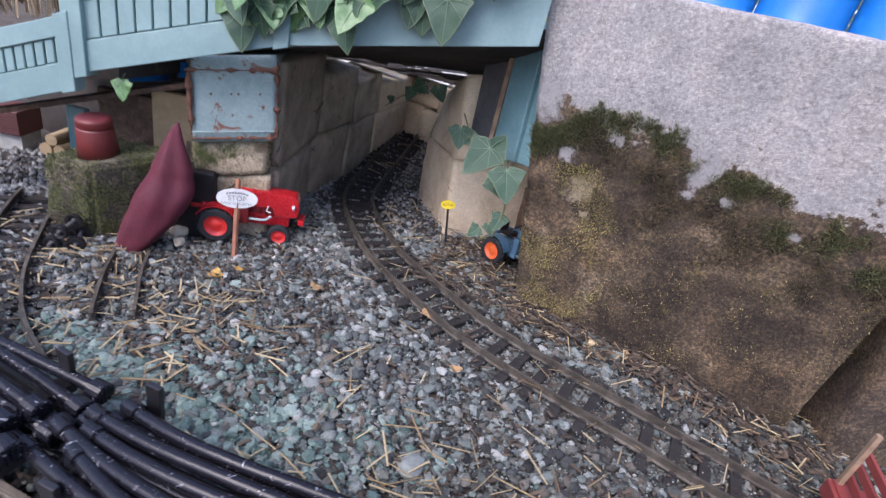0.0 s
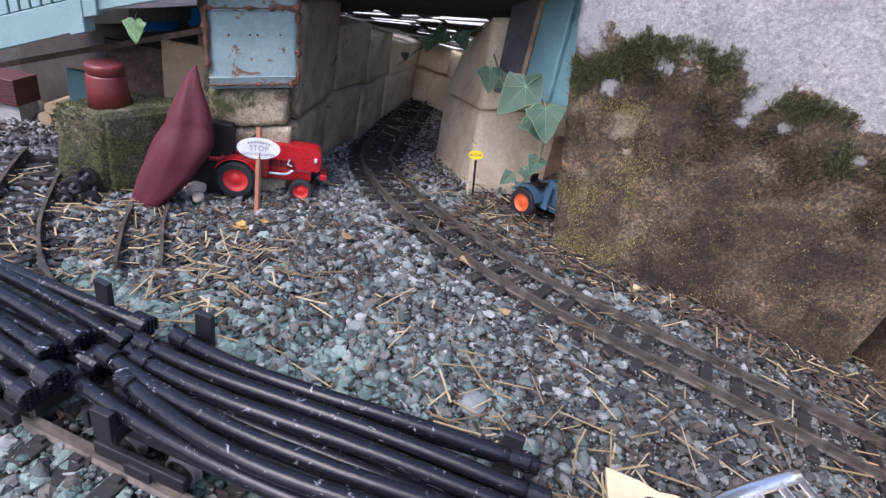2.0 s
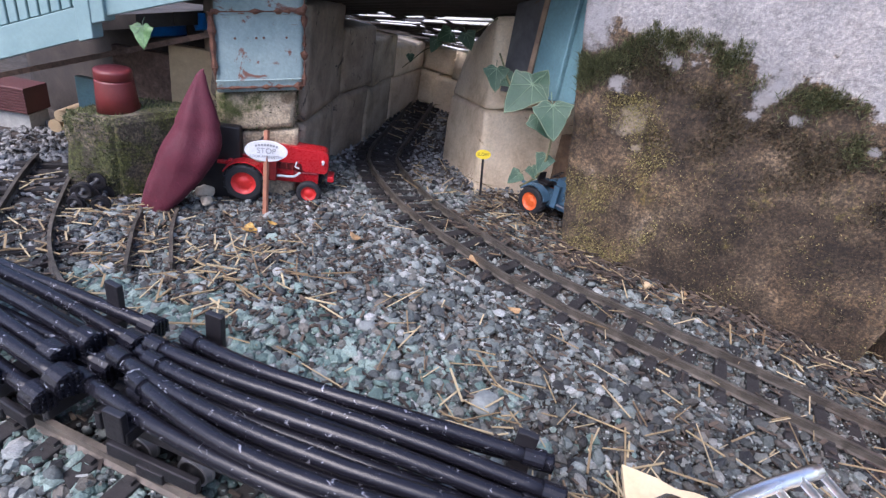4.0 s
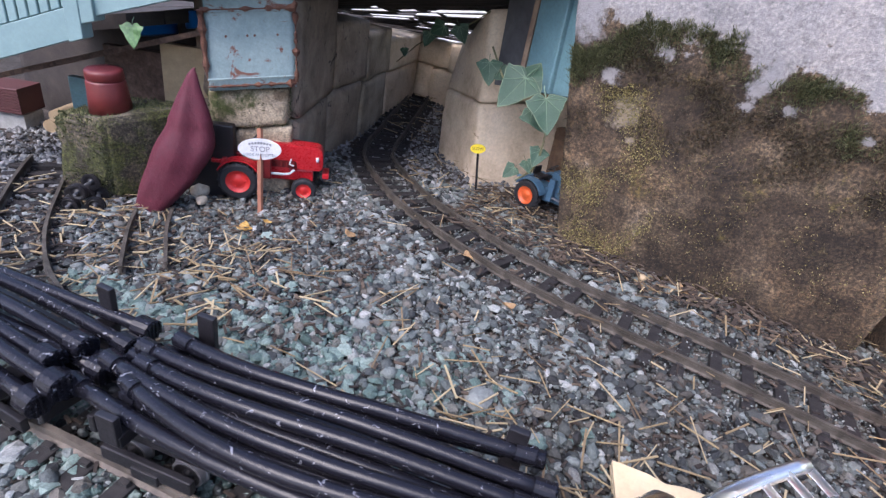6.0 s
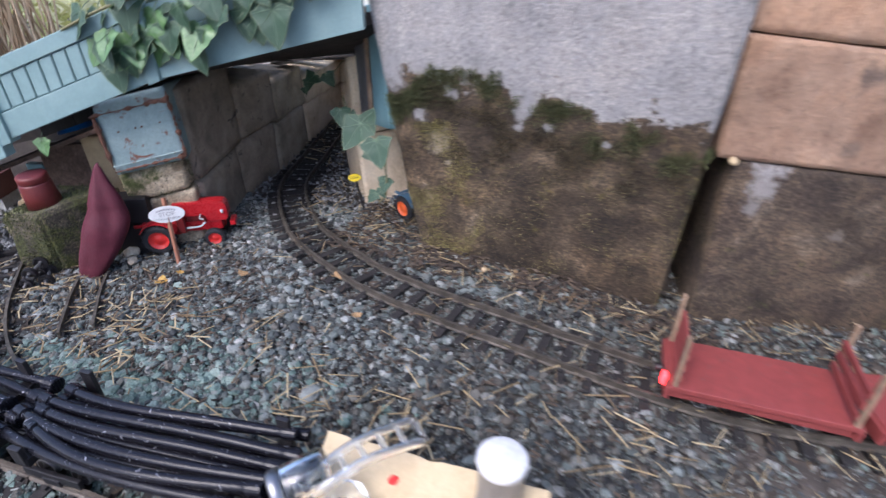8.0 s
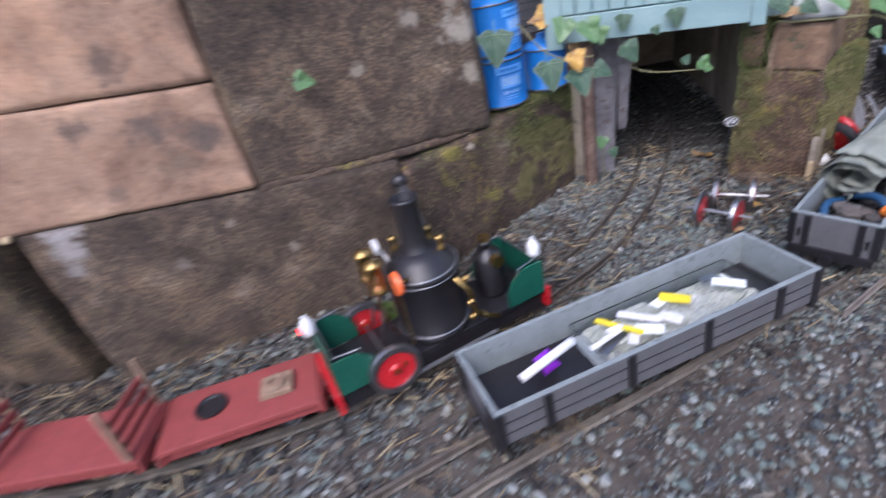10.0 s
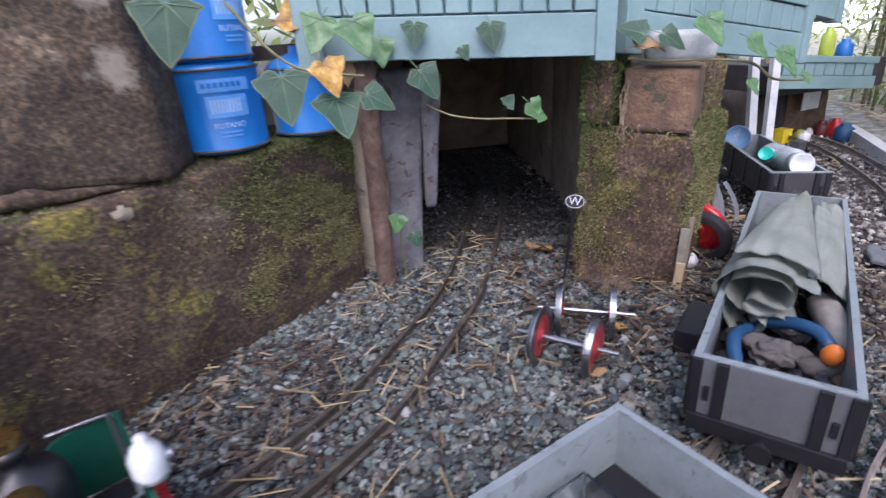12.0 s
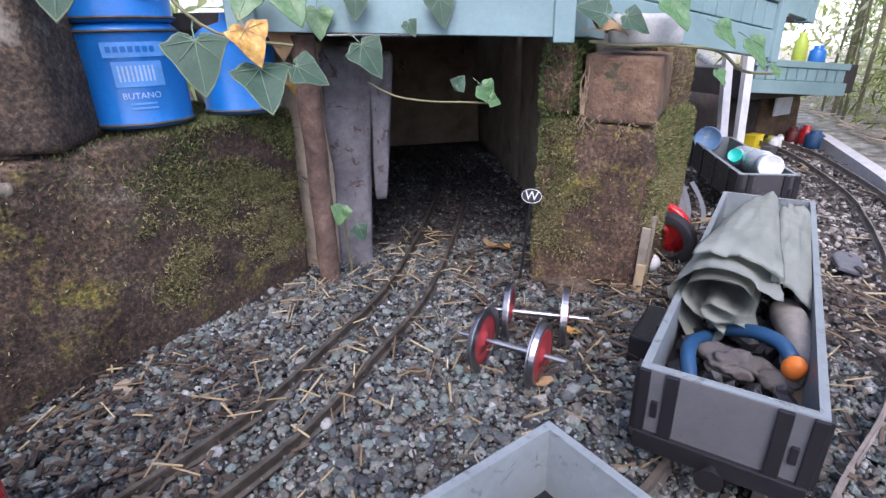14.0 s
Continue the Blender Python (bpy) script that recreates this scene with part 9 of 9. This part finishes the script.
for k, (x, y, tx, ty, tz) in enumerate(((1.712, 1.472, 1.702, 1.482, 0.062), (1.722, 1.492, 1.708, 1.502, 0.056), (1.737, 1.478, 1.722, 1.488, 0.054), (1.700, 1.466, 1.697, 1.478, 0.048))):
    bm = bmesh.new()
    a, b = Vector((x, y, -0.003)), Vector((tx, ty, tz))
    pts = [a.lerp(b, i / 10) + Vector((0.006, -0.003, 0)) * sin(pi * i / 10) for i in range(11)]
    sweep(bm, pts, 1, profile=[(-0.0022, -0.0006), (0.0022, -0.0006), (0.0022, 0.0006), (-0.0022, 0.0006)], up=(-0.6, -0.8, 0))
    tagged(part("steel_strip", bm, M_galv), "bent grey steel strip leaning on the pier", "steel strip", "bundle of steel strips")
bm = bmesh.new()
box(bm, (0, 0, 0.010), (0.052, 0.034, 0.022), 0.002)
ob = part("plastic_box", bm, M_black)
ob.matrix_basis = turned(1.560, 1.270, height(1.56, 1.27), 0.8)
tagged(ob, "flat black plastic box beside the wagon", "box")
bm = bmesh.new()
a, b = Vector((1.086, 1.196, 0.150)), Vector((1.112, 1.205, -0.005))
sweep(bm, [a.lerp(b, i / 48) for i in range(49)], [0.0060 if i % 4 < 3 else 0.0054 for i in range(49)], 4, up=(0.5, -1, 0))
ob = tagged(part("strut", bm, M_grey_w), "grey notched strut leaning in the wall joint", "strut")
bm = bmesh.new()
bmesh.ops.create_icosphere(bm, subdivisions=2, radius=0.0085, matrix=Matrix.Translation((1.085, 1.198, 0.150)) @ Matrix.Diagonal((1.2, 0.9, 1, 1)))
part("cap", bm, M_black, ob)
bm = bmesh.new()
block(bm, [(1.150, 1.296, 0.132), (1.163, 1.302, 0.132), (1.163, 1.31, 0.132), (1.15, 1.308, 0.132)], [(1.150, 1.293, 0.144), (1.162, 1.301, 0.144), (1.162, 1.31, 0.144), (1.15, 1.308, 0.144)], (5, 4, 4), 0.002, 120)
tagged(part("snail_shell", bm, M_grey_stone, None, "", True), "pale snail shell stuck on the stone", "snail shell")
for x, y, r in ((0.481, 1.040, 0.0045),):
    bm = bmesh.new()
    lathe(bm, [(0, -r * 0.8), (r * 0.7, -r * 0.6), (r, 0), (r * 0.7, r * 0.6), (0, r * 0.8)], 14)
    ob = part("snail_shell", bm, M_cream_wood, None, "", True)
    ob.matrix_basis = turned(x, y, height(x, y) + 0.009, 0.3)
    tagged(ob, "small pale snail shell at the wall's foot", "snail shell")

# ---- far deck, posts and clutter ----
for x, y, x2, y2 in ((1.962, 1.752, 1.975, 1.80), (1.988, 1.748, 2.012, 1.795)):
    bm = bmesh.new()
    sweep(bm, [(x, y, -0.01), (x2, y2, 0.19)], 1, profile=[(-0.007, -0.005), (0.007, -0.005), (0.007, 0.005), (-0.007, 0.005)], up=(0, 1, 0))
    tagged(part("deck_post", bm, M_white), "white painted post under the far deck", "post", "posts under the far deck")
M_far = [paint("lime_plastic", (0.42, 0.50, 0.05), 0.35), M_red, M_tool_blue, M_white, M_clay, M_can, M_pale_plastic, M_black]
rng = random.Random(33)


def jar(x, y, z, r, h, material, label):
    bm = bmesh.new()
    lathe(bm, [(0, 0), (r, 0), (r * 1.03, h * 0.05), (r, h * 0.7), (r * 0.7, h * 0.82), (r * 0.55, h * 0.86), (r * 0.6, h), (0, h)], 16)
    ob = part("container", bm, material, None, "", True)
    ob.matrix_basis = turned(x, y, z, 0)
    tagged(ob, label, "container", "containers on and under the far deck")


for x, y, z, r, h, k, lab in ((2.205, 1.90, 0.146, 0.012, 0.055, 0, "yellow-green bottle on the far deck"), (2.235, 1.89, 0.142, 0.014, 0.036, 5, "blue drum on the far deck"), (2.13, 1.90, 0.15, 0.016, 0.024, 3, "white tub on the far deck"), (2.165, 1.92, 0.15, 0.012, 0.022, 6, "milky jar on the far deck"),
                              (2.150, 1.862, -0.002, 0.010, 0.02, 0, "yellow tub under the far deck"), (2.205, 1.872, 0.0, 0.012, 0.03, 4, "red-brown jar under the far deck"), (2.205, 1.820, 0.0, 0.016, 0.032, 2, "blue tub under the far deck"), (2.225, 1.862, 0.0, 0.012, 0.034, 1, "red tub under the far deck"), (2.175, 1.868, 0.0, 0.007, 0.018, 3, "white pot under the far deck"), (2.14, 1.84, 0.0, 0.011, 0.02, 3, "white pot under the far deck")):
    jar(x, y, z, r, h, M_far[k], lab)
# solid dark block painted in where only shade lies under the far deck
stone("wall_60", [(2.02, 1.865, -0.02), (2.135, 1.885, -0.02), (2.12, 2.1, -0.02), (2.0, 2.1, -0.02)], [(2.02, 1.865, 0.10), (2.135, 1.885, 0.10), (2.12, 2.1, 0.10), (2.0, 2.1, 0.10)], M_dark_wood_shade, "dark block standing in for the shade under the far deck", n=(8, 4, 4), amp=0.003)
stone("wall_61", [(2.138, 1.885, -0.02), (2.265, 1.915, -0.02), (2.25, 2.1, -0.02), (2.12, 2.1, -0.02)], [(2.138, 1.885, 0.09), (2.25, 1.915, 0.09), (2.24, 2.1, 0.09), (2.12, 2.1, 0.09)], M_brick, "pinkish brown wall under the far deck", n=(8, 4, 6), amp=0.004)
# ground behind the kerb; its sunlight is put into the pale colour
stone("path", [(2.260, 1.90, -0.03), (1.995, 1.43, -0.03), (9.0, 3.2, -0.03), (6.0, 8.0, -0.03)], [(2.260, 1.90, 0.016), (1.995, 1.43, 0.016), (9.0, 3.2, 0.05), (6.0, 8.0, 0.05)], M_path, "ground beyond the kerb, sunlight painted in as pale colour", "path", n=(12, 12, 2), amp=0.006, freq=2.0)
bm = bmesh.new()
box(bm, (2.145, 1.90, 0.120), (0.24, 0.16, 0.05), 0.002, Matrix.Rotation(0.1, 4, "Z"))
tagged(part("roof_6", bm, M_dark_wood_shade), "dark underside of the far deck", "roof", kind="structure")
bm = bmesh.new()
sweep(bm, spline([(2.250, 1.87, 0.0), (2.222, 1.815, 0.001), (2.150, 1.697, 0.001), (2.062, 1.552, 0.0), (1.97, 1.42, 0.0)], 0.03), 1, profile=[(-0.010, -0.004), (0.010, -0.004), (0.009, 0.020), (-0.009, 0.021)])
tagged(part("kerb", bm, M_kerb_and_bounce), "pale concrete edging along the bank", "kerb", kind="structure")
# reclaimed deck behind the second tunnel and a hedge base
bm = bmesh.new()
box(bm, (1.38, 1.74, 0.335), (0.26, 0.56, 0.012), 0.002)
tagged(part("deck_top", bm, M_wood), "weathered boards on top of the raised deck", "deck", kind="structure")


# ---- garden behind: bamboo, shrubs ----
M_bamboo = surface("bamboo_cane", [(0.3, (0.09, 0.08, 0.04)), (0.55, (0.18, 0.155, 0.08)), (0.8, (0.30, 0.26, 0.16))], 6, 60, 0.5, bump=0.1)
M_foliage = surface("garden_leaves", [(0.0, (0.10, 0.13, 0.03)), (0.5, (0.30, 0.36, 0.10)), (1.0, (0.58, 0.60, 0.28))], 6, 60, 0.6, bump=0.0, island=True)
M_dry = surface("dry_reeds", [(0.0, (0.20, 0.13, 0.07)), (0.5, (0.40, 0.29, 0.18)), (1.0, (0.62, 0.50, 0.36))], 6, 60, 0.8, bump=0.0, island=True)


def see_through(m, share):
    """Thin leaves let part of the daylight through."""
    nt = m.node_tree
    bsdf = nt.nodes["Principled BSDF"]
    tr, mix = nt.nodes.new("ShaderNodeBsdfTranslucent"), nt.nodes.new("ShaderNodeMixShader")
    nt.links.new(bsdf.inputs["Base Color"].links[0].from_socket, tr.inputs[0])
    mix.inputs[0].default_value = share
    nt.links.new(bsdf.outputs[0], mix.inputs[1])
    nt.links.new(tr.outputs[0], mix.inputs[2])
    nt.links.new(mix.outputs[0], nt.nodes["Material Output"].inputs[0])


see_through(M_foliage, 0.5)
# paler copy of the garden leaves, with strong sunlight painted into the colour
M_sunny = surface("sun_painted_leaves", [(0.0, (0.36, 0.38, 0.12)), (0.5, (0.62, 0.63, 0.32)), (1.0, (0.80, 0.80, 0.60))], 6, 60, 0.6, bump=0.0, island=True)
see_through(M_sunny, 0.6)
LEAF4 = np.array([[-0.18, 0, 0], [0, -0.5, 0.03], [0.18, 0, 0], [0, 0.9, -0.06]], float)
LEAF4_F = np.array([[0, 1, 2], [0, 2, 3]])


def cloud(rg, name, centre, span, n, size, material, label, category, kind="", squash=1.0):
    p = np.array(centre) + rg.normal(0, 1, (n, 3)) * np.array(span)
    p[:, 2] = np.abs(p[:, 2])
    v = LEAF4[None] * (size * rg.uniform(0.5, 1.3, n))[:, None, None]
    v = np.einsum("nij,nkj->nki", rand_turns(rg, n), v) + p[:, None]
    ob = bulk(name, v, LEAF4_F, material, label, category)
    if kind:
        ob["kind"] = kind
    return ob


def bamboo(x, y, h, lean, seed, thick):
    e = thing("bamboo", "tall green bamboo cane with narrow leaves", "bamboo", "bamboo behind the railway")
    rr = random.Random(seed)
    bm = bmesh.new()
    pts = [(x + lean[0] * t * t, y + lean[1] * t * t, h * t) for t in [k / 10 for k in range(11)]]
    sweep(bm, pts, [thick * (1 - 0.05 * k) for k in range(11)], 7)
    part("cane", bm, M_bamboo, e)
    r2 = np.random.default_rng(seed)
    n = 600
    t = r2.uniform(0.0, 1.0, n) ** 1.5
    p = np.stack([x + lean[0] * t * t, y + lean[1] * t * t, h * t], 1) + r2.normal(0, 0.13, (n, 3)) * np.array([1, 1, 0.5])
    keep = (p[:, 0] - 2.15) * 0.87 - (p[:, 1] - 1.64) * 0.49 > 0.035
    p = p[keep & (p[:, 2] > 0.02)]
    n = len(p)
    v = LEAF4[None] * np.array([0.5, 1.2, 1.0]) * (0.020 * r2.uniform(0.5, 1.4, n))[:, None, None]
    v = np.einsum("nij,nkj->nki", rand_turns(r2, n), v) + p[:, None]
    ob = bulk("leaves", v, LEAF4_F, M_foliage, "", "")
    for key in ("kind", "category"):
        if key in ob:
            del ob[key]
    ob.parent = e


for i in range(60):
    s, d = rng.uniform(-0.35, 0.75), 0.07 + 1.5 * rng.random() ** 2.0
    x, y = 2.15 + 0.49 * s + 0.87 * d, 1.64 + 0.87 * s - 0.49 * d
    bamboo(x, y, rng.uniform(0.7, 1.9), (rng.uniform(-0.1, 0.25), rng.uniform(-0.2, 0.2)), 100 + i, rng.uniform(0.0022, 0.0050))
for d, t, sp, n in ((0.24, 0.45, 0.07, 700), (0.24, 0.75, 0.08, 700), (0.30, 1.10, 0.10, 700), (0.55, 0.60, 0.13, 700), (0.60, 1.05, 0.15, 700)):
    cloud(rg, "bamboo_thicket", (2.15 + 0.49 * t + 0.87 * d, 1.64 + 0.87 * t - 0.49 * d, 0.02), (sp, sp, 0.22 + 0.1 * d), n, 0.026, M_sunny, "low yellow-green bamboo shoots behind the kerb", "bamboo")
cloud(rg, "shrub", (4.6, 3.5, 0.1), (0.6, 0.6, 0.5), 3000, 0.04, M_foliage, "loose green shrub under the bamboo", "shrub")
cloud(rg, "shrub", (-2.6, 2.6, 0.05), (0.6, 0.5, 0.5), 1800, 0.09, M_foliage, "loose green shrub behind the deck", "shrub")
cloud(rg, "shrub", (-1.45, 1.85, 0.0), (0.28, 0.20, 0.28), 3200, 0.045, M_sunny, "yellow-green shrub close behind the deck", "shrub")
cloud(rg, "shrub", (-1.0, 3.2, 0.1), (0.9, 0.4, 0.6), 2200, 0.09, M_foliage, "loose green shrub behind the deck", "shrub")
cloud(rg, "shrub", (0.9, 3.4, 0.1), (0.9, 0.4, 0.5), 1600, 0.09, M_foliage, "loose green shrub behind the walls", "shrub")
xy = scatter(rg, 900, -1.6, -0.7, 0.95, 1.3)
L = rg.uniform(0.12, 0.35, 900)
v = STICK[None] * np.stack([np.full(900, 0.002), np.full(900, 0.0012), L], 1)[:, None]
a, b = rg.uniform(0, 6.28, 900), rg.normal(0, 0.25, 900)
ca, sa, cb, sb = np.cos(a), np.sin(a), np.cos(b), np.sin(b)
v = np.einsum("nij,nkj->nki", np.stack([np.stack([ca * cb, -sa, ca * sb], -1), np.stack([sa * cb, ca, sa * sb], -1), np.stack([-sb, 0 * a, cb], -1)], 1), v)
v += np.concatenate([xy, np.full((900, 1), 0.1)], 1)[:, None]
bulk("dry_reeds", v, STICK_F, M_dry, "dry pale reed stalks behind the deck", "reeds")


# self-glowing sheet that stands in for the sunlit garden behind the bamboo
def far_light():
    m = bpy.data.materials.new("glowing_distance")
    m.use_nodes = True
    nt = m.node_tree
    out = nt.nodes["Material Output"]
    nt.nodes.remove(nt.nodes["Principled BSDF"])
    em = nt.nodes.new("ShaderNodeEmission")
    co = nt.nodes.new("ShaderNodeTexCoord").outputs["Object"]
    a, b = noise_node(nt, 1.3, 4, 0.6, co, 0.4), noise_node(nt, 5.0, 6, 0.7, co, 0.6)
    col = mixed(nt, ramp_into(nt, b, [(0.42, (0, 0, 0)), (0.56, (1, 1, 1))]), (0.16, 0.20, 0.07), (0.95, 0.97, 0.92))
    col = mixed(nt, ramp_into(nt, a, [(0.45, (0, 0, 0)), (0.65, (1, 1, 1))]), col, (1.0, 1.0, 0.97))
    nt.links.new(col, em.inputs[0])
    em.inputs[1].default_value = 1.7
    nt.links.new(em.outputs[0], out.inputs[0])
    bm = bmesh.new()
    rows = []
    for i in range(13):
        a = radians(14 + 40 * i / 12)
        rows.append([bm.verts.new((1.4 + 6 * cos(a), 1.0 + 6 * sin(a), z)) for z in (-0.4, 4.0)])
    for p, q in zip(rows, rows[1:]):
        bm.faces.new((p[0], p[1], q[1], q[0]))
    tagged(part("backdrop", bm, m), "glowing backdrop standing in for the bright garden behind the bamboo", "backdrop", kind="structure")


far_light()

for x, y, z, w, d, h, mt, lab in ((2.103, 1.852, -0.002, 0.026, 0.022, 0.026, M_yellow, "small yellow box beside the far track"), (2.078, 1.783, -0.002, 0.022, 0.018, 0.018, M_grey_w, "small grey box beside the far track"),
                                  (2.165, 1.868, 0.055, 0.05, 0.004, 0.034, M_white, "white card under the far deck edge"), (2.075, 1.86, 0.146, 0.03, 0.03, 0.036, M_cream_wood, "cardboard box on the far deck"),
                                  (2.112, 1.87, 0.146, 0.026, 0.026, 0.028, M_pale_plastic, "pale plastic tub on the far deck")):
    bm = bmesh.new()
    box(bm, (0, 0, h / 2), (w, d, h), 0.0015)
    box(bm, (0, 0, h), (w * 1.06, d * 1.06, h * 0.12), 0.001)
    ob = part("storage_box", bm, mt)
    ob.matrix_basis = turned(x, y, z, 0.3)
    tagged(ob, lab, "box", "boxes about the far deck")

bm = bmesh.new()
lathe(bm, [(0, -0.0035), (0.003, -0.003), (0.0047, -0.0006), (0.0045, 0.0017), (0.0024, 0.0035), (0, 0.0042)], 16)
ob = part("snail_shell", bm, M_cream_wood, None, "", True)
ob.matrix_basis = turned(0.722, 1.070, 0.203, 0.4) @ Matrix.Rotation(0.5, 4, "X")
tagged(ob, "pale yellow snail shell in the wall joint", "snail shell")

# dry bamboo leaves lying on the path behind the kerb
n = 5000
s, d = rg.uniform(-0.5, 1.6, n), 0.03 + 1.8 * rg.random(n) ** 1.6
p = np.stack([2.15 + 0.49 * s + 0.87 * d, 1.64 + 0.87 * s - 0.49 * d, 0.020 + 0.012 * rg.random(n) + 0.004 * d], 1)
v = LEAF4[None] * np.array([0.6, 1.2, 1.0]) * (0.019 * rg.uniform(0.5, 1.4, n))[:, None, None]
a = rg.uniform(0, 6.28, n)
ca, sa, o = np.cos(a), np.sin(a), np.zeros(n)
v = np.einsum("nij,nkj->nki", np.stack([np.stack([ca, -sa, o], -1), np.stack([sa, ca, o], -1), np.stack([0.25 * sa, 0.2 * ca, o + 1], -1)], 1), v) + p[:, None]
bulk("leaf_litter", v, LEAF4_F, M_dry, "dry pale bamboo leaves lying on the path", "leaf litter")
